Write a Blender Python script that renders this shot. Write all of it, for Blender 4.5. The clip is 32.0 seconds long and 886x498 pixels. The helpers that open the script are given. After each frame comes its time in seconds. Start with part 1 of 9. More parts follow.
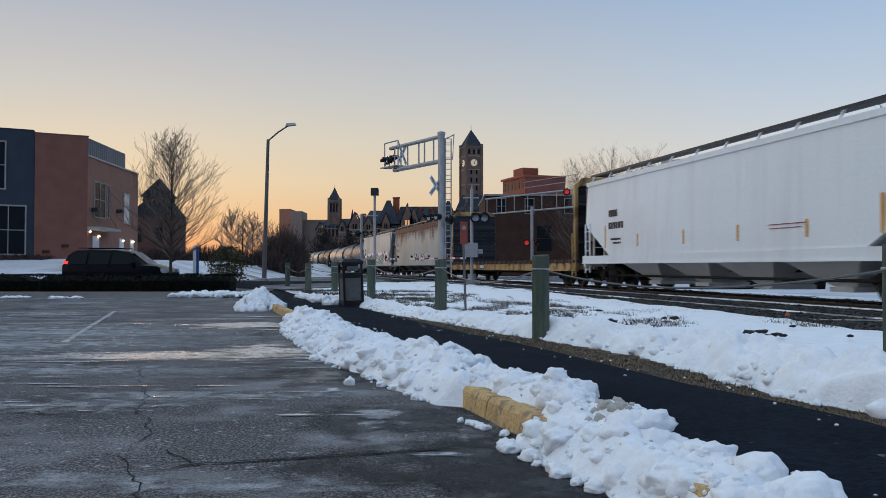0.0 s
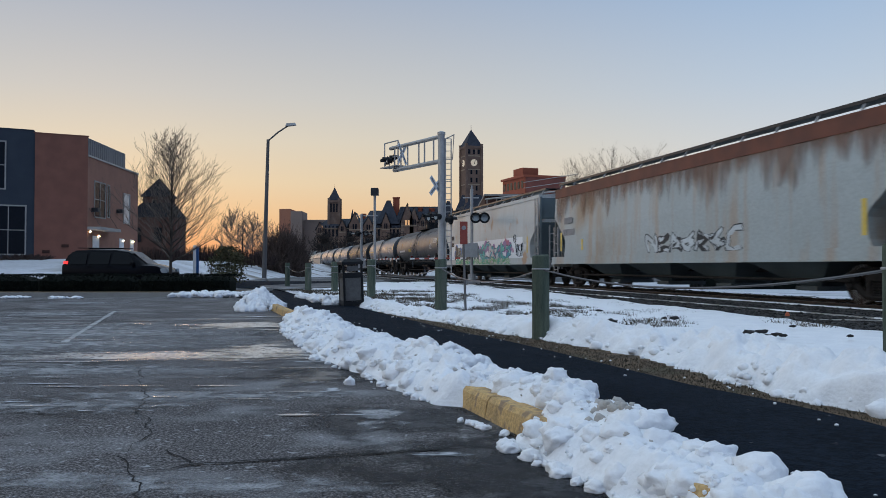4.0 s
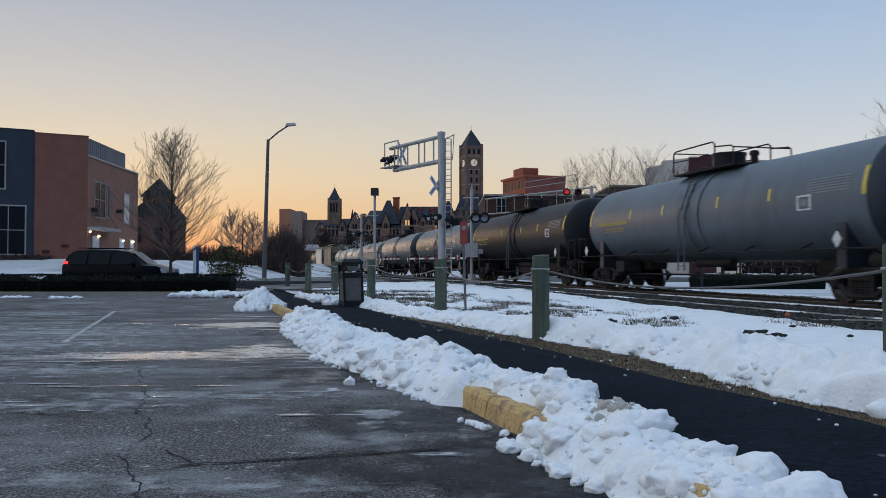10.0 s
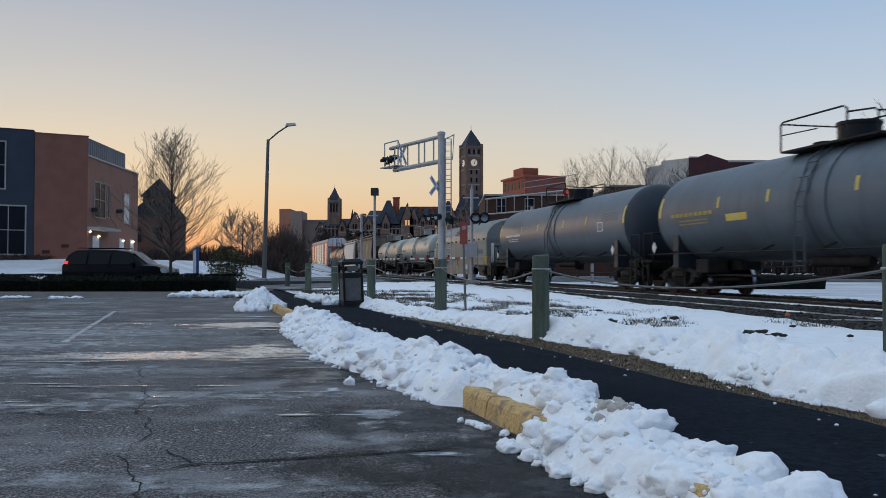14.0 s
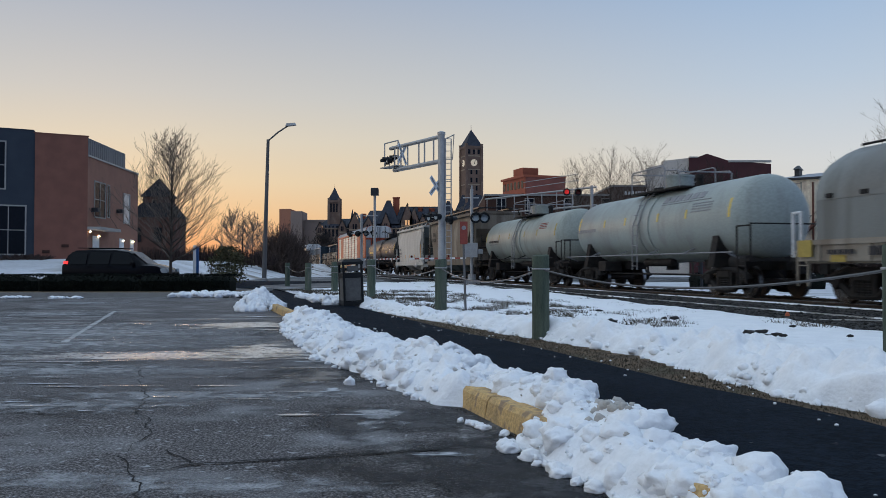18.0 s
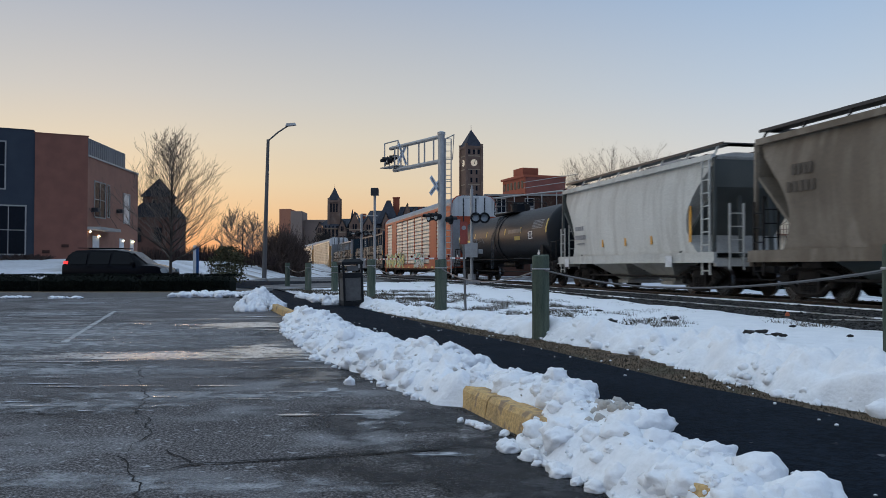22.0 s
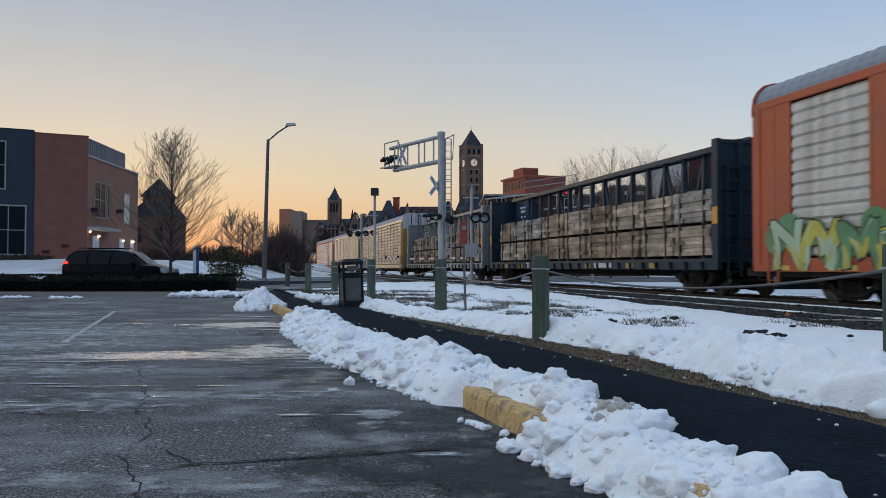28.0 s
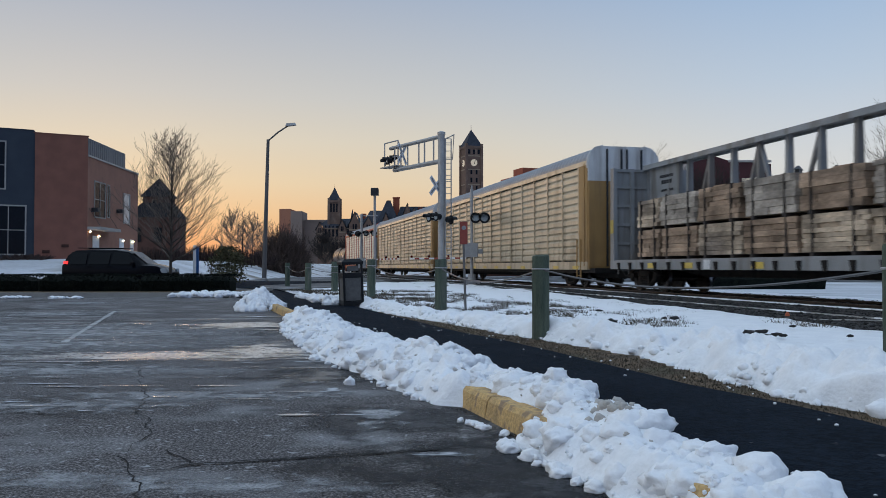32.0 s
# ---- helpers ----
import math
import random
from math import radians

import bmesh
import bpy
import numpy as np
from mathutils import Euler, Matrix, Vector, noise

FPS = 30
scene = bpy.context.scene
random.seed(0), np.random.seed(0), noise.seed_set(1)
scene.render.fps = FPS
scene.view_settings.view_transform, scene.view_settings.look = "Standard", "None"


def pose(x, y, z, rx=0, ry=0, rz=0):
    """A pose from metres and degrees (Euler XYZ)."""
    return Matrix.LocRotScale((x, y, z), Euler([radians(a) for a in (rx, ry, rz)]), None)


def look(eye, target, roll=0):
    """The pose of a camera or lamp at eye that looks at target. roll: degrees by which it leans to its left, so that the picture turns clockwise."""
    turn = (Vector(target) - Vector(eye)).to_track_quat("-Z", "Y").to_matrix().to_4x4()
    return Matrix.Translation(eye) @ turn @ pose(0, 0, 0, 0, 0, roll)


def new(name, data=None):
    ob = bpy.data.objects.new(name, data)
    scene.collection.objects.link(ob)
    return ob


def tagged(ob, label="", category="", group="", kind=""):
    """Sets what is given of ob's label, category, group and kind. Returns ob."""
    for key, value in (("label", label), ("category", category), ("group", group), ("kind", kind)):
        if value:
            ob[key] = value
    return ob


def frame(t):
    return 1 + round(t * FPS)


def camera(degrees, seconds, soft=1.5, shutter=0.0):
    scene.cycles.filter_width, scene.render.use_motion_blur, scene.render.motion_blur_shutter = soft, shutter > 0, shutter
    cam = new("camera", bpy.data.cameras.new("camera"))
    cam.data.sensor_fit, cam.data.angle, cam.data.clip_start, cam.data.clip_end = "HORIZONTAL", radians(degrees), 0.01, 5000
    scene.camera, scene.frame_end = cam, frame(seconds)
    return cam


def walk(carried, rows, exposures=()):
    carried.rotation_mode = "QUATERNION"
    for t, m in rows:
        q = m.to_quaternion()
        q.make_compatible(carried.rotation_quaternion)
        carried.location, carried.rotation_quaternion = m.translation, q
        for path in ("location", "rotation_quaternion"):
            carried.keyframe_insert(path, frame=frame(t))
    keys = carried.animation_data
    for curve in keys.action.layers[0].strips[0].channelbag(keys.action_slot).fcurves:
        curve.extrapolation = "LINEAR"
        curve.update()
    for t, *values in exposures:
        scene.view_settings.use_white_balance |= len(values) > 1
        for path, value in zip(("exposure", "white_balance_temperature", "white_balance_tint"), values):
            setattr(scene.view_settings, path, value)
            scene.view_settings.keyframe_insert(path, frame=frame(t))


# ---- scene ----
cam = camera(57.0, 32.0, 0.8, 0.35)
EYE = pose(0, 0, 1.0, 91.26, 0, 0)
walk(cam, [(0.0, EYE), (32.0, EYE)], [(0.0, 0.02, 6620, 10), (32.0, 0.02, 6620, 10)])


def srgb(r, g, b):
    return tuple(((c / 255 + 0.055) / 1.055) ** 2.4 if c > 10 else c / 3294 for c in (r, g, b)) + (1.0,)


# ---- world: clear dusk sky, the sun just gone behind the roofs ahead on the left ----
SUN_AZ = radians(-24)          # from straight ahead, to the left
SUN_DIR = Vector((math.sin(SUN_AZ), math.cos(SUN_AZ), 0.0))


def build_world():
    w = bpy.data.worlds.new("dusk_sky")
    scene.world = w
    w.use_nodes = True
    nt = w.node_tree
    nd, lk = nt.nodes, nt.links
    nd.clear()
    out = nd.new("ShaderNodeOutputWorld")
    sky = nd.new("ShaderNodeTexSky")
    sky.sky_type = "NISHITA"
    sky.sun_disc = False
    sky.sun_elevation = radians(2.0)
    sky.sun_rotation = SUN_AZ
    sky.dust_density = 2.0
    bg1 = nd.new("ShaderNodeBackground")
    bg1.inputs["Strength"].default_value = 0.006
    lk.new(sky.outputs[0], bg1.inputs["Color"])
    tc = nd.new("ShaderNodeTexCoord")
    sep = nd.new("ShaderNodeSeparateXYZ")
    lk.new(tc.outputs["Generated"], sep.inputs[0])

    def ramp(stops):
        r = nd.new("ShaderNodeValToRGB")
        r.color_ramp.interpolation = "LINEAR"
        while len(r.color_ramp.elements) < len(stops):
            r.color_ramp.elements.new(0.5)
        for e, (p, c) in zip(r.color_ramp.elements, stops):
            e.position, e.color = p, srgb(*c)
        return r

    toward = ramp([(0.0, (198, 124, 102)), (0.028, (224, 168, 122)), (0.06, (226, 190, 148)), (0.10, (222, 203, 172)), (0.15, (211, 204, 188)), (0.20, (196, 197, 195)),
                   (0.33, (160, 173, 193)), (0.55, (190, 213, 239)), (1.0, (200, 226, 253))])
    away = ramp([(0.0, (184, 184, 188)), (0.05, (210, 208, 203)), (0.12, (207, 211, 214)), (0.21, (181, 198, 217)),
                 (0.33, (149, 178, 213)), (0.55, (186, 212, 242)), (1.0, (200, 226, 253))])
    west = ramp([(0.0, (226, 211, 195)), (0.15, (236, 235, 230)), (0.4, (214, 229, 247)), (1.0, (200, 226, 253))])
    behind = ramp([(0.0, (66, 82, 116)), (0.12, (90, 112, 158)), (0.33, (122, 148, 194)), (0.6, (162, 188, 228)), (1.0, (200, 226, 253))])
    for r in (toward, away, west, behind):
        lk.new(sep.outputs["Z"], r.inputs["Fac"])

    def facing(vec, lo, hi):
        dot = nd.new("ShaderNodeVectorMath")
        dot.operation = "DOT_PRODUCT"
        dot.inputs[1].default_value = vec
        lk.new(tc.outputs["Generated"], dot.inputs[0])
        mr = nd.new("ShaderNodeMapRange")
        mr.interpolation_type = "SMOOTHSTEP"
        mr.inputs["From Min"].default_value, mr.inputs["From Max"].default_value = lo, hi
        lk.new(dot.outputs["Value"], mr.inputs["Value"])
        return mr.outputs[0]

    def blend(fac, a, b):
        mix = nd.new("ShaderNodeMix")
        mix.data_type = "RGBA"
        lk.new(fac, mix.inputs[0])
        lk.new(a, mix.inputs[6])
        lk.new(b, mix.inputs[7])
        return mix.outputs[2]

    glow = blend(facing(SUN_DIR, 0.62, 1.0), away.outputs[0], toward.outputs[0])
    glow = blend(facing((-0.98, -0.2, 0.0), 0.35, 0.9), glow, west.outputs[0])
    dome = blend(facing((-0.75, 0.66, 0.0), -0.75, 0.05), behind.outputs[0], glow)
    bg2 = nd.new("ShaderNodeBackground")
    bg2.inputs["Strength"].default_value = 1.0
    lk.new(dome, bg2.inputs["Color"])
    add = nd.new("ShaderNodeAddShader")
    lk.new(bg1.outputs[0], add.inputs[0])
    lk.new(bg2.outputs[0], add.inputs[1])
    lk.new(add.outputs[0], out.inputs["Surface"])


build_world()
sun = new("sun", bpy.data.lights.new("sun", "SUN"))
sun.data.energy, sun.data.angle, sun.data.color = 0.25, radians(14), (1.0, 0.66, 0.42)
sun.matrix_world = look(SUN_DIR * 60 + Vector((0, 0, 4.5)), (0, 0, 0))


# ---- materials ----
def material(name, cols, rough=0.6, metal=0.0, scale=6.0, fine=40.0, bump=0.15, dist=0.01, spread=(0.35, 0.65),
             stretch=(1, 1, 1), isl=0.0, rnd=0.0, spec=0.3, emit=None, wet=None, streak=None, speck=(0.72, 1.0), grit=(0.38, 0.62), film=None, smear=None, mid=None, frost=None, fade=0.0, film_max=1.0, firm=0.95):
    """Principled surface: two colours mixed by a large noise, a fine grain on top, bump; streak: (colour, amount) of
    stains that run down; wet: (threshold lo, hi, scale) of smooth wet patches."""
    m = bpy.data.materials.new(name)
    m.use_nodes = True
    nd, lk = m.node_tree.nodes, m.node_tree.links
    b = nd["Principled BSDF"]
    b.inputs["Roughness"].default_value, b.inputs["Metallic"].default_value = rough, metal
    b.inputs["Specular IOR Level"].default_value = spec
    tc = nd.new("ShaderNodeTexCoord")
    mp = nd.new("ShaderNodeMapping")
    mp.inputs["Scale"].default_value = stretch
    lk.new(tc.outputs["Object"], mp.inputs["Vector"])

    def noise_at(s, detail=4, via=None):
        n = nd.new("ShaderNodeTexNoise")
        n.inputs["Scale"].default_value, n.inputs["Detail"].default_value = s, detail
        lk.new((via or mp).outputs[0], n.inputs["Vector"])
        return n

    drawn = None
    if smear:
        drawn = nd.new("ShaderNodeMapping")
        drawn.inputs["Scale"].default_value = smear
        lk.new(tc.outputs["Object"], drawn.inputs["Vector"])

    def ranged(src, a, c, lo=0.0, hi=1.0):
        r = nd.new("ShaderNodeMapRange")
        for k, val in zip(("From Min", "From Max", "To Min", "To Max"), (a, c, lo, hi)):
            r.inputs[k].default_value = val
        lk.new(src, r.inputs["Value"])
        return r.outputs[0]

    def mixed(fac, a, c, mode="MIX"):
        x = nd.new("ShaderNodeMix")
        x.data_type, x.blend_type = "RGBA", mode
        for sock, val in ((x.inputs[0], fac), (x.inputs[6], a), (x.inputs[7], c)):
            if isinstance(val, bpy.types.NodeSocket):
                lk.new(val, sock)
            else:
                sock.default_value = val
        return x.outputs[2]

    c0 = (*cols[0][:3], 1)
    c1 = (*(cols[1] if len(cols) > 1 else [c * 0.82 for c in cols[0][:3]])[:3], 1)
    big = noise_at(scale)
    small = noise_at(fine, 6)
    col = mixed(ranged(big.outputs[0], *spread), c0, c1)
    if len(cols) > 2:
        sp = noise_at(scale * 0.45 + 0.07, 8)
        col = mixed(ranged(sp.outputs[0], 0.56, 0.68), col, (*cols[2][:3], 1))
    if streak:
        mp2 = nd.new("ShaderNodeMapping")
        mp2.inputs["Scale"].default_value = (1.6, 1.6, 0.16)
        lk.new(tc.outputs["Object"], mp2.inputs["Vector"])
        n = nd.new("ShaderNodeTexNoise")
        n.inputs["Scale"].default_value, n.inputs["Detail"].default_value = 1.3, 8
        lk.new(mp2.outputs[0], n.inputs["Vector"])
        col = mixed(ranged(n.outputs[0], 0.49, 0.64, 0, streak[1]), col, (*streak[0][:3], 1))
    col = mixed(0.55, col, mixed(ranged(small.outputs[0], *grit), (speck[0],) * 3 + (1,), (speck[1],) * 3 + (1,)), "MULTIPLY")
    if mid:
        mn = noise_at(mid[0], 8)
        col = mixed(1.0, col, mixed(ranged(mn.outputs[0], 0.36, 0.64), (mid[1],) * 3 + (1,), (mid[2],) * 3 + (1,)), "MULTIPLY")
    if film:
        fn = noise_at(film[3], 9, drawn)
        col = mixed(ranged(fn.outputs[0], film[1], film[2], 0, film[4]), col, (*film[0], 1))
    if frost:
        fr = noise_at(frost[3], 7)
        col = mixed(ranged(fr.outputs[0], frost[1], frost[2], 0, frost[4]), col, (*frost[0], 1))
    if isl or rnd:
        src = nd.new("ShaderNodeNewGeometry").outputs["Random Per Island"] if isl else nd.new("ShaderNodeObjectInfo").outputs["Random"]
        k = isl or rnd
        hs = nd.new("ShaderNodeHueSaturation")
        lk.new(ranged(src, 0, 1, 1 - k, 1 + k), hs.inputs["Value"])
        lk.new(col, hs.inputs["Color"])
        col = hs.outputs[0]
    lk.new(col, b.inputs["Base Color"])
    rr = ranged(small.outputs[0], 0.3, 0.7, max(rough - 0.09, 0.02), min(rough + 0.09, 1))
    if wet:
        wn = noise_at(wet[2], 5, drawn)
        f = ranged(wn.outputs[0], wet[0], wet[1])
        mx = nd.new("ShaderNodeMix")
        lk.new(f, mx.inputs[0])
        lk.new(rr, mx.inputs[2])
        mx.inputs[3].default_value = 0.26
        rr = mx.outputs[0]
    lk.new(rr, b.inputs["Roughness"])
    if bump:
        bp = nd.new("ShaderNodeBump")
        bp.inputs["Strength"].default_value, bp.inputs["Distance"].default_value = bump, dist
        lk.new(small.outputs[0], bp.inputs["Height"])
        lk.new(bp.outputs[0], b.inputs["Normal"])
    if fade:
        # thins out towards the rim, in ragged tongues
        at = nd.new("ShaderNodeAttribute")
        at.attribute_name = "rim"
        fn = noise_at(fade, 8, drawn)
        sm = nd.new("ShaderNodeMath")
        sm.operation = "ADD"
        lk.new(at.outputs["Fac"], sm.inputs[0])
        lk.new(ranged(fn.outputs[0], 0.3, 0.7, -0.55, 0.55), sm.inputs[1])
        al = ranged(sm.outputs[0], 0.22, firm, 0.0, film_max)
        lk.new(al, b.inputs["Alpha"])
    if emit:
        b.inputs["Emission Color"].default_value, b.inputs["Emission Strength"].default_value = (*emit[:3], 1), emit[3]
    return m


M = {}


def mt(name, *a, **k):
    M[name] = material(name, *a, **k)
    return M[name]


mt("asphalt", [(0.090, 0.0835, 0.083), (0.132, 0.123, 0.122), (0.062, 0.058, 0.0575)], 0.82, scale=0.8, fine=85, bump=1.0, dist=0.014, spec=0.2, speck=(0.0, 2.2), grit=(0.455, 0.555), mid=(48.0, 0.30, 1.72), smear=(0.8, 1.1, 1.0), film=((0.34, 0.34, 0.345), 0.51, 0.68, 1.3, 0.52), frost=((0.46, 0.465, 0.475), 0.64, 0.67, 13.0, 0.65))
# pale base mixes ice film with sky reflection painted into the colour
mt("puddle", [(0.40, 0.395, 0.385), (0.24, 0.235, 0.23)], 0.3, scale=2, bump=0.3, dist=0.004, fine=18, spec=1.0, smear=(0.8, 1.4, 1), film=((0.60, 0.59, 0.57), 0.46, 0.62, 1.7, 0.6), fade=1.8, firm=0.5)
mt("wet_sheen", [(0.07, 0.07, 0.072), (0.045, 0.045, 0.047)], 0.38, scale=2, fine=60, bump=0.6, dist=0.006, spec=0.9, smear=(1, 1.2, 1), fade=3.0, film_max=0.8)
mt("damp", [(0.026, 0.026, 0.029), (0.040, 0.040, 0.043), (0.018, 0.018, 0.020)], 0.6, scale=1.5, fine=85, bump=1.0, dist=0.012, spec=0.25, speck=(0.0, 2.3), grit=(0.455, 0.555), mid=(48.0, 0.4, 1.7), film=((0.20, 0.205, 0.215), 0.60, 0.72, 2.2, 0.35), fade=2.4, film_max=1.0)
mt("slush", [(0.56, 0.58, 0.61), (0.34, 0.355, 0.38)], 0.5, scale=5, fine=40, bump=0.8, dist=0.01, smear=(1, 2, 1), fade=7.0)
mt("crack", [(0.010, 0.010, 0.011)], 0.9, bump=0)
mt("path_asphalt", [(0.0064, 0.0104, 0.0168), (0.0102, 0.0156, 0.0238)], 0.95, scale=1.2, fine=70, bump=1.0, dist=0.012, spec=0.05, speck=(0.3, 1.5), mid=(20.0, 0.7, 1.3), frost=((0.2, 0.21, 0.23), 0.70, 0.73, 9.0, 0.5))
mt("road", [(0.07, 0.072, 0.076), (0.1, 0.1, 0.1)], 0.75, scale=0.3, fine=30, bump=0.3, film=((0.4, 0.42, 0.45), 0.54, 0.64, 0.5, 0.4))
mt("ground", [(0.70, 0.715, 0.75), (0.52, 0.53, 0.55), (0.22, 0.19, 0.15)], 0.7, scale=0.35, stretch=(0.35, 1.2, 1), fine=8, bump=0.4, dist=0.03)
mt("snow", [(0.90, 0.905, 0.915), (0.83, 0.84, 0.86)], 0.6, scale=3.5, fine=34, bump=0.55, dist=0.014, spec=0.25, speck=(0.9, 1.0), film=((0.55, 0.52, 0.47), 0.66, 0.74, 1.6, 0.5))
mt("snow_dirty", [(0.52, 0.49, 0.45), (0.42, 0.39, 0.35), (0.27, 0.23, 0.18)], 0.6, scale=1.1, fine=30, bump=0.6, dist=0.02, spec=0.3)
mt("ice", [(0.60, 0.60, 0.60), (0.44, 0.44, 0.445)], 0.22, scale=2, fine=30, bump=0.4, dist=0.005, smear=(0.7, 1.5, 1), fade=3.0)
mt("frost_film", [(0.36, 0.36, 0.365), (0.24, 0.24, 0.245), (0.42, 0.42, 0.425)], 0.7, scale=2.5, fine=70, bump=0.9, dist=0.01, speck=(0.2, 1.7), smear=(0.9, 1.2, 1), fade=6.0, film_max=0.85)
mt("dead_grass", [(0.15, 0.098, 0.055), (0.075, 0.052, 0.032), (0.085, 0.075, 0.042)], 0.9, scale=3.5, fine=60, bump=0.8, dist=0.02, speck=(0.3, 1.4))
mt("kerb_yellow", [(0.66, 0.44, 0.20), (0.56, 0.37, 0.175), (0.30, 0.21, 0.13)], 0.85, scale=7, fine=50, bump=0.9, dist=0.012, spread=(0.42, 0.6), speck=(0.6, 1.1), spec=0.12, film=((0.26, 0.19, 0.14), 0.55, 0.62, 9.0, 0.8))
mt("concrete", [(0.34, 0.33, 0.31), (0.26, 0.25, 0.24)], 0.85, scale=2, fine=50, bump=0.3)
mt("ballast", [(0.047, 0.045, 0.044), (0.078, 0.075, 0.072), (0.022, 0.0215, 0.0215)], 0.95, scale=9, fine=40, bump=0.8, dist=0.03, isl=0.45, spec=0.15, speck=(0.4, 1.3))
mt("tie_wood", [(0.055, 0.045, 0.038), (0.035, 0.03, 0.026)], 0.85, scale=3, fine=40, bump=0.4)
mt("rail_steel", [(0.075, 0.06, 0.052), (0.05, 0.04, 0.035)], 0.55, 0.3, scale=4, fine=60)
mt("rail_top", [(0.13, 0.12, 0.115)], 0.5, 0.6, scale=3, fine=80, bump=0.05)
mt("post_wood", [(0.120, 0.145, 0.110), (0.074, 0.097, 0.075), (0.18, 0.185, 0.15)], 0.9, scale=3, fine=60, bump=0.8, stretch=(5, 5, 0.5), spec=0.2, speck=(0.5, 1.2))
mt("cable", [(0.15, 0.15, 0.155)], 0.5, 0.5)
mt("galvanised", [(0.45, 0.44, 0.43), (0.37, 0.36, 0.355)], 0.5, 0.35, scale=4, fine=50, bump=0.05)
mt("dark_metal", [(0.035, 0.037, 0.04), (0.05, 0.05, 0.053)], 0.5, 0.3, bump=0.05)
mt("black_plastic", [(0.011, 0.012, 0.014), (0.017, 0.018, 0.020)], 0.45, bump=0.08, spec=0.2)
mt("bin_panel", [(0.125, 0.122, 0.12), (0.095, 0.092, 0.09)], 0.6, scale=8, bump=0.2)
mt("white_paint", [(0.76, 0.77, 0.78), (0.66, 0.67, 0.68)], 0.5, bump=0.05)
mt("line_paint", [(0.52, 0.52, 0.52), (0.26, 0.26, 0.26)], 0.7, scale=6)
mt("red_paint", [(0.30, 0.065, 0.050), (0.25, 0.055, 0.042)], 0.6)
# unlit lens; the pale blue-grey holds the sky's reflection on the signal lights
mt("lens_off", [(0.42, 0.47, 0.50), (0.36, 0.40, 0.43)], 0.3, bump=0)
mt("marker_orange", [(0.55, 0.13, 0.06)], 0.6, bump=0)
mt("soil", [(0.022, 0.021, 0.021), (0.04, 0.036, 0.033)], 0.9, scale=12, bump=0.6)
mt("straw", [(0.10, 0.082, 0.058), (0.065, 0.054, 0.04)], 0.9, isl=0.4)
mt("lens_red_dark", [(0.10, 0.012, 0.01)], 0.15, bump=0)
mt("lens_red", [(0.5, 0.03, 0.03)], 0.3, bump=0, emit=(1.0, 0.05, 0.05, 0.4))
mt("lamp_glow", [(0.9, 0.8, 0.6)], 0.4, bump=0, emit=(1.0, 0.78, 0.48, 14.0))
mt("tail_light", [(0.5, 0.03, 0.025)], 0.3, bump=0, emit=(1.0, 0.06, 0.06, 1.1))
mt("glass_dark", [(0.003, 0.004, 0.006)], 0.06, bump=0, spec=0.14)
mt("rubber", [(0.015, 0.015, 0.015)], 0.8)
mt("car_paint", [(0.003, 0.004, 0.007), (0.005, 0.005, 0.008)], 0.2, scale=3, bump=0, spec=0.10)
mt("chrome", [(0.6, 0.6, 0.62)], 0.15, 1.0, bump=0)
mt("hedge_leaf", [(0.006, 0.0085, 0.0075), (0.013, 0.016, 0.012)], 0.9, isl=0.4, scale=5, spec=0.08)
mt("evergreen", [(0.075, 0.072, 0.038), (0.105, 0.096, 0.055)], 0.9, isl=0.4, scale=5, spec=0.1)
mt("bark", [(0.075, 0.06, 0.05), (0.05, 0.042, 0.036)], 0.9, scale=4, fine=40, bump=0.5)
mt("twigs", [(0.19, 0.155, 0.13), (0.14, 0.115, 0.096)], 0.9, isl=0.2)
mt("twigs_dark", [(0.065, 0.054, 0.048), (0.048, 0.041, 0.037)], 0.95, isl=0.2, spec=0.1)
mt("brush_pale", [(0.13, 0.095, 0.080), (0.095, 0.07, 0.06)], 0.95, isl=0.3, spec=0.1)
mt("brush", [(0.075, 0.052, 0.045), (0.05, 0.036, 0.033)], 0.95, isl=0.3, spec=0.1)
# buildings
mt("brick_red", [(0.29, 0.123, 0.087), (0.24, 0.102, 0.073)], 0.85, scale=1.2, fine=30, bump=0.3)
# paler copy of brick_red: the light on the side wall is in its colour
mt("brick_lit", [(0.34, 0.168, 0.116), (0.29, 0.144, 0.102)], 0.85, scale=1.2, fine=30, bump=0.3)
mt("panel_navy", [(0.034, 0.044, 0.060), (0.044, 0.055, 0.072)], 0.55, scale=0.8)
mt("panel_grey", [(0.15, 0.16, 0.175), (0.125, 0.135, 0.15)], 0.5, scale=1)
mt("lamp_grey", [(0.15, 0.14, 0.135), (0.12, 0.115, 0.11)], 0.6, scale=1)
mt("coping", [(0.42, 0.40, 0.37)], 0.6)
mt("brick_dark", [(0.085, 0.045, 0.034), (0.062, 0.035, 0.028)], 0.9, scale=1, fine=20, spec=0.1)
mt("brick_house", [(0.13, 0.070, 0.054), (0.10, 0.055, 0.044)], 0.9, scale=1, fine=20, spec=0.1)
# office block's brick with distance haze and orange glow mixed into the colour
mt("brick_haze", [(0.42, 0.185, 0.115), (0.38, 0.17, 0.11)], 0.9, scale=0.3, fine=6, spec=0.1)
mt("brick_brown", [(0.205, 0.135, 0.104), (0.16, 0.106, 0.084), (0.25, 0.178, 0.138)], 0.9, scale=0.5, fine=8, spec=0.1)
mt("brick_orange", [(0.36, 0.10, 0.055), (0.30, 0.085, 0.05)], 0.85, scale=0.3, fine=6)
# red block's other face, the unlit tone beside its brick_orange front
mt("brick_block", [(0.26, 0.090, 0.068), (0.21, 0.075, 0.058)], 0.85, scale=0.3, fine=6)
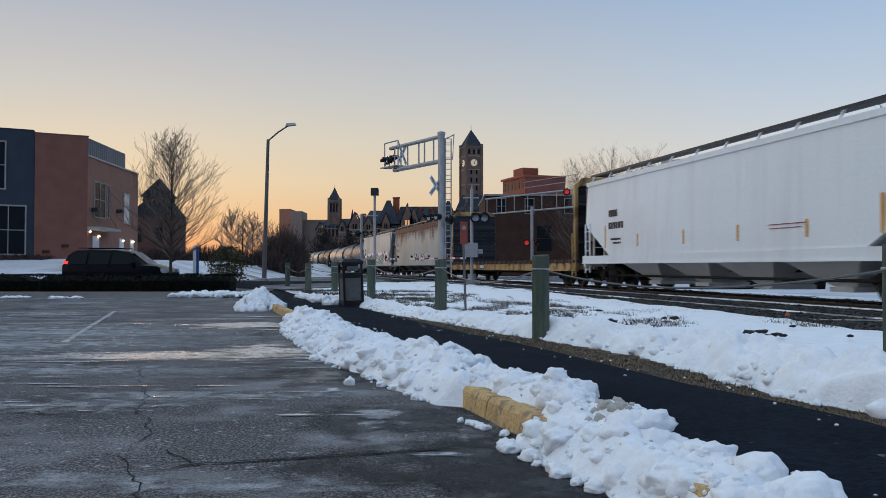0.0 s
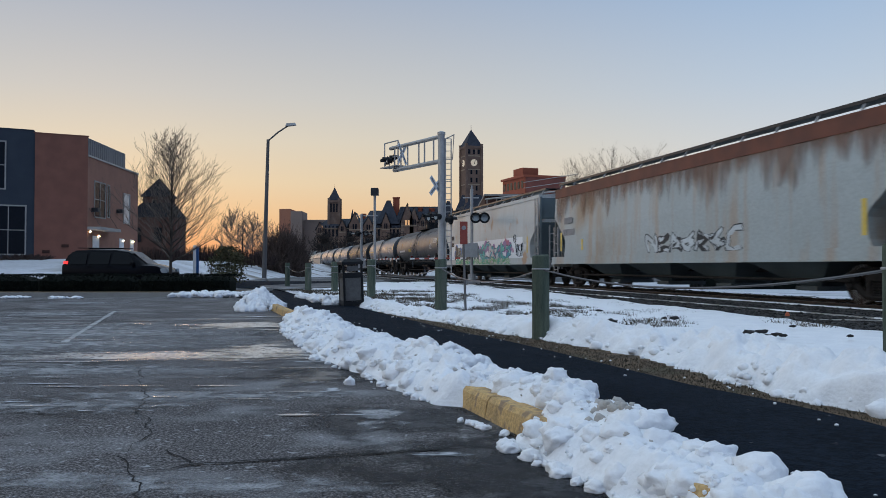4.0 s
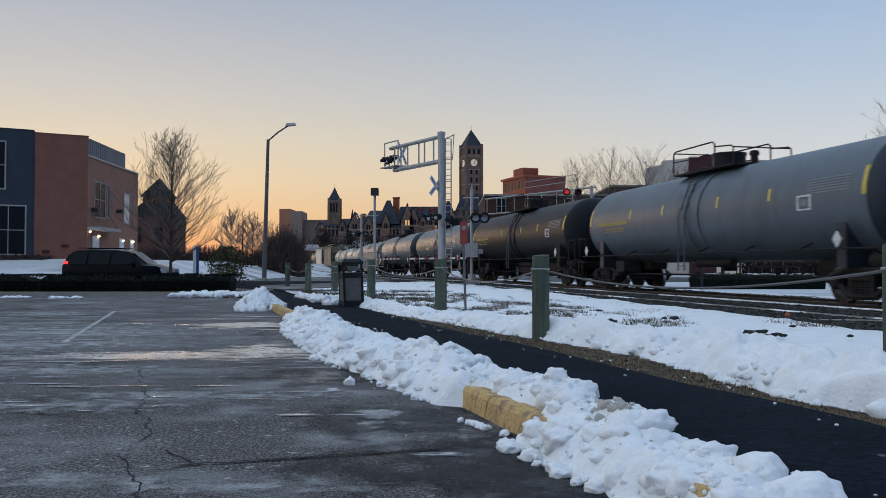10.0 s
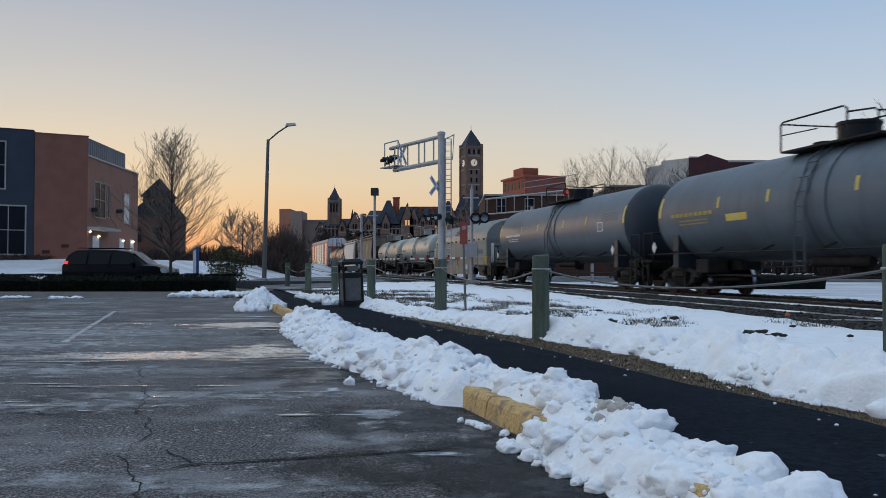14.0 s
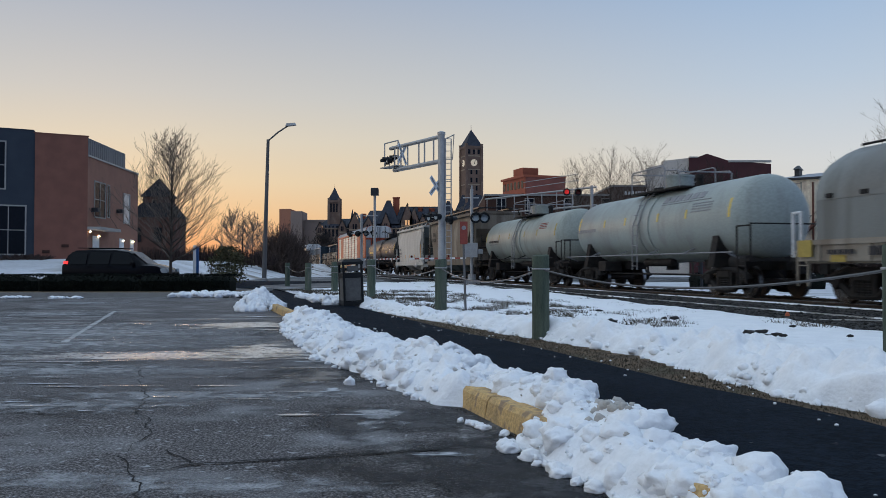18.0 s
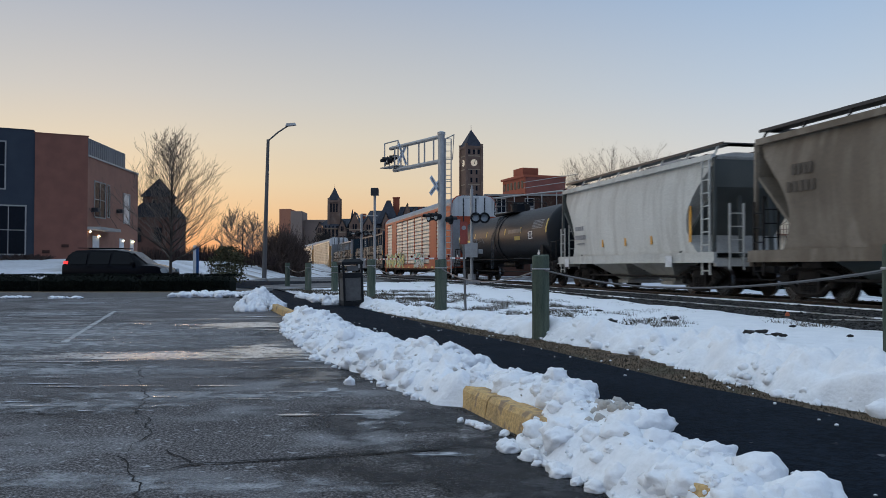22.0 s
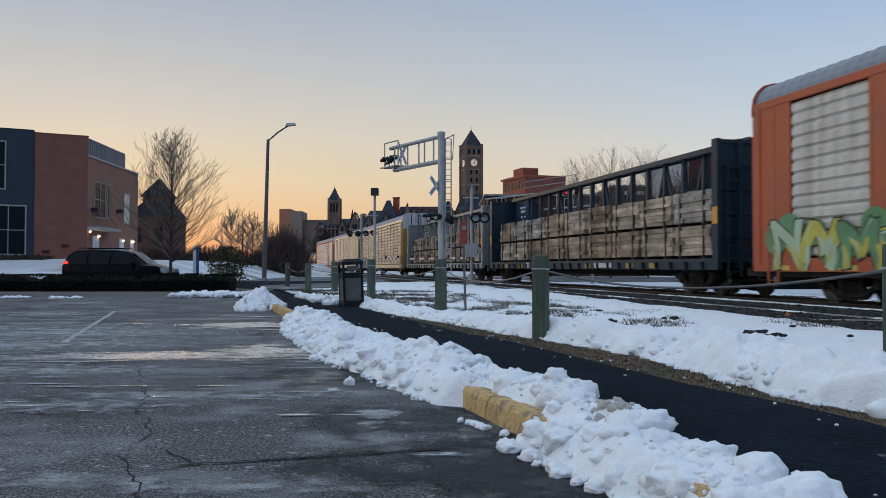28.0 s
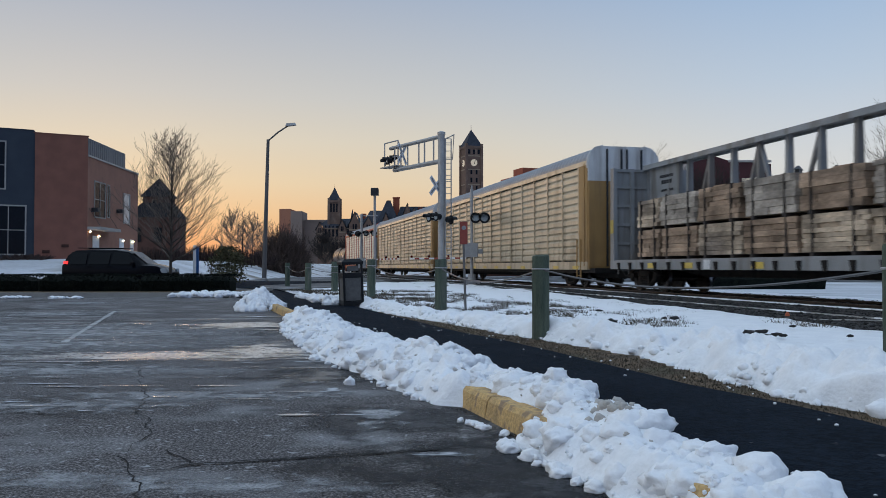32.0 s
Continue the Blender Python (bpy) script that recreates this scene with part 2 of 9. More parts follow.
mt("slate", [(0.055, 0.060, 0.076), (0.038, 0.042, 0.054)], 0.75, scale=1, fine=8, spec=0.15)
mt("slate_dark", [(0.026, 0.026, 0.030), (0.018, 0.018, 0.022)], 0.8, scale=1, fine=8, spec=0.1)
mt("stone_trim", [(0.34, 0.26, 0.18), (0.28, 0.21, 0.15)], 0.85, scale=0.5, fine=8)
mt("theatre_wall", [(0.90, 0.79, 0.62), (0.83, 0.72, 0.56), (0.62, 0.49, 0.37)], 0.85, scale=0.5, fine=6, streak=((0.46, 0.34, 0.24), 0.35), spec=0.1, mid=(1.4, 0.9, 1.1))
mt("grey_plaster", [(0.60, 0.53, 0.46), (0.53, 0.47, 0.41)], 0.85, scale=0.3, fine=6, spec=0.1)
mt("maroon_brick", [(0.085, 0.032, 0.034), (0.07, 0.028, 0.03)], 0.9, scale=0.5, fine=8)
mt("tan_grey", [(0.29, 0.215, 0.18), (0.255, 0.195, 0.165)], 0.85, scale=0.2, fine=5)
mt("metal_roof", [(0.30, 0.31, 0.34), (0.26, 0.27, 0.30)], 0.55, 0.0, scale=0.5)
mt("faded_letter", [(0.27, 0.21, 0.175), (0.42, 0.35, 0.30), (0.58, 0.50, 0.43)], 0.9, scale=1.5)
mt("window_lit", [(0.5, 0.3, 0.15)], 0.5, bump=0, emit=(1.0, 0.55, 0.25, 0.55))
mt("clock_face", [(0.7, 0.6, 0.45)], 0.5, bump=0, emit=(1.0, 0.82, 0.6, 0.25))
mt("window_dark", [(0.012, 0.014, 0.018)], 0.15, bump=0, spec=0.2)
mt("window_bright", [(0.55, 0.56, 0.57)], 0.15, bump=0)
mt("blue_sign", [(0.03, 0.10, 0.28)], 0.4)
# train
mt("truck_iron", [(0.015, 0.0145, 0.015), (0.030, 0.026, 0.024)], 0.75, 0.0, scale=5, fine=30, bump=0.2, spec=0.2)
mt("wheel_steel", [(0.06, 0.052, 0.048), (0.09, 0.066, 0.05)], 0.5, 0.4, scale=6)
mt("wheel_tread", [(0.4, 0.4, 0.4)], 0.3, 1.0, bump=0)
mt("hop_white", [(0.80, 0.81, 0.82), (0.77, 0.78, 0.79), (0.72, 0.72, 0.72)], 0.5, scale=0.3, fine=18, bump=0.03, streak=((0.60, 0.58, 0.55), 0.25), speck=(0.9, 1.0))
mt("hop_grey", [(0.56, 0.575, 0.56), (0.50, 0.51, 0.495), (0.44, 0.42, 0.385)], 0.55, scale=0.5, fine=18, bump=0.08, streak=((0.44, 0.36, 0.28), 0.28), film=((0.46, 0.25, 0.12), 0.60, 0.70, 1.1, 0.75))
mt("rust_wash", [(0.27, 0.125, 0.072), (0.20, 0.10, 0.065)], 0.75, scale=1.2, stretch=(1, 1, 0.3), smear=(1, 1.6, 0.35), bump=0, fade=1.5, film_max=0.6)
mt("hop_warm", [(0.43, 0.475, 0.475), (0.385, 0.425, 0.42), (0.34, 0.27, 0.20)], 0.55, scale=0.4, fine=18, bump=0.08, streak=((0.42, 0.27, 0.16), 0.5))
mt("hop_cement", [(0.62, 0.605, 0.555), (0.55, 0.535, 0.49), (0.46, 0.44, 0.395)], 0.6, scale=0.5, fine=18, bump=0.05, streak=((0.33, 0.30, 0.26), 0.4))
mt("hop_brown", [(0.180, 0.142, 0.104), (0.135, 0.107, 0.080), (0.25, 0.21, 0.165)], 0.7, scale=0.4, fine=14, bump=0.1, streak=((0.29, 0.245, 0.195), 0.4), smear=(1, 1, 0.5), film=((0.36, 0.315, 0.26), 0.57, 0.68, 0.9, 0.55))
mt("hop_end_olive", [(0.100, 0.106, 0.098), (0.075, 0.08, 0.075)], 0.65, scale=0.8)
mt("mark_brown", [(0.10, 0.082, 0.065)], 0.7, bump=0)
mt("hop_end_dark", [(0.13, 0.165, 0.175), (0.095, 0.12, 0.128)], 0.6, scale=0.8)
mt("rust_red", [(0.19, 0.07, 0.045), (0.13, 0.055, 0.04)], 0.7, scale=1.5)
mt("tank_grey", [(0.098, 0.127, 0.155), (0.085, 0.109, 0.134), (0.078, 0.095, 0.112)], 0.46, scale=0.5, fine=16, bump=0.04, streak=((0.060, 0.070, 0.080), 0.5), spec=0.48)
mt("tank_dark", [(0.066, 0.083, 0.100), (0.053, 0.066, 0.080), (0.076, 0.079, 0.080)], 0.5, scale=0.5, fine=16, bump=0.05, streak=((0.018, 0.019, 0.021), 0.7), spec=0.36)
mt("tank_black", [(0.0125, 0.0150, 0.0195), (0.0095, 0.0115, 0.015), (0.020, 0.022, 0.026)], 0.5, scale=0.5, fine=16, bump=0.04, spec=0.18)
mt("tank_white", [(0.345, 0.382, 0.357), (0.302, 0.337, 0.317), (0.25, 0.265, 0.247)], 0.45, scale=0.5, fine=16, bump=0.04, streak=((0.22, 0.22, 0.20), 0.5))
mt("tank_pale", [(0.36, 0.385, 0.34), (0.315, 0.335, 0.295), (0.26, 0.27, 0.235)], 0.5, scale=0.5, fine=16, bump=0.04, streak=((0.21, 0.205, 0.17), 0.5))
mt("tank_crown", [(0.03, 0.03, 0.03), (0.045, 0.042, 0.04)], 0.6, scale=1.5)
mt("yellow_mark", [(0.74, 0.54, 0.12), (0.67, 0.47, 0.10)], 0.45, bump=0)
mt("yellow_dull", [(0.45, 0.33, 0.08), (0.38, 0.28, 0.07)], 0.6, bump=0)
mt("orange_mark", [(0.75, 0.36, 0.06)], 0.45, bump=0)
mt("mark_white", [(0.75, 0.75, 0.75)], 0.5, bump=0)
mt("mark_black", [(0.03, 0.03, 0.035)], 0.6, bump=0)
mt("mark_grey", [(0.28, 0.28, 0.29)], 0.6, bump=0)
mt("coil_hood", [(0.250, 0.266, 0.256), (0.215, 0.230, 0.220), (0.179, 0.179, 0.166)], 0.5, scale=0.6, fine=16, bump=0.05, streak=((0.11, 0.11, 0.10), 0.5))
mt("coil_band", [(0.211, 0.224, 0.215), (0.182, 0.192, 0.184)], 0.55, scale=0.6, streak=((0.10, 0.098, 0.088), 0.5))
mt("coil_body", [(0.325, 0.290, 0.240), (0.262, 0.232, 0.192), (0.205, 0.166, 0.128)], 0.6, scale=0.7, streak=((0.14, 0.10, 0.07), 0.6))
mt("flat_yellow", [(0.60, 0.37, 0.135), (0.51, 0.315, 0.12), (0.17, 0.095, 0.055)], 0.7, scale=1.1, fine=18, streak=((0.10, 0.058, 0.034), 0.8), film=((0.12, 0.068, 0.04), 0.55, 0.62, 1.6, 0.8))
mt("board_black", [(0.027, 0.030, 0.037), (0.043, 0.047, 0.055)], 0.8, scale=1.0, fine=10, bump=0.5, dist=0.02, stretch=(0.4, 0.4, 3), spec=0.15, rnd=0.35)
mt("rack_orange", [(0.55, 0.125, 0.052), (0.48, 0.108, 0.047), (0.40, 0.13, 0.065)], 0.6, scale=0.7, fine=18, streak=((0.34, 0.13, 0.07), 0.4))
mt("rack_red", [(0.40, 0.075, 0.03), (0.33, 0.06, 0.028)], 0.6, scale=0.7)
mt("rack_panel", [(0.70, 0.66, 0.58), (0.60, 0.56, 0.49), (0.40, 0.35, 0.29)], 0.45, 0.2, scale=1.2, fine=20, streak=((0.32, 0.26, 0.20), 0.5))
mt("rack_tan_panel", [(0.60, 0.505, 0.365), (0.52, 0.435, 0.31), (0.38, 0.31, 0.22)], 0.45, 0.2, scale=1.0, fine=20, streak=((0.30, 0.23, 0.15), 0.6))
mt("rack_yellow", [(0.40, 0.235, 0.088), (0.34, 0.20, 0.078)], 0.6, scale=0.8, streak=((0.19, 0.12, 0.06), 0.5))
mt("rack_roof", [(0.30, 0.315, 0.34), (0.25, 0.26, 0.285)], 0.5, 0.2, scale=0.8)
mt("rack_white", [(0.66, 0.66, 0.65), (0.56, 0.56, 0.55)], 0.5, scale=1, streak=((0.25, 0.22, 0.2), 0.6))
mt("beam_navy", [(0.014, 0.031, 0.046), (0.022, 0.043, 0.060), (0.045, 0.045, 0.048)], 0.55, scale=0.8)
# navy copy of the tank paint, shade and dark sky reflection mixed in
mt("tank_shade_navy", [(0.028, 0.038, 0.052), (0.022, 0.030, 0.042)], 0.45, scale=0.6, bump=0.03, spec=0.3)
mt("beam_blue", [(0.020, 0.052, 0.095), (0.018, 0.040, 0.072)], 0.55)
mt("beam_grey", [(0.30, 0.31, 0.32), (0.24, 0.25, 0.255), (0.20, 0.17, 0.15)], 0.55, scale=0.8, streak=((0.14, 0.12, 0.10), 0.6))
mt("lumber", [(0.515, 0.405, 0.295), (0.385, 0.302, 0.225), (0.205, 0.166, 0.134)], 0.9, scale=0.8, fine=9, bump=0.5, stretch=(1, 0.8, 1.6), rnd=0.30, speck=(0.65, 1.2), spec=0.15, mid=(1.3, 0.62, 1.2))
mt("lumber_brown", [(0.395, 0.278, 0.193), (0.295, 0.210, 0.150), (0.143, 0.107, 0.081)], 0.9, scale=0.8, fine=9, bump=0.5, stretch=(1, 0.8, 1.6), rnd=0.30, speck=(0.65, 1.2), spec=0.15, mid=(1.3, 0.62, 1.2))
mt("lumber_grey", [(0.468, 0.403, 0.338), (0.338, 0.293, 0.247), (0.156, 0.137, 0.120)], 0.9, scale=0.8, fine=9, bump=0.5, stretch=(1, 0.8, 1.6), rnd=0.30, speck=(0.65, 1.2), spec=0.15, mid=(1.3, 0.62, 1.2))
mt("lumber_end", [(0.06, 0.05, 0.045)], 0.9)
for i, c in enumerate([(0.05, 0.32, 0.42), (0.09, 0.50, 0.44), (0.12, 0.42, 0.20), (0.50, 0.16, 0.28), (0.62, 0.55, 0.10), (0.15, 0.16, 0.45), (0.33, 0.20, 0.42), (0.62, 0.68, 0.70), (0.02, 0.03, 0.04), (0.16, 0.34, 0.16)]):
    mt("spray_%d" % i, [c, tuple(k * 0.75 for k in c)], 0.5, scale=1.5, bump=0)
mt("spray_10", [(0.50, 0.62, 0.42), (0.42, 0.54, 0.36)], 0.5, scale=1.5, bump=0)
mt("spray_11", [(0.05, 0.15, 0.38), (0.06, 0.20, 0.46)], 0.5, scale=1.5, bump=0)
mt("spray_13", [(0.16, 0.22, 0.22), (0.10, 0.15, 0.16)], 0.5, scale=1.5, bump=0)
mt("spray_12", [(0.018, 0.028, 0.034), (0.026, 0.036, 0.04)], 0.5, scale=1.5, bump=0)


# ---- geometry kit ----
class Geo:
    """Collects faces for one mesh part."""

    def __init__(self):
        self.v, self.f, self.mi, self.mats, self.cur, self.runs = [], [], [], [], 0, []

    def use(self, m):
        if m not in self.mats:
            self.mats.append(m)
        self.cur = self.mats.index(m)
        return self

    def add(self, verts, faces):
        o = len(self.v)
        self.runs.append((o, len(verts), list(faces)))
        self.v += [tuple(p) for p in verts]
        self.f += [tuple(i + o for i in q) for q in faces]
        self.mi += [self.cur] * len(faces)
        return self

    def box(self, x0, x1, y0, y1, z0, z1, c=0.0):
        if not c:
            v = [(x, y, z) for z in (z0, z1) for y in (y0, y1) for x in (x0, x1)]
            return self.add(v, [(0, 2, 3, 1), (4, 5, 7, 6), (0, 1, 5, 4), (2, 6, 7, 3), (0, 4, 6, 2), (1, 3, 7, 5)])
        # chamfered along the upright and top edges
        ring = [(x0 + c, y0), (x1 - c, y0), (x1, y0 + c), (x1, y1 - c), (x1 - c, y1), (x0 + c, y1), (x0, y1 - c), (x0, y0 + c)]
        cx, cy = (x0 + x1) / 2, (y0 + y1) / 2
        k = lambda p: (cx + (p[0] - cx) * (1 - 2 * c / max(x1 - x0, 1e-6)), cy + (p[1] - cy) * (1 - 2 * c / max(y1 - y0, 1e-6)))
        return self.loft([[(*p, z0) for p in ring], [(*p, z1 - c) for p in ring], [(*k(p), z1) for p in ring]], caps=True)

    def loft(self, rings, caps=True, closed=True):
        n = len(rings[0])
        v = [p for r in rings for p in r]
        f = []
        for i in range(len(rings) - 1):
            for j in range(n if closed else n - 1):
                k = (j + 1) % n
                f.append((i * n + j, i * n + k, (i + 1) * n + k, (i + 1) * n + j))
        if caps:
            f.append(tuple(reversed(range(n))))
            f.append(tuple(range((len(rings) - 1) * n, len(rings) * n)))
        return self.add(v, f)

    def rod(self, a, b, r, n=8, r2=None):
        a, b = Vector(a), Vector(b)
        q = (b - a).to_track_quat("Z", "Y")
        r2 = r if r2 is None else r2
        rings = [[p + q @ Vector((math.cos(t) * k, math.sin(t) * k, 0)) for t in [2 * math.pi * i / n for i in range(n)]] for p, k in ((a, r), (b, r2))]
        return self.loft(rings)

    def pipe(self, pts, r, n=6):
        """One continuous tube through the points."""
        pts = [Vector(p) for p in pts]
        rings = []
        up = None
        for i, p in enumerate(pts):
            a = (pts[i] - pts[i - 1]).normalized() if i else None
            b = (pts[i + 1] - pts[i]).normalized() if i + 1 < len(pts) else None
            d = (a + b).normalized() if a and b and (a + b).length > 1e-6 else (a or b)
            k = 1 / max(0.5, math.sqrt(max(0.0, (1 + a.dot(b)) / 2))) if a and b else 1.0
            if up is None:
                up = Vector((0, 0, 1)) if abs(d.z) < 0.9 else Vector((1, 0, 0))
            s = d.cross(up).normalized()
            u = s.cross(d).normalized()
            up = u
            rings.append([p + (s * math.cos(2 * math.pi * j / n) + u * math.sin(2 * math.pi * j / n)) * r * k for j in range(n)])
        return self.loft(rings)

    def bar(self, a, b, w, h):
        """A square bar from a to b."""
        a, b = Vector(a), Vector(b)
        q = (b - a).to_track_quat("Z", "Y")
        rings = [[p + q @ Vector((sx * w / 2, sy * h / 2, 0)) for sx, sy in ((-1, -1), (1, -1), (1, 1), (-1, 1))] for p in (a, b)]
        return self.loft(rings)

    def lathe(self, prof, axis="z", n=24, at=(0, 0, 0)):
        rings = []
        for r, h in prof:
            ring = []
            for i in range(n):
                t = 2 * math.pi * i / n
                a, b = r * math.cos(t), r * math.sin(t)
                p = {"z": (a, b, h), "y": (a, h, b), "x": (h, a, b)}[axis]
                ring.append((p[0] + at[0], p[1] + at[1], p[2] + at[2]))
            rings.append(ring)
        return self.loft(rings)

    def prism(self, poly, a0, a1, axis="x"):
        """A polygon of (p, q) pushed from a0 to a1 along the axis: x gives (a, p, q), y (p, a, q), z (p, q, a)."""
        put = {"x": lambda a, p: (a, p[0], p[1]), "y": lambda a, p: (p[0], a, p[1]), "z": lambda a, p: (p[0], p[1], a)}[axis]
        return self.loft([[put(a0, p) for p in poly], [put(a1, p) for p in poly]])

    def mesh(self, name, smooth=False):
        me = bpy.data.meshes.new(name)
        me.from_pydata(self.v, [], self.f)
        for m in self.mats:
            me.materials.append(m)
        if len(self.mats) > 1:
            me.polygons.foreach_set("material_index", self.mi)
        bm = bmesh.new()
        bm.from_mesh(me)
        bmesh.ops.recalc_face_normals(bm, faces=bm.faces)
        bm.to_mesh(me)
        bm.free()
        if smooth:
            me.shade_smooth()
            me.set_sharp_from_angle(angle=radians(38))
        me.update()
        return me


def part(name, geo, mats, parent=None, label="", smooth=False):
    """Links a Geo (or a finished mesh) as one mesh object under its thing."""
    if isinstance(geo, Geo):
        if mats is not None and not geo.mats:
            geo.mats = [mats]
        me = geo.mesh(name, smooth)
    else:
        me = geo
    ob = new(name, me)
    if parent is not None:
        ob.parent = parent
    return tagged(ob, label) if label else ob


def pieces(name, geo, mats, parent, label="", smooth=False):
    """Links every shape of a Geo as a part of its own."""
    for o, n, faces in geo.runs:
        part(name, Geo().add(geo.v[o:o + n], faces), mats, parent, label, smooth)


def thing(name, m, label, category, group="", kind=""):
    e = new(name)
    e.matrix_world = m
    e.matrix_basis = m
    return tagged(e, label, category, group, kind)


# ---- the line of the track ----
TH, DC, S0, RC = radians(12.52), 14.3, 20.0, 3600.0
TDIR, TNOR = Vector((-math.sin(TH), math.cos(TH), 0)), Vector((math.cos(TH), math.sin(TH), 0))
RAIL_Z = 0.135
SPEED = 10.5


def track(s, lat=0.0, z=0.0):
    e = max(s - S0, 0.0)
    a = math.atan(e / RC)
    n = TNOR * math.cos(a) + TDIR * math.sin(a)
    p = TNOR * (DC - e * e / (2 * RC)) + TDIR * s + n * lat
    return Vector((p.x, p.y, z))


def track_pose(s, z=RAIL_Z):
    e = max(s - S0, 0.0)
    p = track(s, 0, z)
    return pose(p.x, p.y, p.z, 0, 0, math.degrees(TH + math.atan(e / RC)))


MOVING = []


# ---- rolling stock: shared pieces ----
def make_truck_meshes():
    iron = M["truck_iron"]
    bolster = Geo().use(iron).box(-1.0, 1.0, -0.2, 0.2, 0.44, 0.84, 0.02).mesh("truck")
    loop = [(0.0, 0.79), (0.52, 0.78), (0.98, 0.67), (1.15, 0.56), (0.98, 0.50), (0.70, 0.40), (0.42, 0.20), (0.0, 0.18)]
    loop = loop + [(-y, z) for y, z in reversed(loop[:-1])]
    g = Geo().use(iron).pipe([(0, y, z) for y, z in loop], 0.085, 6)
    for yy in (-0.34, 0.34):
        g.bar((0, yy, 0.18), (0, yy, 0.80), 0.13, 0.13)
    g.box(-0.09, 0.09, -0.30, 0.30, 0.56, 0.74)
    frame_mesh = g.mesh("side_frame", True)
    spring = Geo().use(iron).lathe([(0.05, 0.20)] + [(0.078 if k % 2 else 0.062, 0.21 + 0.03 * k) for k in range(12)] + [(0.05, 0.56)], "z", 10).mesh("spring", True)
    bearing = Geo().use(iron).lathe([(0.03, 0.10), (0.10, 0.09), (0.125, 0.04), (0.125, -0.10), (0.05, -0.11)], "x", 14).box(-0.09, 0.07, -0.15, 0.15, 0.02, 0.19).mesh("bearing_box", True)
    w = Geo().use(M["wheel_steel"]).rod((-0.92, 0, 0), (0.92, 0, 0), 0.08, 10)
    for k in (-1, 1):
        c = (k * 0.75, 0, 0)
        w.use(M["wheel_steel"]).lathe([(0.09, 0.05 * k), (0.30, 0.05 * k), (0.34, 0.07 * k), (0.46, 0.07 * k)], "x", 22, c)
        w.use(M["wheel_tread"]).lathe([(0.46, 0.07 * k), (0.46, -0.05 * k)], "x", 22, c)
        w.use(M["wheel_steel"]).lathe([(0.48, -0.05 * k), (0.48, -0.07 * k), (0.1, -0.07 * k)], "x", 22, c)
    return bolster, frame_mesh, spring, bearing, w.mesh("wheelset", True)


BOLSTER, SIDE_FRAME, SPRING, BEARING, WHEEL_MESH = make_truck_meshes()
ROLLING = []


def trucks(car, yf, yr):
    for y in (yf, yr):
        t = part("truck", BOLSTER, None, car, "dark rusty cast-iron wheel truck")
        t.location = (0, y, 0)
        for sx in (-1, 1):
            part("side_frame", SIDE_FRAME, None, t).location = (sx * 1.02, 0, 0)
            for dy in (-0.17, 0.0, 0.17):
                part("spring", SPRING, None, t).location = (sx * 1.03, dy, 0)
            for dy in (-0.89, 0.89):
                b = part("bearing_box", BEARING, None, t)
                b.location, b.rotation_euler = (sx * 1.04, dy, 0.46), (0, 0, 0 if sx > 0 else math.pi)
        for dy in (-0.89, 0.89):
            w = part("wheelset", WHEEL_MESH, None, t, "pair of steel wheels on an axle")
            w.location = (0, dy, 0.46)
            ROLLING.append((w, MOVING[-1][1] + y, dy))


def couplers(car, front, rear):
    for y, k in ((front, -1), (rear, 1)):
        g = Geo()
        g.box(-0.11, 0.11, min(y, y + k * 0.62), max(y, y + k * 0.62), 0.72, 0.94)
        g.box(-0.17, 0.15, min(y + k * 0.45, y + k * 0.72), max(y + k * 0.45, y + k * 0.72), 0.68, 1.0)
        g.pipe([(-0.35, y, 0.8), (-0.3, y + k * 0.3, 0.5), (-0.1, y + k * 0.62, 0.48)], 0.03, 6)
        part("coupler", g, M["truck_iron"], car)


def ladder(car, x, y, z0, z1, w=0.42, m="galvanised", flat="y", step=0.38):
    g = Geo()
    d = (0, w / 2, 0) if flat == "y" else (w / 2, 0, 0)
    for k in (-1, 1):
        g.bar((x + k * d[0], y + k * d[1], z0), (x + k * d[0], y + k * d[1], z1), 0.05, 0.05)
    z = z0 + 0.12
    while z < z1 - 0.05:
        g.rod((x - d[0], y - d[1], z), (x + d[0], y + d[1], z), 0.018, 6)
        z += step
    return part("ladder", g, M[m], car)


def side_bars(car, name, m, x, y0, z0, rows, label=""):
    """Bars of unreadable writing on a flat side at x; rows: (dy, dz, length, height, pieces)."""
    g = Geo()
    for dy, dz, ln, h, k in rows:
        step = ln / k
        for i in range(k):
            a = y0 + dy + i * step
            g.box(x - 0.006, x + 0.004, a, a + step * 0.8, z0 + dz, z0 + dz + h)
    return part(name, g, M[m], car, label)


def start_car(label, category, front, rear, name):
    """An Empty on the track at the middle of the car; front and rear are its ends along the track at 0 s."""
    mid = (front + rear) / 2
    e = thing(name, track_pose(mid), label, category, "cars of the freight train")
    MOVING.append((e, mid))
    return e, (rear - front) / 2


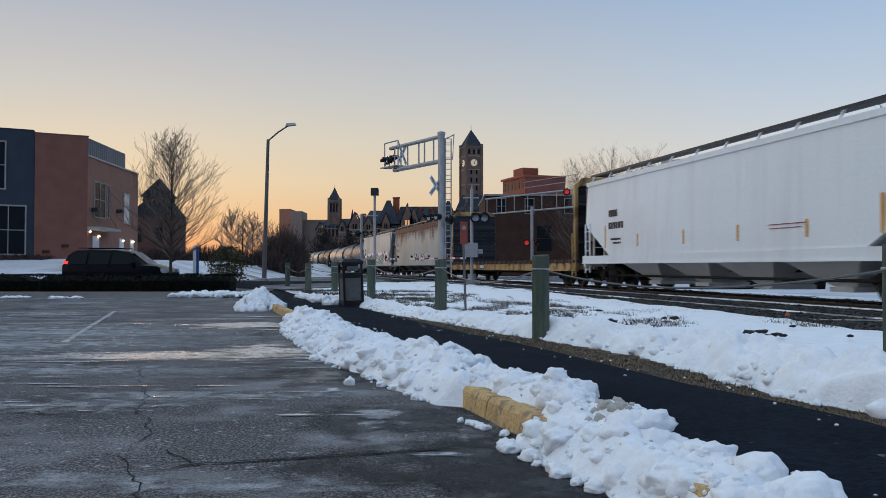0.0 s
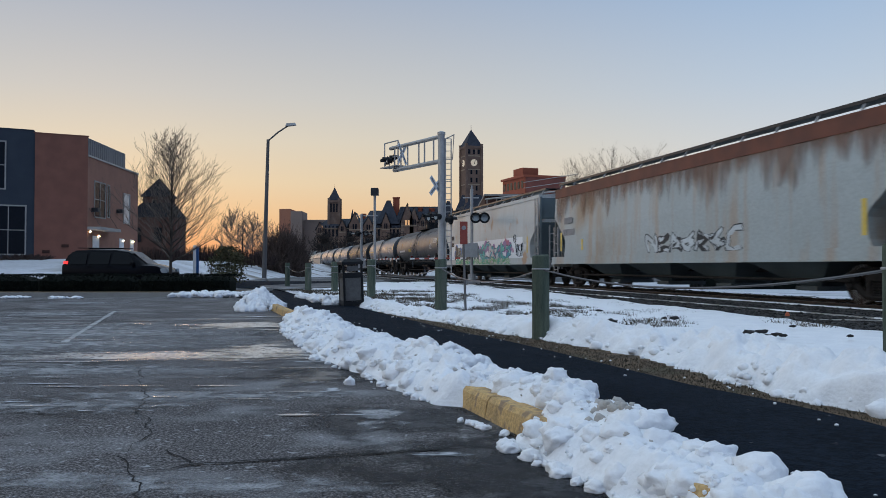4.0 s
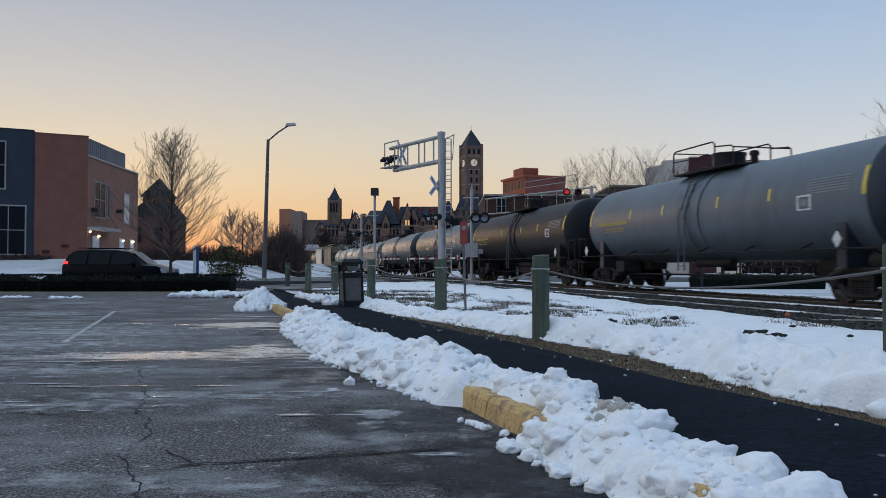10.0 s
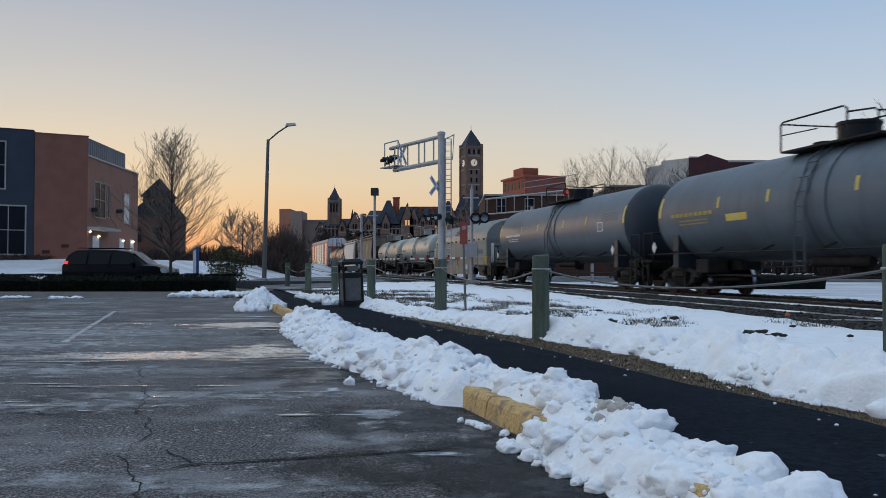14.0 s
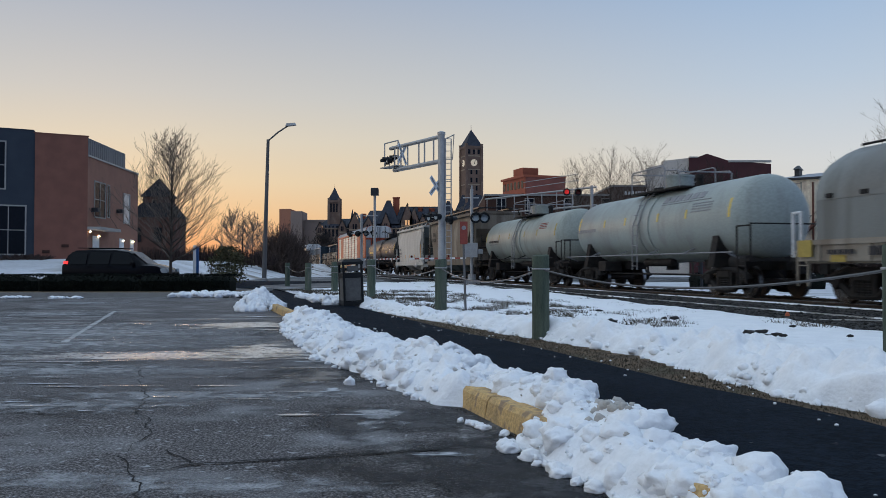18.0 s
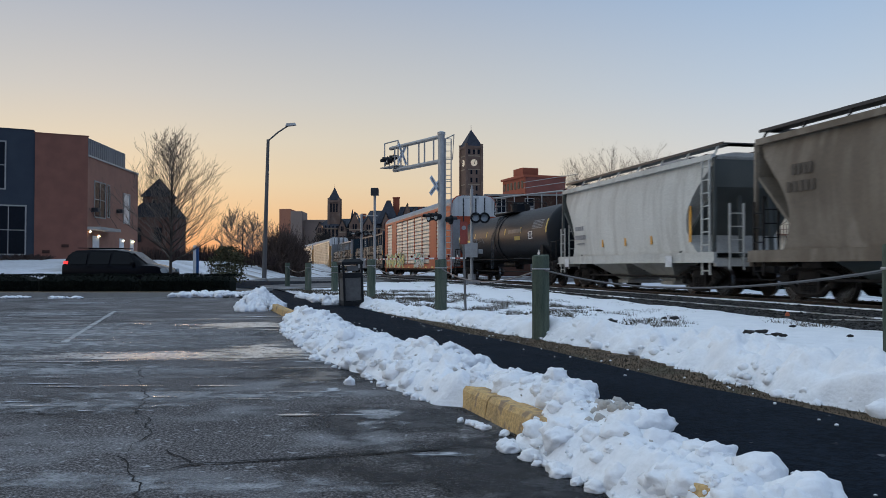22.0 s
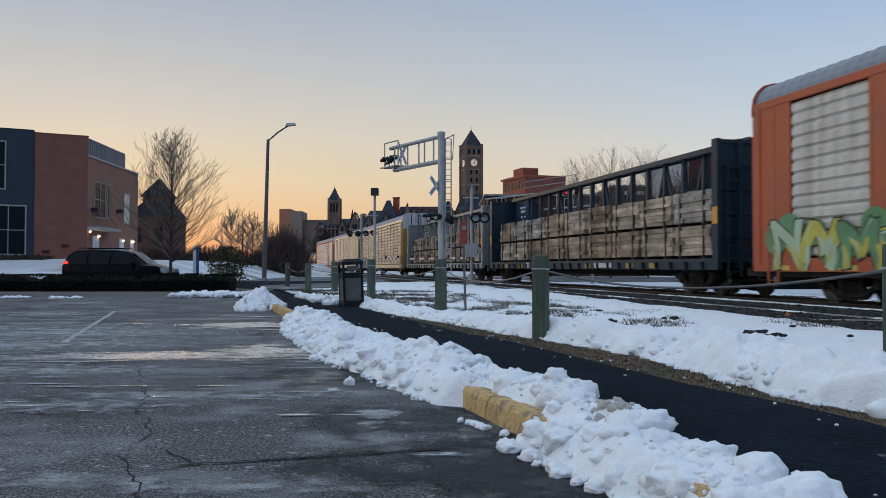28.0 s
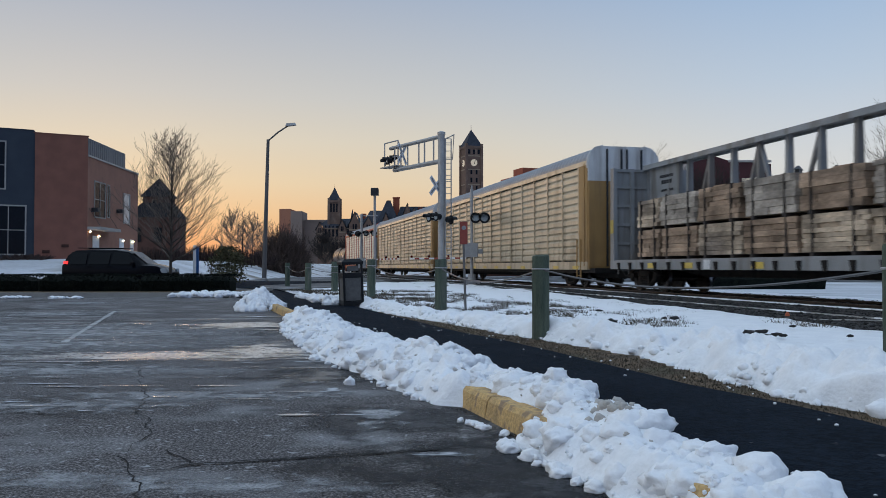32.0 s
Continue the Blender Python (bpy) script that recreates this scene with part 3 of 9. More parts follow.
# ---- hopper cars ----
def hopper(label, front, rear, body_m, top_m=None, end_m="hop_end_dark", height=4.22, bays=3, curved=False, sill_m=None,
           frame_m="galvanised", bay_m=None, lens=False, point=False, lift=0.30):
    car, h = start_car(label, "hopper car", front, rear, "covered_hopper_car")
    body, sill = M[body_m], M[sill_m or body_m]
    W, zb, zt = 1.58, 1.18, height
    e = h - 0.25                                   # end of the upper side sheet
    zk, yk = 2.75, e - (0.55 if curved else 0.35)   # knuckle where the slope sheet starts
    yb = e - 2.25
    g = Geo().use(body)
    # side sheets with cut-in ends, closed into one box; slightly bowed when curved
    if curved:
        edge = []
        for i in range(9):
            t = i / 8
            edge.append((e - 0.15 - 1.75 * (1 - t) ** 1.6 * 1.05, zb + 0.3 + (zt - zb - 0.3) * t))
        prof = [(yb, zb)] + edge
        if lens:
            prof = [(e - 1.0, zb + 0.12)] + [(e - q, zb + 0.12 + (zt - zb - 0.12) * t) for q, t in ((1.28, 0.12), (1.42, 0.24), (1.42, 0.36), (1.28, 0.48), (1.02, 0.60), (0.68, 0.72), (0.32, 0.84), (0.08, 0.95), (0.0, 1.0))]
    elif point:
        prof = [(yb, zb), (yb + 0.1, zb + 0.16), (e - 0.14, 2.42), (e, 2.66), (e, zt)]
    else:
        yb = e - 1.05
        prof = [(yb, zb), (e - 1.2, zb + 0.28), (e - 1.27, 1.95), (e - 1.18, 2.12), (e - 0.06, 2.98), (e, 3.12), (e, zt)]
    poly = [(-y, z) for y, z in prof] + [(y, z) for y, z in reversed(prof)]
    rings = []
    for x in (-W, W):
        ring = []
        for y, z in poly:
            t = (z - zb) / (zt - zb)
            bow = (0.17 * (2 * t - 1) ** 2 * (1 if curved else 0.0)) + (0.10 * max(0, t - 0.82) / 0.18)
            ring.append((x - math.copysign(bow, x), y, z))
        rings.append(ring)
    g.loft(rings)
    part("body", g, None, car, smooth=curved)
    # side sill, end platforms and stubs
    g = Geo().use(sill)
    for sx in (-1, 1):
        g.box(sx * W - 0.05, sx * W + 0.05, -h, h, zb - 0.16, zb + 0.12)
        g.box(sx * W - 0.09, sx * W + 0.09, -h, h, zb - 0.19, zb - 0.15)
    for k in (-1, 1):
        g.box(-W, W, min(k * h, k * (h - 1.7)), max(k * h, k * (h - 1.7)), zb - 0.12, zb - 0.06)
        g.box(-W, W, min(k * h, k * (h - 0.12)), max(k * h, k * (h - 0.12)), zb - 0.3, zb - 0.06)
    pieces("side_sill", g, sill, car)
    part("centre_sill", Geo().box(-0.35, 0.35, -h + 0.2, h - 0.2, 0.72, 1.05), M["truck_iron"], car)
    # end frames: corner posts, slope-sheet braces
    for k in (-1, 1):
        g = Geo()
        for sx in (-1, 1):
            g.bar((sx * (W - 0.08), k * (e + 0.06), zb), (sx * (W - 0.12), k * (e + 0.06), zt - 0.05), 0.09, 0.09)
            g.bar((sx * 0.5, k * (e - 0.1), zb), (sx * 0.5, k * (e - 0.25), zk + 0.5), 0.12, 0.1)
        g.box(-W + 0.1, W - 0.1, min(k * (e + 0.02), k * (e - 0.06)), max(k * (e + 0.02), k * (e - 0.06)), zt - 0.3, zt - 0.1)
        part("end_frame", g, M[end_m], car)
        g = Geo()
        g.prism([(k * (yb + 0.1), zb + 0.05), (k * (e - 0.02), zk + 0.5), (k * (e - 0.02), zt - 0.12), (k * (e + 0.03), zt - 0.12), (k * (e + 0.03), zk + 0.45), (k * (yb + 0.2), zb)], -W + 0.13, W - 0.13)
        part("slope_sheet", g, M[end_m], car)
        ladder(car, -W - 0.02, k * (e - 0.22), zb - 0.55, zt - (0.1 if k < 0 else 1.6), 0.42, frame_m)
        ladder(car, -0.9, k * (h + 0.02), zb - 0.4, zt - 1.4, 0.45, frame_m, "x")
    # top rail, roof crown, running board with stanchions
    g = Geo()
    for sx in (-1, 1):
        g.box(sx * (W - 0.10) - 0.06, sx * (W - 0.10) + 0.06, -e, e, zt - 0.10, zt + 0.06)
    pieces("top_rail", g, M[top_m or body_m], car)
    part("roof", Geo().prism([(-W + 0.1, zt), (-0.8, zt + 0.12), (0.8, zt + 0.12), (W - 0.1, zt)], -e, e, "y"), body, car)
    g = Geo()
    for x in (-1.05, 1.05):
        g.box(x - 0.22, x + 0.22, -h + 0.05, h - 0.05, zt + lift, zt + lift + 0.04)
        g.box(x - 0.24, x - 0.21, -h + 0.05, h - 0.05, zt + lift - 0.02, zt + lift + 0.06)
    for x in (-0.6, 0.6):
        g.box(-1.05, 1.05, min(-h + 0.05, -h + 0.5), -h + 0.5, zt + lift, zt + lift + 0.04)
    g.box(-1.05, 1.05, h - 0.5, h - 0.05, zt + lift, zt + lift + 0.04)
    part("running_board", g, M["dark_metal"], car, "dark grating walkway along the roof")
    g = Geo()
    n = int(2 * h / 1.6)
    for i in range(n + 1):
        y = -h + 0.35 + (2 * h - 0.7) * i / n
        for x in (-1.22, 1.22):
            g.bar((x, y, zt + lift + 0.02), (x * 1.16, y, zt - 0.02), 0.05, 0.05)
    pieces("walkway_bracket", g, M[frame_m], car)
    g = Geo()
    y = -e + 1.0
    while y < e - 0.8:
        g.box(-0.42, 0.42, y, y + 1.5, zt + 0.12, zt + 0.22)
        y += 1.9
    pieces("hatch_cover", g, body, car)
    # hopper bays; a dark bay_m puts the shade under the car into their colour
    yb = e - 2.25
    for i in range(bays):
        c = -yb + 0.3 + (i + 0.5) * (2 * yb - 0.6) / bays
        w = (2 * yb - 0.6) / bays / 2
        g = Geo()
        g.loft([[(-W + 0.12, c - w, zb - 0.05), (W - 0.12, c - w, zb - 0.05), (W - 0.12, c + w, zb - 0.05), (-W + 0.12, c + w, zb - 0.05)],
                [(-0.55, c - 0.35, 0.36), (0.55, c - 0.35, 0.36), (0.55, c + 0.35, 0.36), (-0.55, c + 0.35, 0.36)]])
        g.box(-0.7, 0.7, c - 0.42, c + 0.42, 0.26, 0.38)
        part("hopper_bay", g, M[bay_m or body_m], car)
    g = Geo()
    g.rod((-1.2, -yb, 0.55), (-1.2, yb, 0.55), 0.04)
    g.box(-1.45, -1.0, yb - 0.2, yb + 0.5, 0.85, 1.1)
    part("brake_rigging", g, M["truck_iron"], car)
    trucks(car, -h + 1.75, h - 1.75)
    couplers(car, -h, h)
    return car, h, W, zb, zt


# ---- tank cars ----
def tank_car(label, front, rear, m, dia=2.9, zc=2.47, band=True, stripes="yellow_mark", crown=None, platform=True, dome=True,
             placard=True, marks=None, ov=0.6, end_m=None, patch=None, bars=(-0.50, -0.20, 0.20, 0.49), off=0.0):
    """front and rear are the ends of the shell; the frame reaches ov further at both ends."""
    car, h = start_car(label, "tank car", front, rear, "tank_car")
    r = dia / 2
    g = Geo().use(M[m])
    prof = []
    hd = 0.62
    for i in range(8):
        t = math.pi / 2 * i / 7
        prof.append((max(r * math.sin(t), 0.02), -h + hd * (1 - math.cos(t))))
    cyl = [(r, -h + hd + 0.02), (r, h - hd - 0.02)]
    back = [(a, -b) for a, b in reversed(prof)]
    # grey tanks get heads with their shade painted in as navy
    end_m = end_m or ("tank_shade_navy" if m == "tank_grey" else None)
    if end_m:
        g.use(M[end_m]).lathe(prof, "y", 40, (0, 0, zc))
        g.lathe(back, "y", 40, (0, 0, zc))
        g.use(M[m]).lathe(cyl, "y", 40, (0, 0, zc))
    else:
        g.lathe(prof + cyl + back, "y", 40, (0, 0, zc))
    part("tank_shell", g, None, car, smooth=True)
    F = h + ov
    if crown:
        g = Geo()
        rings = []
        ny = 60
        for i in range(ny + 1):
            y = -h + hd + (2 * h - 2 * hd) * i / ny
            a0 = 44 + 13 * noise.noise(Vector((y * 0.7, 2, 0))) + 9 * noise.noise(Vector((y * 2.9, 5, 0)))
            arc = [math.radians(180 - a0 + (a0 + 50 - 180) * q / 10) for q in range(11)]
            rings.append([((r + 0.012) * math.cos(t), y, zc + (r + 0.012) * math.sin(t)) for t in arc] + [((r - 0.03) * math.cos(t), y, zc + (r - 0.03) * math.sin(t)) for t in reversed(arc)])
        g.loft(rings)
        part("spilled_crown", g, M[crown], car, "black residue along the top of the tank", True)
    if band:
        g = Geo()
        g.lathe([(r - 0.02, -0.62), (r + 0.035, -0.62), (r + 0.035, -0.45), (r - 0.02, -0.45)], "y", 36, (0, 0, zc))
        g.lathe([(r - 0.02, 0.10), (r + 0.02, 0.10), (r + 0.02, 0.16), (r - 0.02, 0.16)], "y", 36, (0, 0, zc))
        part("shell_band", g, M[m], car, smooth=True)
        lg = Geo()
        for k in (0.0, 0.37):
            lg.pipe([(-r - 0.12, k, 0.75), (-r - 0.10, k, zc), (-r * 0.72 - 0.1, k, zc + r * 0.72), (-0.55, k, zc + r + 0.05)], 0.022, 6)
        z = 0.9
        while z < zc + r:
            t = min(max((z - zc) / r, 0), 0.99)
            x = -r * math.sqrt(1 - t * t) - 0.11
            lg.rod((x, 0.0, z), (x, 0.37, z), 0.014, 5)
            z += 0.36
        part("ladder", lg, M["mark_grey"] if m in ("tank_white", "tank_pale") else M["tank_dark"], car)
    # stub sills, end decks, saddles, side rail
    for k in (-1, 1):
        g = Geo()
        g.box(-0.33, 0.33, min(k * (h - 3.6), k * F), max(k * (h - 3.6), k * F), 0.78, 1.12)
        g.box(-1.5, 1.5, min(k * (F - 0.75), k * F), max(k * (F - 0.75), k * F), 1.02, 1.10)
        part("stub_sill", g, M["truck_iron"], car)
        g = Geo()
        y = k * (h - 1.55)
        for sx in (-1, 1):
            g.loft([[(sx * 1.35, y - 0.16, 0.85), (sx * 0.3, y - 0.16, 0.85), (sx * 0.3, y + 0.16, 0.85), (sx * 1.35, y + 0.16, 0.85)],
                    [(sx * r * 0.93, y - 0.16, zc - r * 0.40), (sx * 0.3, y - 0.16, zc - r + 0.1), (sx * 0.3, y + 0.16, zc - r + 0.1), (sx * r * 0.93, y + 0.16, zc - r * 0.40)]])
        part("bolster_saddle", g, M["tank_shade_navy" if m == "tank_grey" else "truck_iron"], car)
        g = Geo()
        g.pipe([(-1.42, k * (F - 0.05), 1.1), (-1.42, k * (F - 0.05), 2.05), (1.42, k * (F - 0.05), 2.05), (1.42, k * (F - 0.05), 1.1)], 0.022)
        g.pipe([(-1.42, k * (F - 0.7), 1.1), (-1.42, k * (F - 0.7), 2.0), (-1.42, k * (F - 0.05), 2.0)], 0.022)
        part("end_railing", g, M["truck_iron"], car)
        ladder(car, -1.5, k * (F - 0.35), 0.4, 1.15, 0.4, "truck_iron")
    g = Geo()
    for sx in (-1, 1):
        g.pipe([(sx * 1.56, -F + 0.7, 1.28), (sx * 1.56, F - 0.7, 1.28)], 0.022)
        y = -F + 1.0
        while y < F - 0.8:
            g.bar((sx * 1.56, y, 1.28), (sx * 1.15, y, 1.45 if abs(y) < h - 1 else 1.1), 0.04, 0.04)
            y += 2.4
    part("side_handrail", g, M["truck_iron"] if m != "tank_white" else M["mark_grey"], car)
    if platform:
        zt = zc + r
        g = Geo()
        L = 1.75
        g.box(-0.95, 0.95, off - L, off + L, zt - 0.07, zt - 0.02)
        part("top_platform", g, M["truck_iron"], car, "grating platform on the crown")
        g = Geo()
        for x in (-0.95, 0.95):
            g.pipe([(x, off - L, zt - 0.05), (x, off - L, zt + 0.42), (x, off - L + 0.12, zt + 0.50), (x, off - 0.75, zt + 0.58)], 0.022)
            g.pipe([(x, off - 0.75, zt - 0.05), (x, off - 0.75, zt + 0.66), (x, off - 0.62, zt + 0.74), (x, off + L - 0.1, zt + 0.74), (x, off + L, zt + 0.66), (x, off + L, zt - 0.05)], 0.024)
            g.pipe([(x, off + 0.3, zt + 0.36), (x, off + L, zt + 0.40)], 0.016)
        for y, z in ((-L, 0.44), (L, 0.70)):
            g.pipe([(-0.95, off + y, zt + z), (0.95, off + y, zt + z)], 0.022)
        part("platform_railing", g, M["truck_iron"] if m not in ("tank_white", "tank_pale") else M["mark_grey"], car)
    if dome:
        zt = zc + r
        part("valve_dome", Geo().lathe([(0.5, zt - 0.1), (0.5, zt + 0.42), (0.53, zt + 0.42), (0.53, zt + 0.5), (0.1, zt + 0.55)], "z", 20, (0, off, 0)), M[m if m in ("tank_white", "tank_pale") else "tank_black"], car, smooth=True)
        g = Geo()
        g.lathe([(0.11, zt - 0.1), (0.11, zt + 0.28), (0.15, zt + 0.28), (0.13, zt + 0.4), (0.04, zt + 0.42)], "z", 12, (0, off - 1.35, 0))
        g.lathe([(0.3, zt - 0.1), (0.3, zt + 0.18), (0.1, zt + 0.22)], "z", 16, (0, off + 1.25, 0))
        pieces("fitting", g, M["truck_iron"], car, smooth=True)

    def wrap(y0, y1, a0, a1, name, mm, n=5, lab=""):
        """A thin curved sheet on the near side; angles up from the horizontal."""
        g = Geo()
        rings = []
        for y in (y0, y1):
            out = [(-(r + 0.010) * math.cos(math.radians(a0 + (a1 - a0) * i / n)), y, zc + (r + 0.010) * math.sin(math.radians(a0 + (a1 - a0) * i / n))) for i in range(n + 1)]
            inn = [(p[0] * 0.985, p[1], zc + (p[2] - zc) * 0.985) for p in reversed(out)]
            rings.append(out + inn)
        g.loft(rings)
        return part(name, g, M[mm], car, lab)

    if stripes:
        for y in (-h + hd + 0.08, h - hd - 0.08):
            wrap(y - 0.055, y + 0.055, 0, 26, "reflector_stripe", stripes)
        for k in bars:
            y = k * h
            wrap(y - 0.045, y + 0.045, 4, 17, "reflector_stripe", stripes)
    for yy, a, ln, hh, k, mm in (marks or []):
        # a row of unreadable letters
        step = ln / k
        for i in range(k):
            wrap(yy + i * step, yy + i * step + step * 0.78, a, a + hh * 0.85, "lettering", mm, 2)
    for (y0, y1, a0, a1, mm) in (patch or []):
        wrap(y0, y1, a0, a1, "painted_patch", mm, 4)
    if placard:
        for y in (-h + 1.5, h - 0.4):
            g = Geo()
            x = -1.52
            g.add([(x, y, 1.30), (x, y + 0.15, 1.50), (x, y, 1.70), (x, y - 0.15, 1.50), (x + 0.02, y, 1.30), (x + 0.02, y + 0.15, 1.50), (x + 0.02, y, 1.70), (x + 0.02, y - 0.15, 1.50)],
                  [(0, 1, 2, 3), (7, 6, 5, 4), (0, 4, 5, 1), (1, 5, 6, 2), (2, 6, 7, 3), (3, 7, 4, 0)])
            part("placard", g, M["mark_white"], car, "white diamond hazard placard")
            part("placard_holder", Geo().bar((x + 0.03, y, 1.28), (x + 0.03, y, 1.72), 0.05, 0.03), M["truck_iron"], car)
    # small framed data plate low on the shell
    if placard:
        for q in (0, 1):
            wrap(-0.70 * h, -0.70 * h + 0.52, -9 + 13 * q, -7.5 + 13 * q, "plate_frame", "mark_white", 1)
            wrap(-0.70 * h + 0.46 * q, -0.70 * h + 0.06 + 0.46 * q, -7.5, 4, "plate_frame", "mark_white", 2)
        wrap(-0.70 * h + 0.15, -0.70 * h + 0.38, -5, 1.5, "plate_mark", "mark_grey", 1)
    part("air_reservoir", Geo().rod((-0.9, -h + 0.2, 1.0), (-0.9, -h + 1.0, 1.0), 0.2, 14), M["truck_iron"], car, smooth=True)
    part("brake_valve", Geo().box(-1.2, -0.5, h - 3.2, h - 2.5, 0.7, 1.1, 0.03), M["truck_iron"], car)
    part("drain_pipe", Geo().rod((-0.5, -1, zc - r - 0.02), (-0.5, 1, zc - r - 0.02), 0.14, 10), M["truck_iron"], car, smooth=True)
    part("outlet_valve", Geo().lathe([(0.22, zc - r - 0.28), (0.22, zc - r + 0.05)], "z", 14), M["truck_iron"], car)
    part("belly_rod", Geo().rod((-0.85, -h + 2.6, 0.62), (-0.85, h - 2.6, 0.62), 0.035, 6), M["truck_iron"], car)
    trucks(car, -h + 1.45 - ov * 0.3, h - 1.45 + ov * 0.3)
    couplers(car, -F + 0.45, F - 0.45)
    return car, h


# ---- autoracks ----
def autorack(label, front, rear, post_m, panel_m, end_m, top_m="rack_roof", end_top="rack_white", sheets=None, plain=False):
    car, h = start_car(label, "autorack car", front, rear, "autorack_car")
    W, z0, z1, zt = 1.52, 0.80, 5.05, 5.72
    # inner box stands behind the side screens
    part("rack_core", Geo().box(-W + 0.12, W - 0.12, -h + 0.15, h - 0.15, z0 + 0.1, z1), M["dark_metal"], car)
    arc = [(-W, z1)] + [(-W + 0.66 * (1 - math.cos(math.radians(a))), z1 + (zt - z1) * math.sin(math.radians(a))) for a in (20, 40, 60, 90)]
    prof = arc + [(-x, z) for x, z in reversed(arc)]
    g = Geo()
    n = int(2 * h / 0.2)
    rings = []
    for i in range(n + 1):
        y = -h + 0.12 + (2 * h - 0.24) * i / n
        k = 0.0 if i % 2 else 0.024
        rings.append([(x * (1 + k * 0.5), y, z + k) for x, z in prof])
    g.loft(rings)
    part("roof", g, M[top_m], car, "corrugated light metal roof")
    # posts, rails, screens
    g = Geo()
    for sx in (-1, 1):
        g.box(sx * W - 0.06, sx * W + 0.06, -h, h, z0 - 0.05, z0 + 0.28)
        g.box(sx * W - 0.06, sx * W + 0.06, -h, h, z1 - 0.08, z1 + 0.10)
    pieces("side_rail", g, M[panel_m if plain else post_m], car)
    widths = sheets or [1.75] * 14
    tot = sum(abs(a) for a in widths)
    y = -h + 0.92
    sc = (2 * h - 1.84) / tot
    post, mullion = Geo(), Geo()
    for i, w in enumerate(widths):
        w2 = abs(w) * sc
        for sx in (-1, 1):
            if w < 0:                                   # a plain painted bay
                post.box(sx * W - 0.045, sx * W + 0.045, y, y + w2, z0 + 0.28, z1 - 0.08)
            else:
                (mullion if plain else post).box(sx * W - 0.055, sx * W + 0.055, y - 0.05, y + 0.05, z0 + 0.28, z1 - 0.08)
        if w > 0:
            a, b = y + 0.035, y + w2 - 0.035
            nz = 13
            for sx in (-1, 1):
                rows, x, d = [], sx * (W + 0.02), sx * 0.06
                for k in range(nz):
                    za = z0 + 0.32 + (z1 - z0 - 0.44) * k / nz
                    zb = z0 + 0.32 + (z1 - z0 - 0.44) * (k + 1) / nz
                    mz = (za + zb) / 2
                    rows += [(x - d, za), (x, mz - 0.09), (x, mz + 0.06)]
                rows.append((x - d, z1 - 0.12))
                g = Geo().add([(p, yy, q) for p, q in rows for yy in (a, b)], [(2 * r, 2 * r + 1, 2 * r + 3, 2 * r + 2) for r in range(len(rows) - 1)])
                part("side_screen", g, M[panel_m], car)
        y += w2
    post.box(-W - 0.045, -W + 0.1, -h, -h + 0.9, z0 + 0.2, z1).box(W - 0.1, W + 0.045, -h, -h + 0.9, z0 + 0.2, z1)
    post.box(-W - 0.045, -W + 0.1, h - 0.9, h, z0 + 0.2, z1).box(W - 0.1, W + 0.045, h - 0.9, h, z0 + 0.2, z1)
    for sx in (-1, 1):
        post.box(sx * W - 0.075, sx * W + 0.075, -h + 0.24, -h + 0.30, z0 + 0.1, z1)
        post.box(sx * W - 0.075, sx * W + 0.075, h - 0.30, h - 0.24, z0 + 0.1, z1)
    pieces("side_post", post, M[post_m], car)
    pieces("side_post", mullion, M[panel_m], car)
    for sx in (-1, 1):
        for k in (-1, 1):
            part("roof_edge", Geo().pipe([(sx * (W + 0.03), k * (h + 0.02), z1 - 0.2)] + [(sx * (-x + 0.03), k * (h + 0.02), z + 0.03) for x, z in arc], 0.05, 6), M[end_m if not plain else "rack_white"], car)
    for k in (-1, 1):
        y0, y1 = sorted((k * (h - 0.02), k * (h + 0.10)))
        g = Geo().use(M[end_m])
        g.box(-W - 0.02, W + 0.02, y0, y1, z0, z1 - 0.72)
        g.use(M[end_top])
        low = [(-W - 0.02, z1 - 0.72)] + [(x * 1.01, z + 0.02) for x, z in prof] + [(W + 0.02, z1 - 0.72)]
        g.prism(low, y0, y1, "y")
        part("end_door", g, None, car)
        g = Geo()
        for x in (-0.75, -0.12, 0.12, 0.75):
            g.box(x - 0.035, x + 0.035, min(k * (h + 0.10), k * (h + 0.15)), max(k * (h + 0.10), k * (h + 0.15)), z0 + 0.1, zt - 0.1)
        pieces("door_bar", g, M["dark_metal"], car)
        g = Geo().box(-W - 0.01, -W + 0.55, min(k * (h + 0.10), k * (h + 0.125)), max(k * (h + 0.10), k * (h + 0.125)), z0 + 0.1, z1 - 0.95)
        part("door_edge", g, M[end_m if plain else "mark_grey"], car)
    part("flat_deck", Geo().box(-1.45, 1.45, -h - 0.5, h + 0.5, 0.62, 0.82).box(-0.5, 0.5, -h - 0.6, h + 0.6, 0.42, 0.7), M["truck_iron"], car)
    g = Geo()
    for i in range(12):
        y = -h + 1.2 + (2 * h - 2.4) * i / 11
        g.box(-W - 0.075, -W - 0.05, y - 0.3, y + 0.3, z0 - 0.02, z0 + 0.10)
    pieces("reflector_tape", g, M["yellow_mark"], car)
    ladder(car, -W - 0.06, -h + 0.85, 0.4, 2.0, 0.4, post_m)
    ladder(car, -W - 0.06, h - 0.85, 0.4, 2.0, 0.4, post_m)
    trucks(car, -h + 3.0, h - 3.0)
    couplers(car, -h - 0.55, h + 0.55)
    return car, h, W


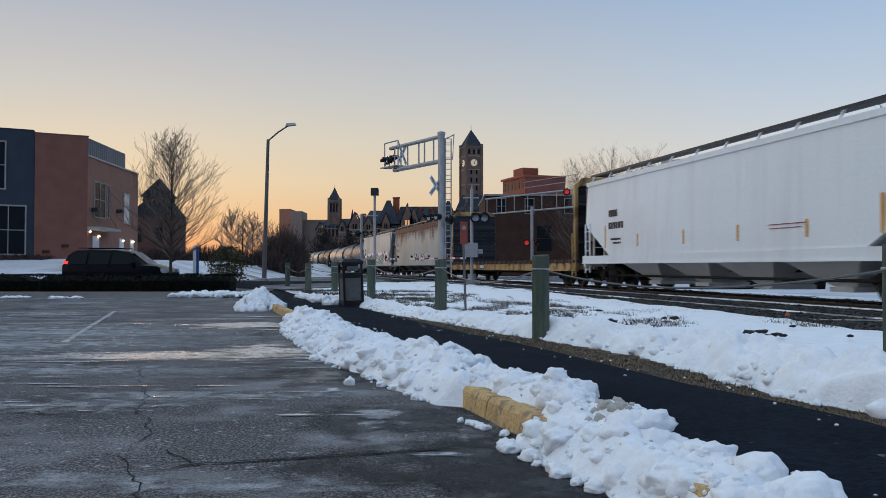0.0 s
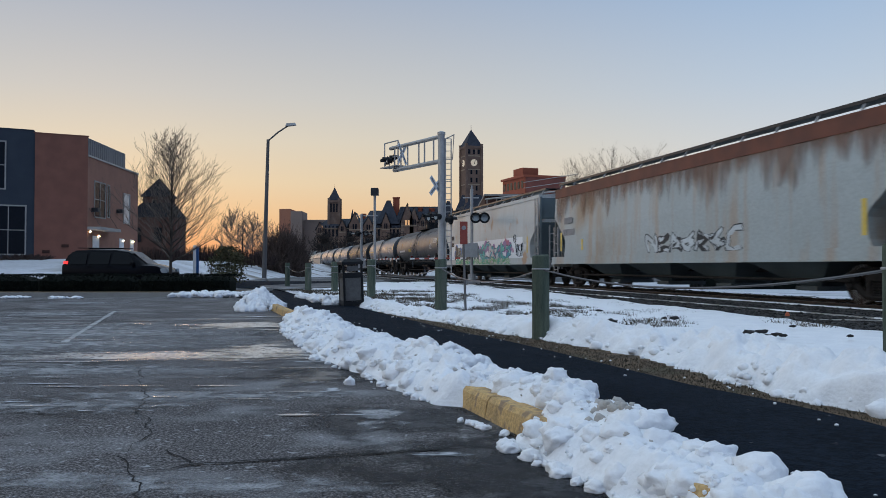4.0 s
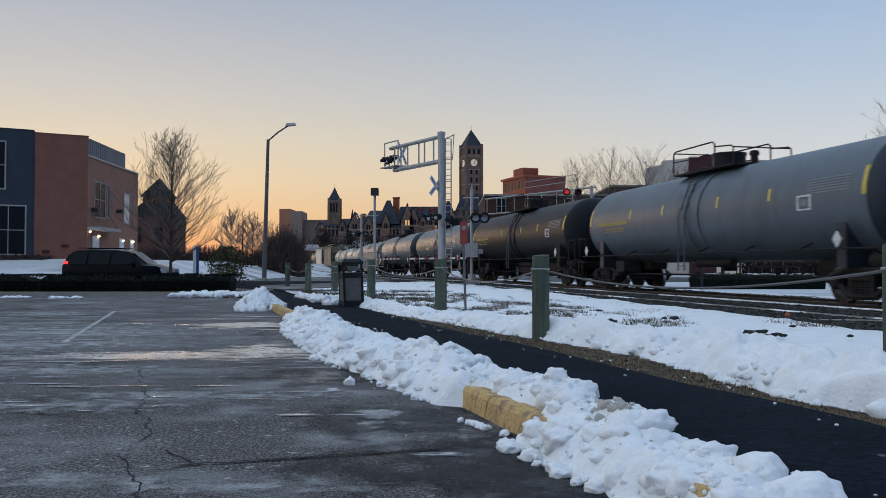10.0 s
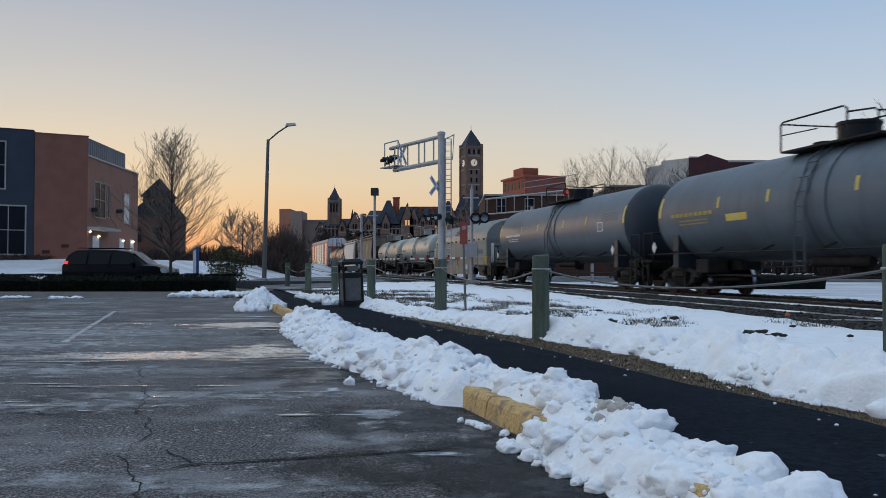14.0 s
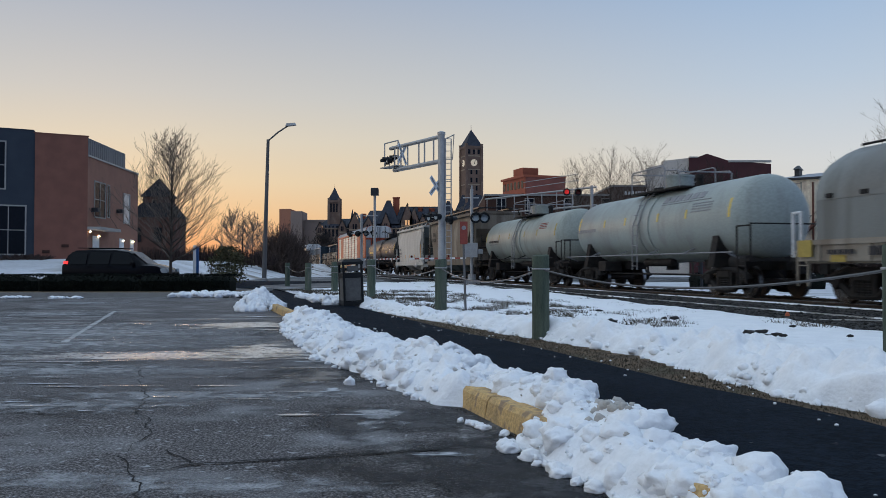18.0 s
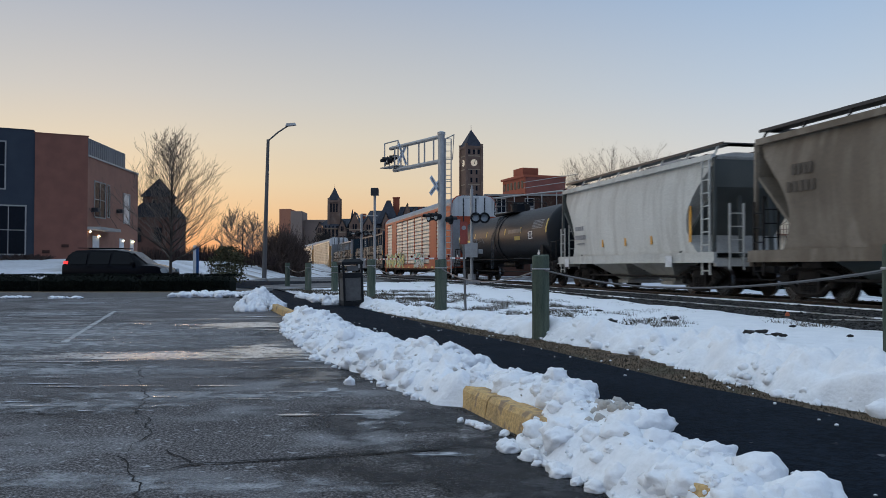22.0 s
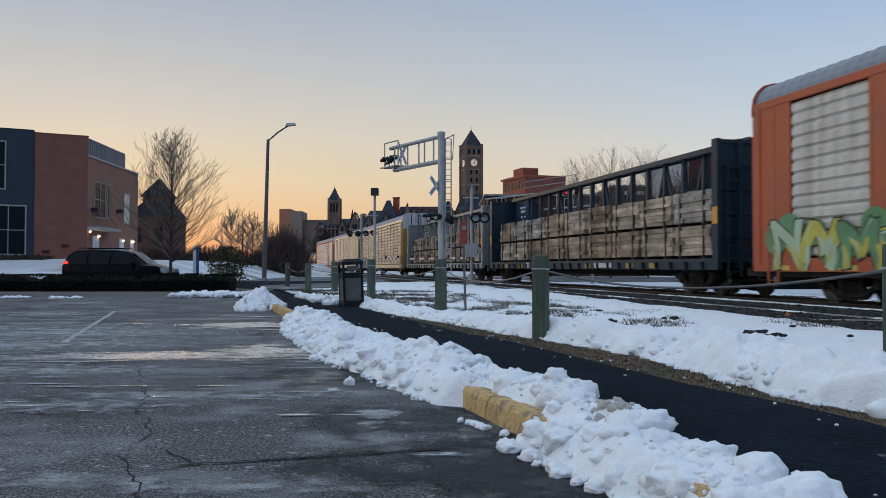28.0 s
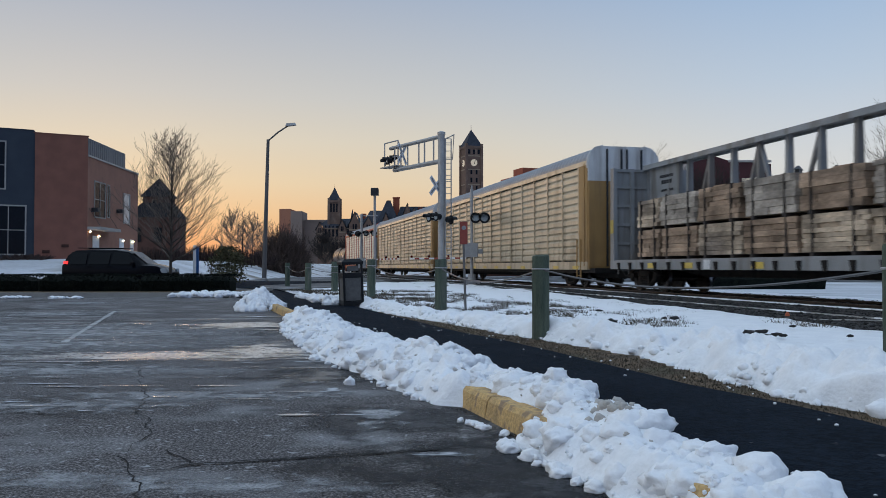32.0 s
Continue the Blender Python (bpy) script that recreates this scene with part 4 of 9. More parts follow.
# ---- centre-beam flat cars with lumber ----
def centre_beam(label, front, rear, m, bundles, seed, zt=4.65):
    rng = random.Random(seed)
    car, h = start_car(label, "flat car", front, rear, "centre_beam_flat_car")
    zd = 1.12
    pieces("deck", Geo().box(-1.45, 1.45, -h, h, zd - 0.12, zd).box(-1.5, -1.38, -h, h, zd - 0.34, zd - 0.02).box(1.38, 1.5, -h, h, zd - 0.34, zd - 0.02), M[m], car)
    part("centre_sill", Geo().prism([(-h, 0.75), (-h + 3, 0.75), (-h + 5, 0.55), (h - 5, 0.55), (h - 3, 0.75), (h, 0.75), (h, 1.0), (-h, 1.0)], -0.4, 0.4), M["truck_iron"], car)
    g = Geo()
    n = int(2 * h / 0.95)
    for i in range(n):
        y = -h + 0.8 + (2 * h - 1.6) * i / (n - 1)
        g.loft([[(-1.58, y - 0.07, zd - 0.1), (-1.40, y - 0.07, zd - 0.1), (-1.40, y + 0.07, zd - 0.1), (-1.58, y + 0.07, zd - 0.1)],
                [(-1.54, y - 0.05, zd - 0.36), (-1.40, y - 0.05, zd - 0.36), (-1.40, y + 0.05, zd - 0.36), (-1.54, y + 0.05, zd - 0.36)]])
    pieces("strap_winch", g, M["truck_iron"], car)
    for k in (-1, 1):
        y0, y1 = sorted((k * h, k * (h - 0.3)))
        g = Geo()
        g.box(-1.42, 1.42, y0 + 0.1, y1 - 0.1, zd, zt - 0.12)
        part("bulkhead", g, M[m], car)
        g = Geo()
        for x in (-1.42, -0.72, 0.0, 0.72, 1.42):
            g.box(x - 0.07, x + 0.07, y0, y1, zd - 0.3, zt - 0.10)
        for z in (1.75, 2.45, 3.15, 3.85, zt - 0.17):
            g.box(-1.45, 1.45, y0 + 0.04, y1 - 0.04, z - 0.05, z + 0.05)
        pieces("bulkhead_rib", g, M[m], car)
        ladder(car, -0.95, k * (h + 0.03), 0.6, zt - 0.8, 0.42, m, "x")
        part("corner_mark", Geo().box(-1.50, -1.46, min(k * h, k * (h - 0.28)), max(k * h, k * (h - 0.28)), zd + 1.0, zd + 1.5), M["yellow_dull"] if k > 0 else M["orange_mark"], car)
    # truss of the centre beam
    part("top_chord", Geo().box(-0.26, 0.26, -h + 0.25, h - 0.25, zt - 0.08, zt).box(-0.28, -0.24, -h + 0.25, h - 0.25, zt - 0.15, zt + 0.02).box(0.24, 0.28, -h + 0.25, h - 0.25, zt - 0.15, zt + 0.02), M[m], car)
    bays = 17
    for i in range(bays + 1):
        y = -h + 0.5 + (2 * h - 1.0) * i / bays
        part("beam_post", Geo().loft([[(-0.15, y - 0.07, zd), (0.15, y - 0.07, zd), (0.15, y + 0.07, zd), (-0.15, y + 0.07, zd)],
                                      [(-0.08, y - 0.07, zt - 0.1), (0.08, y - 0.07, zt - 0.1), (0.08, y + 0.07, zt - 0.1), (-0.08, y + 0.07, zt - 0.1)]]), M[m], car)
        if i < bays and i % 4 != 1:
            y2 = -h + 0.5 + (2 * h - 1.0) * (i + 1) / bays
            a, b = (zd, zt - 0.1) if i % 2 else (zt - 0.1, zd)
            part("beam_brace", Geo().bar((0, y, a), (0, y2, b), 0.10, 0.10), M[m], car)
    # solid webs at both ends of the beam
    for k in (1, -1):
        part("beam_web", Geo().box(-0.08, 0.08, min(k * (h - 0.4), k * (h - 2.6)), max(k * (h - 0.4), k * (h - 2.6)), 2.9, zt - 0.1), M["beam_blue" if m == "beam_navy" else m], car)
        side_bars(car, "lettering", "mark_white" if m == "beam_navy" else "mark_black", -0.09, k * (h - 1.5) - 0.7, 3.75, [(0, 0.35, 1.0, 0.10, 6), (0.1, 0.12, 0.8, 0.14, 4), (0, -0.15, 0.9, 0.08, 5), (0.3, -0.45, 0.3, 0.2, 1)])
    side_bars(car, "lettering", "mark_white", -1.515, -4.6, zd - 0.28, [(0, 0, 1.6, 0.18, 8)])
    for yy in (-8.2, -6.4, -2.6, 2.4, 6.0, 8.4):
        part("reflector_tape", Geo().box(-1.512, -1.498, yy, yy + 0.55, zd - 0.30, zd - 0.12), M["yellow_dull" if m == "beam_navy" else "yellow_mark"], car)
    part("data_plate", Geo().box(-1.515, -1.498, 5.0, 5.35, zd - 0.32, zd - 0.04), M["mark_white"], car)
    # lumber bundles, two layers, each a stack of boards held by straps
    y = -h + 0.5
    for w in bundles:
        if w < 0:
            y += -w
            continue
        for lay in range(2):
            for sx in (-1, 1):
                z = zd + 0.10 + lay * 1.02
                b0, b1 = y + rng.uniform(0.04, 0.16), y + w - rng.uniform(0.04, 0.16)
                hgt = 0.91 + (0.10 if lay else 0.02) * rng.random()
                g = Geo()
                rows = rng.choice((5, 6, 6, 7, 8))
                for r in range(rows):
                    za, zb = z + hgt * r / rows, z + hgt * (r + 1) / rows - 0.004
                    cuts = sorted([0.0, 1.0] + [rng.random() for q in range(rng.choice((0, 1, 1, 2)))])
                    for ca, cb in zip(cuts, cuts[1:]):
                        j = rng.uniform(-0.06, 0.015)
                        x0, x1 = sorted((sx * 0.26, sx * (1.38 + j)))
                        ya, yb = b0 + (b1 - b0) * ca, b0 + (b1 - b0) * cb - 0.008
                        g.box(x0, x1, ya + (rng.uniform(-0.07, 0.05) if ca == 0 else 0), yb + (rng.uniform(-0.05, 0.07) if cb == 1 else 0), za, zb - rng.uniform(0, 0.006))
                if lay and rng.random() < 0.6:
                    ya = rng.uniform(b0, b1 - 0.8)
                    x0, x1 = sorted((sx * 0.3, sx * 1.2))
                    g.box(x0, x1, ya, ya + rng.uniform(0.5, 0.8), z + hgt, z + hgt + 0.05)
                kind_m = M[rng.choice(("lumber", "lumber", "lumber_brown", "lumber_brown", "lumber_grey"))]
                if sx < 0:
                    pieces("board", g, kind_m, car)
                else:
                    part("lumber_bundle", g, kind_m, car, "strapped bundle of weathered sawn lumber")
                for q in (0.18, 0.82):
                    yy = b0 + (b1 - b0) * q
                    x0, x1 = sorted((sx * 0.24, sx * 1.405))
                    part("strap", Geo().box(x0, x1, yy - 0.015, yy + 0.015, z - 0.02, z + hgt + 0.012), M["lumber_end"], car)
                    part("bearer", Geo().box(x0, x1, yy - 0.06, yy + 0.06, z - 0.10, z), M["lumber_end"], car)
        y += w
    trucks(car, -h + 1.9, h - 1.9)
    couplers(car, -h, h)
    return car, h


# ---- bulkhead flat car ----
def bulkhead_flat(label, front, rear):
    car, h = start_car(label, "flat car", front, rear, "bulkhead_flat_car")
    zd = 1.15
    part("deck", Geo().box(-1.56, 1.56, -h, h, zd - 0.115, zd + 0.02), M["tie_wood"], car, "dark worn timber deck")
    g = Geo()
    for sx in (-1, 1):
        g.box(sx * 1.48 - 0.05, sx * 1.48 + 0.05, -h, h, zd - 0.44, zd - 0.12)
        g.box(sx * 1.5 - 0.07, sx * 1.5 + 0.07, -h, h, zd - 0.46, zd - 0.42)
    part("side_sill", g, M["flat_yellow"], car, "rust-streaked yellow side sill")
    g = Geo()
    for i in range(26):
        y = -h + 0.6 + (2 * h - 1.2) * i / 25
        g.box(-1.62, -1.5, y - 0.09, y + 0.07, zd - 0.14, zd + 0.04)
    pieces("stake_pocket", g, M["rust_red"], car)
    part("centre_sill", Geo().box(-0.5, 0.5, -h + 0.2, h - 0.2, 0.55, 1.0), M["truck_iron"], car)
    zt = 4.62
    for k in (-1, 1):
        yo, yi = k * (h - 0.22), k * (h - 0.42)                     # outer and inner planes
        a, b = sorted((yo, yi))
        outline = [(-1.50, zd - 0.4), (1.50, zd - 0.4), (1.50, zt - 0.30), (1.12, zt), (-1.12, zt), (-1.50, zt - 0.30)]
        inner = [(-1.36, zd), (1.36, zd), (1.36, zt - 0.42), (1.0, zt - 0.26), (-1.0, zt - 0.26), (-1.36, zt - 0.42)]
        g = Geo()
        n = len(outline)
        v = [(x, y, z) for y in (a, b) for x, z in outline] + [(x, y, z) for y in (a, b) for x, z in inner]
        f = []
        for i in range(n):
            j = (i + 1) % n
            f += [(i, j, n + j, n + i), (2 * n + i, 3 * n + i, 3 * n + j, 2 * n + j), (i, 2 * n + i, 2 * n + j, j), (n + i, n + j, 3 * n + j, 3 * n + i)]
        g.add(v, f)
        part("bulkhead_frame", g, M["flat_yellow"], car)
        z = zd + 0.01
        w = 0
        while z < zt - 0.52:
            y0, y1 = sorted((k * (h - 0.43), k * (h - 0.49 - 0.008 * (w % 3))))
            part("bulkhead_board", Geo().box(-1.47, 1.47, y0, y1, z, z + 0.222), M["board_black"], car)
            z += 0.228
            w += 1
        part("bulkhead_board", Geo().box(-1.46, 1.46, *sorted((k * (h - 0.43), k * (h - 0.49))), z, zt - 0.31), M["board_black"], car)
        for x in (-0.72, 0.0, 0.72):
            part("bulkhead_stud", Geo().box(x - 0.06, x + 0.06, min(k * (h - 0.05), k * (h - 0.40)), max(k * (h - 0.05), k * (h - 0.40)), zd, zt - 0.27), M["flat_yellow"], car)
        for z in (1.9, 2.7, 3.5):
            part("bulkhead_rail", Geo().box(-1.36, 1.36, min(k * (h - 0.1), k * (h - 0.36)), max(k * (h - 0.1), k * (h - 0.36)), z - 0.04, z + 0.04), M["tie_wood"], car)
        ladder(car, -1.56, k * (h - 0.2), 0.5, 2.3, 0.38, "flat_yellow")
    part("number_board", Geo().box(-1.545, -1.535, -0.2 + 3.0, 3.9, zd - 0.40, zd - 0.14), M["mark_black"], car)
    side_bars(car, "lettering", "mark_white", -1.55, 2.88, zd - 0.36, [(0, 0, 0.9, 0.18, 9)])
    pieces("painted_patch", Geo().box(-1.54, -1.532, 4.6, 5.4, zd - 0.38, zd - 0.1).box(-1.54, -1.532, -6.2, -5.5, zd - 0.38, zd - 0.1), M["orange_mark"], car)
    trucks(car, -h + 2.1, h - 2.1)
    couplers(car, -h, h)
    return car


# ---- coil car ----
def coil_car(label, front, rear):
    car, h = start_car(label, "coil car", front, rear, "coil_car")
    W = 1.5
    g = Geo()
    for sx in (-1, 1):
        g.prism([(-h, 1.0), (-h + 3.0, 1.0), (-h + 4.4, 0.40), (h - 4.4, 0.40), (h - 3.0, 1.0), (h, 1.0), (h, 1.42), (-h, 1.42)], sx * W - 0.06, sx * W + 0.06)
        g.box(sx * W - 0.12, sx * W + 0.12, -h, h, 1.38, 1.50)
    for i in range(9):
        y = -h + 0.8 + (2 * h - 1.6) * i / 8
        g.box(-W - 0.11, -W - 0.05, y - 0.05, y + 0.05, 1.0, 1.45)
    part("side_sill", g, M["coil_body"], car, "rust-stained pale fish-belly side sill")
    part("trough", Geo().box(-W + 0.05, W - 0.05, -h + 0.1, h - 0.1, 0.95, 1.48), M["coil_body"], car)
    a, b = -h + 0.6, h - 0.6
    part("lower_hood", Geo().box(-W - 0.02, W + 0.02, a, b, 1.5, 2.47), M["coil_band"], car, "darker lower band of the hood")
    prof = [(-W - 0.03, 2.42)] + [(-(W + 0.03) * math.cos(math.radians(t)) ** 0.8, 2.42 + 1.30 * math.sin(math.radians(t))) for t in (8, 20, 32, 45, 58, 72, 84)]
    prof = prof + [(0, 3.73)] + [(-x, z) for x, z in reversed(prof)]
    rings = [[(x * k, y, 2.5 + (z - 2.5) * k2) for x, z in prof] for y, k, k2 in ((a, 1, 0.90), (a + 0.35, 1, 1), (b - 0.35, 1, 1), (b, 1, 0.90))]
    part("hood", Geo().loft(rings), M["coil_hood"], car, "curved pale grey coil hood", True)
    g = Geo()
    n = 12
    for i in range(n):
        y = a + 0.5 + (b - a - 1.0) * i / (n - 1)
        g.box(-W - 0.07, -W + 0.02, y - 0.10, y + 0.10, 2.46, 2.56)
    pieces("hood_clamp", g, M["truck_iron"], car)
    g = Geo()
    for y in (-3.1, 4.4):
        part("lifting_bracket", Geo().pipe([(-1.02, y, 3.30), (-0.80, y, 3.98)], 0.05).pipe([(-1.02, y, 3.30), (-0.74, y + 0.35, 3.90)], 0.035).rod((-0.80, y - 2.1, 3.99), (-0.80, y + 0.3, 4.0), 0.035).pipe([(-0.62, y - 0.75, 3.55), (-0.80, y - 0.6, 3.98)], 0.03), M["truck_iron"], car)
    for x in (-0.35, 0.15):
        part("lifting_bracket", Geo().pipe([(x, -0.35, 3.5), (x, -0.35, 3.94), (x, -0.24, 4.08), (x, 0.02, 4.13), (x, 0.28, 4.08), (x, 0.4, 3.94), (x, 0.4, 3.5)], 0.065), M["truck_iron"], car, smooth=True)
    part("hood_rail", Geo().rod((-0.72, -h + 1.2, 3.70), (-0.72, h - 1.2, 3.70), 0.03, 6), M["truck_iron"], car)
    def on_hood(t):
        a = math.radians(t)
        return -(W + 0.03) * math.cos(a) ** 0.8 - 0.012, 2.42 + 1.30 * math.sin(a) + 0.008
    # dark emblem: slanted stripes that run into a solid slanted block
    for i in range(5):
        (xa, za), (xb, zb) = on_hood(24 + i * 4.6), on_hood(27 + i * 4.6)
        y1 = 1.35 - 0.09 * i - (0.12 if i % 2 else 0.0)
        part("painted_stripe", Geo().add([(xa, -0.25 - 0.09 * i, za), (xa, y1, za), (xb, y1 - 0.05, zb), (xb, -0.30 - 0.09 * i, zb)], [(0, 1, 2, 3)]), M["mark_black"], car)
    for k0 in (-0.18, -0.66):
        for j, (u0, u1) in enumerate(((0.0, 0.17), (0.24, 0.40))):
            rows = [on_hood(24 + 21.4 * q / 4) for q in range(5)]
            g = Geo()
            v = [(px_ - 0.002, k0 - u - 0.24 * q / 4, pz) for q, (px_, pz) in enumerate(rows) for u in (u0, u1)]
            g.add(v, [(2 * q, 2 * q + 1, 2 * q + 3, 2 * q + 2) for q in range(4)])
            part("emblem_block", g, M["mark_black"], car)
    side_bars(car, "lettering", "mark_black", -W - 0.13, h - 4.6, 1.12, [(0, 0, 2.2, 0.2, 8), (2.6, 0.04, 0.9, 0.1, 5)])
    g = Geo()
    for y in (-3.85, -0.45, 3.2, 5.6):
        g.box(-W - 0.075, -W - 0.055, y, y + 0.5, 0.78 if abs(y) < 4 else 0.98, 0.96 if abs(y) < 4 else 1.14)
    pieces("reflector_tape", g, M["yellow_dull"], car)
    part("data_plate", Geo().box(-W - 0.085, -W - 0.07, -2.55, -2.1, 0.72, 1.02), M["mark_white"], car)
    pieces("corner_mark", Geo().box(-W - 0.15, -W - 0.12, -h + 0.1, -h + 0.6, 1.1, 1.5).box(-W - 0.15, -W - 0.12, h - 0.6, h - 0.1, 1.1, 1.5), M["yellow_dull"], car)
    for k in (-1, 1):
        part("end_platform", Geo().box(-1.45, 1.45, min(k * h, k * (h + 0.45)), max(k * h, k * (h + 0.45)), 1.0, 1.1), M["truck_iron"], car)
        g = Geo()
        g.pipe([(-1.4, k * (h + 0.4), 1.1), (-1.4, k * (h + 0.4), 2.2), (-1.4, k * (h + 0.1), 2.2), (-1.4, k * (h + 0.1), 1.1)], 0.035)
        part("end_railing", g, M["mark_white"], car)
        ladder(car, -1.5, k * (h - 0.1), 0.4, 1.4, 0.4, "coil_body")
    trucks(car, -h + 1.6, h - 1.6)
    couplers(car, -h - 0.3, h + 0.3)
    return car


def graffiti(car, x, y0, y1, z0, z1, cols, seed, steps=8, cloud=None, line=8, edge=7):
    """Sprayed letters of tapered, interlocking strokes with an outline, over a cloud of soft round blots: a thin skin on the side."""
    rng = random.Random(seed)
    w = (y1 - y0) / steps
    H = z1 - z0
    if cloud is not None:
        g = Geo().use(M["spray_%d" % cloud])
        n = 16
        for i in range(steps * 2):
            cy, cz = y0 + (y1 - y0) * (i + 0.5) / (steps * 2) + rng.uniform(-0.2, 0.2) * w, z0 + H * rng.uniform(0.35, 0.85)
            r = H * rng.uniform(0.24, 0.38)
            xx = x - 0.0010 - 0.00004 * i
            g.add([(xx, cy + r * 1.15 * math.cos(2 * math.pi * k / n), max(z0 - 0.02, cz + r * math.sin(2 * math.pi * k / n))) for k in range(n)], [tuple(range(n))])
        part("graffiti_cloud", g, None, car)

    def blade(g, a, b, wa, wb, xx, grow=0.0):
        """A stroke from a to b that tapers from wa to wb, with a slanted tip."""
        ln = math.hypot(b[0] - a[0], b[1] - a[1]) or 1e-3
        ty, tz = (b[0] - a[0]) / ln, (b[1] - a[1]) / ln
        ny, nz = -tz, ty
        wa, wb = wa / 2 + grow, wb / 2 + grow
        m = ((a[0] + b[0]) / 2 + ny * 0.12 * ln, (a[1] + b[1]) / 2 + nz * 0.12 * ln)
        wm = (wa + wb) / 2
        e0, e1 = 0.2 * wa + grow, 0.8 * wb + grow
        v = [(a[0] + ny * wa - ty * e0, a[1] + nz * wa - tz * e0), (m[0] + ny * wm, m[1] + nz * wm), (b[0] + ny * wb, b[1] + nz * wb), (b[0] + ty * e1, b[1] + tz * e1),
             (b[0] - ny * wb, b[1] - nz * wb), (m[0] - ny * wm, m[1] - nz * wm), (a[0] - ny * wa - ty * e0, a[1] - nz * wa - tz * e0)]
        g.add([(xx, p, max(q, z0 - 0.03)) for p, q in v], [(0, 1, 5, 6), (1, 2, 4, 5), (2, 3, 4)])

    shapes = [[(-0.6, 0), (-0.35, 1), (0.1, 0.35), (0.6, 1), (0.5, 0)], [(0.6, 1.0), (-0.5, 0.8), (0.45, 0.42), (-0.6, 0.0)],
              [(-0.55, 0), (-0.3, 1.0), (0.5, 0.7), (-0.3, 0.45), (0.7, -0.05)], [(0.6, 0.95), (-0.5, 0.6), (0.0, 0.0), (0.6, 0.45), (0.0, 0.42)],
              [(-0.5, 0.0), (-0.5, 1.0), (0.45, 0.0), (0.6, 1.0)], [(0.7, 1.0), (-0.4, 0.85), (-0.5, 0.05), (0.65, 0.0)]]
    for i in range(steps):
        c = y0 + w * (i + 0.5)
        lean = rng.uniform(-0.35, 0.2)
        tall = rng.uniform(0.86, 1.0)
        pts = [(c - (u + lean * (v - 0.5) + rng.uniform(-0.1, 0.1)) * w * 0.74, z0 + H * min(max(v * tall + rng.uniform(-0.07, 0.07), 0.02), 1.0)) for u, v in shapes[rng.randrange(6)]]
        th = min(w, H) * rng.uniform(0.24, 0.34)
        segs = []
        for a, b in zip(pts, pts[1:]):
            k = rng.uniform(0.45, 1.0)
            segs.append((a, b, th, th * k) if rng.random() < 0.5 else (b, a, th, th * k))
        d = 0.0030 + 0.0012 * (i % 3)
        g = Geo().use(M["spray_%d" % line])
        for q in segs:
            blade(g, *q, x - d, 0.035)
        g.use(M["spray_%d" % cols[i % len(cols)]])
        for k, q in enumerate(segs):
            blade(g, *q, x - d - 0.0006 - 0.00005 * k)
        g.use(M["spray_%d" % cols[(i + 1) % len(cols)]])
        for k, (a, b, wa, wb) in enumerate(segs):
            m = ((a[0] + b[0]) / 2, (a[1] + b[1]) / 2)
            lo = a if a[1] < b[1] else b
            blade(g, lo, m, wa * 0.8, wb * 0.35, x - d - 0.0012 - 0.00005 * k)
        g.use(M["spray_%d" % edge])
        for a, b, wa, wb in segs[:3]:
            blade(g, (a[0] + wa * 0.2, a[1] + wa * 0.15), ((a[0] + b[0]) / 2 + wa * 0.2, (a[1] + b[1]) / 2 + wa * 0.2), 0.035, 0.012, x - d - 0.002)
        part("graffiti_letter", g, None, car)


def rust_wash(car, x, y0, y1, z, short, long, seed):
    """Rust run down a flat side sheet in tongues of uneven length, densest at the top."""
    n, m = int((y1 - y0) / 0.14), 7
    v, rim = [], []
    for i in range(n + 1):
        y = y0 + (y1 - y0) * i / n
        q = 0.5 + 0.75 * noise.noise(Vector((y * 0.55, seed, 1))) + 0.45 * noise.noise(Vector((y * 2.3, seed, 4)))
        ln = short + (long - short) * min(max(q, 0.0), 1.0)
        for k in range(m):
            zz = z - ln * k / (m - 1)
            v.append((x + 0.56 * max(0.0, (zz - 1.18) / 3.04 - 0.82), y, zz))
            rim.append(1.0 - k / (m - 1))
    f = [(i * m + k, i * m + k + 1, (i + 1) * m + k + 1, (i + 1) * m + k) for i in range(n) for k in range(m - 1)]
    me = bpy.data.meshes.new("rust_stain")
    me.from_pydata(v, [], f)
    me.attributes.new("rim", "FLOAT", "POINT").data.foreach_set("value", rim)
    me.materials.append(M["rust_wash"])
    part("rust_stain", me, None, car, "rust run down from the roof edge")


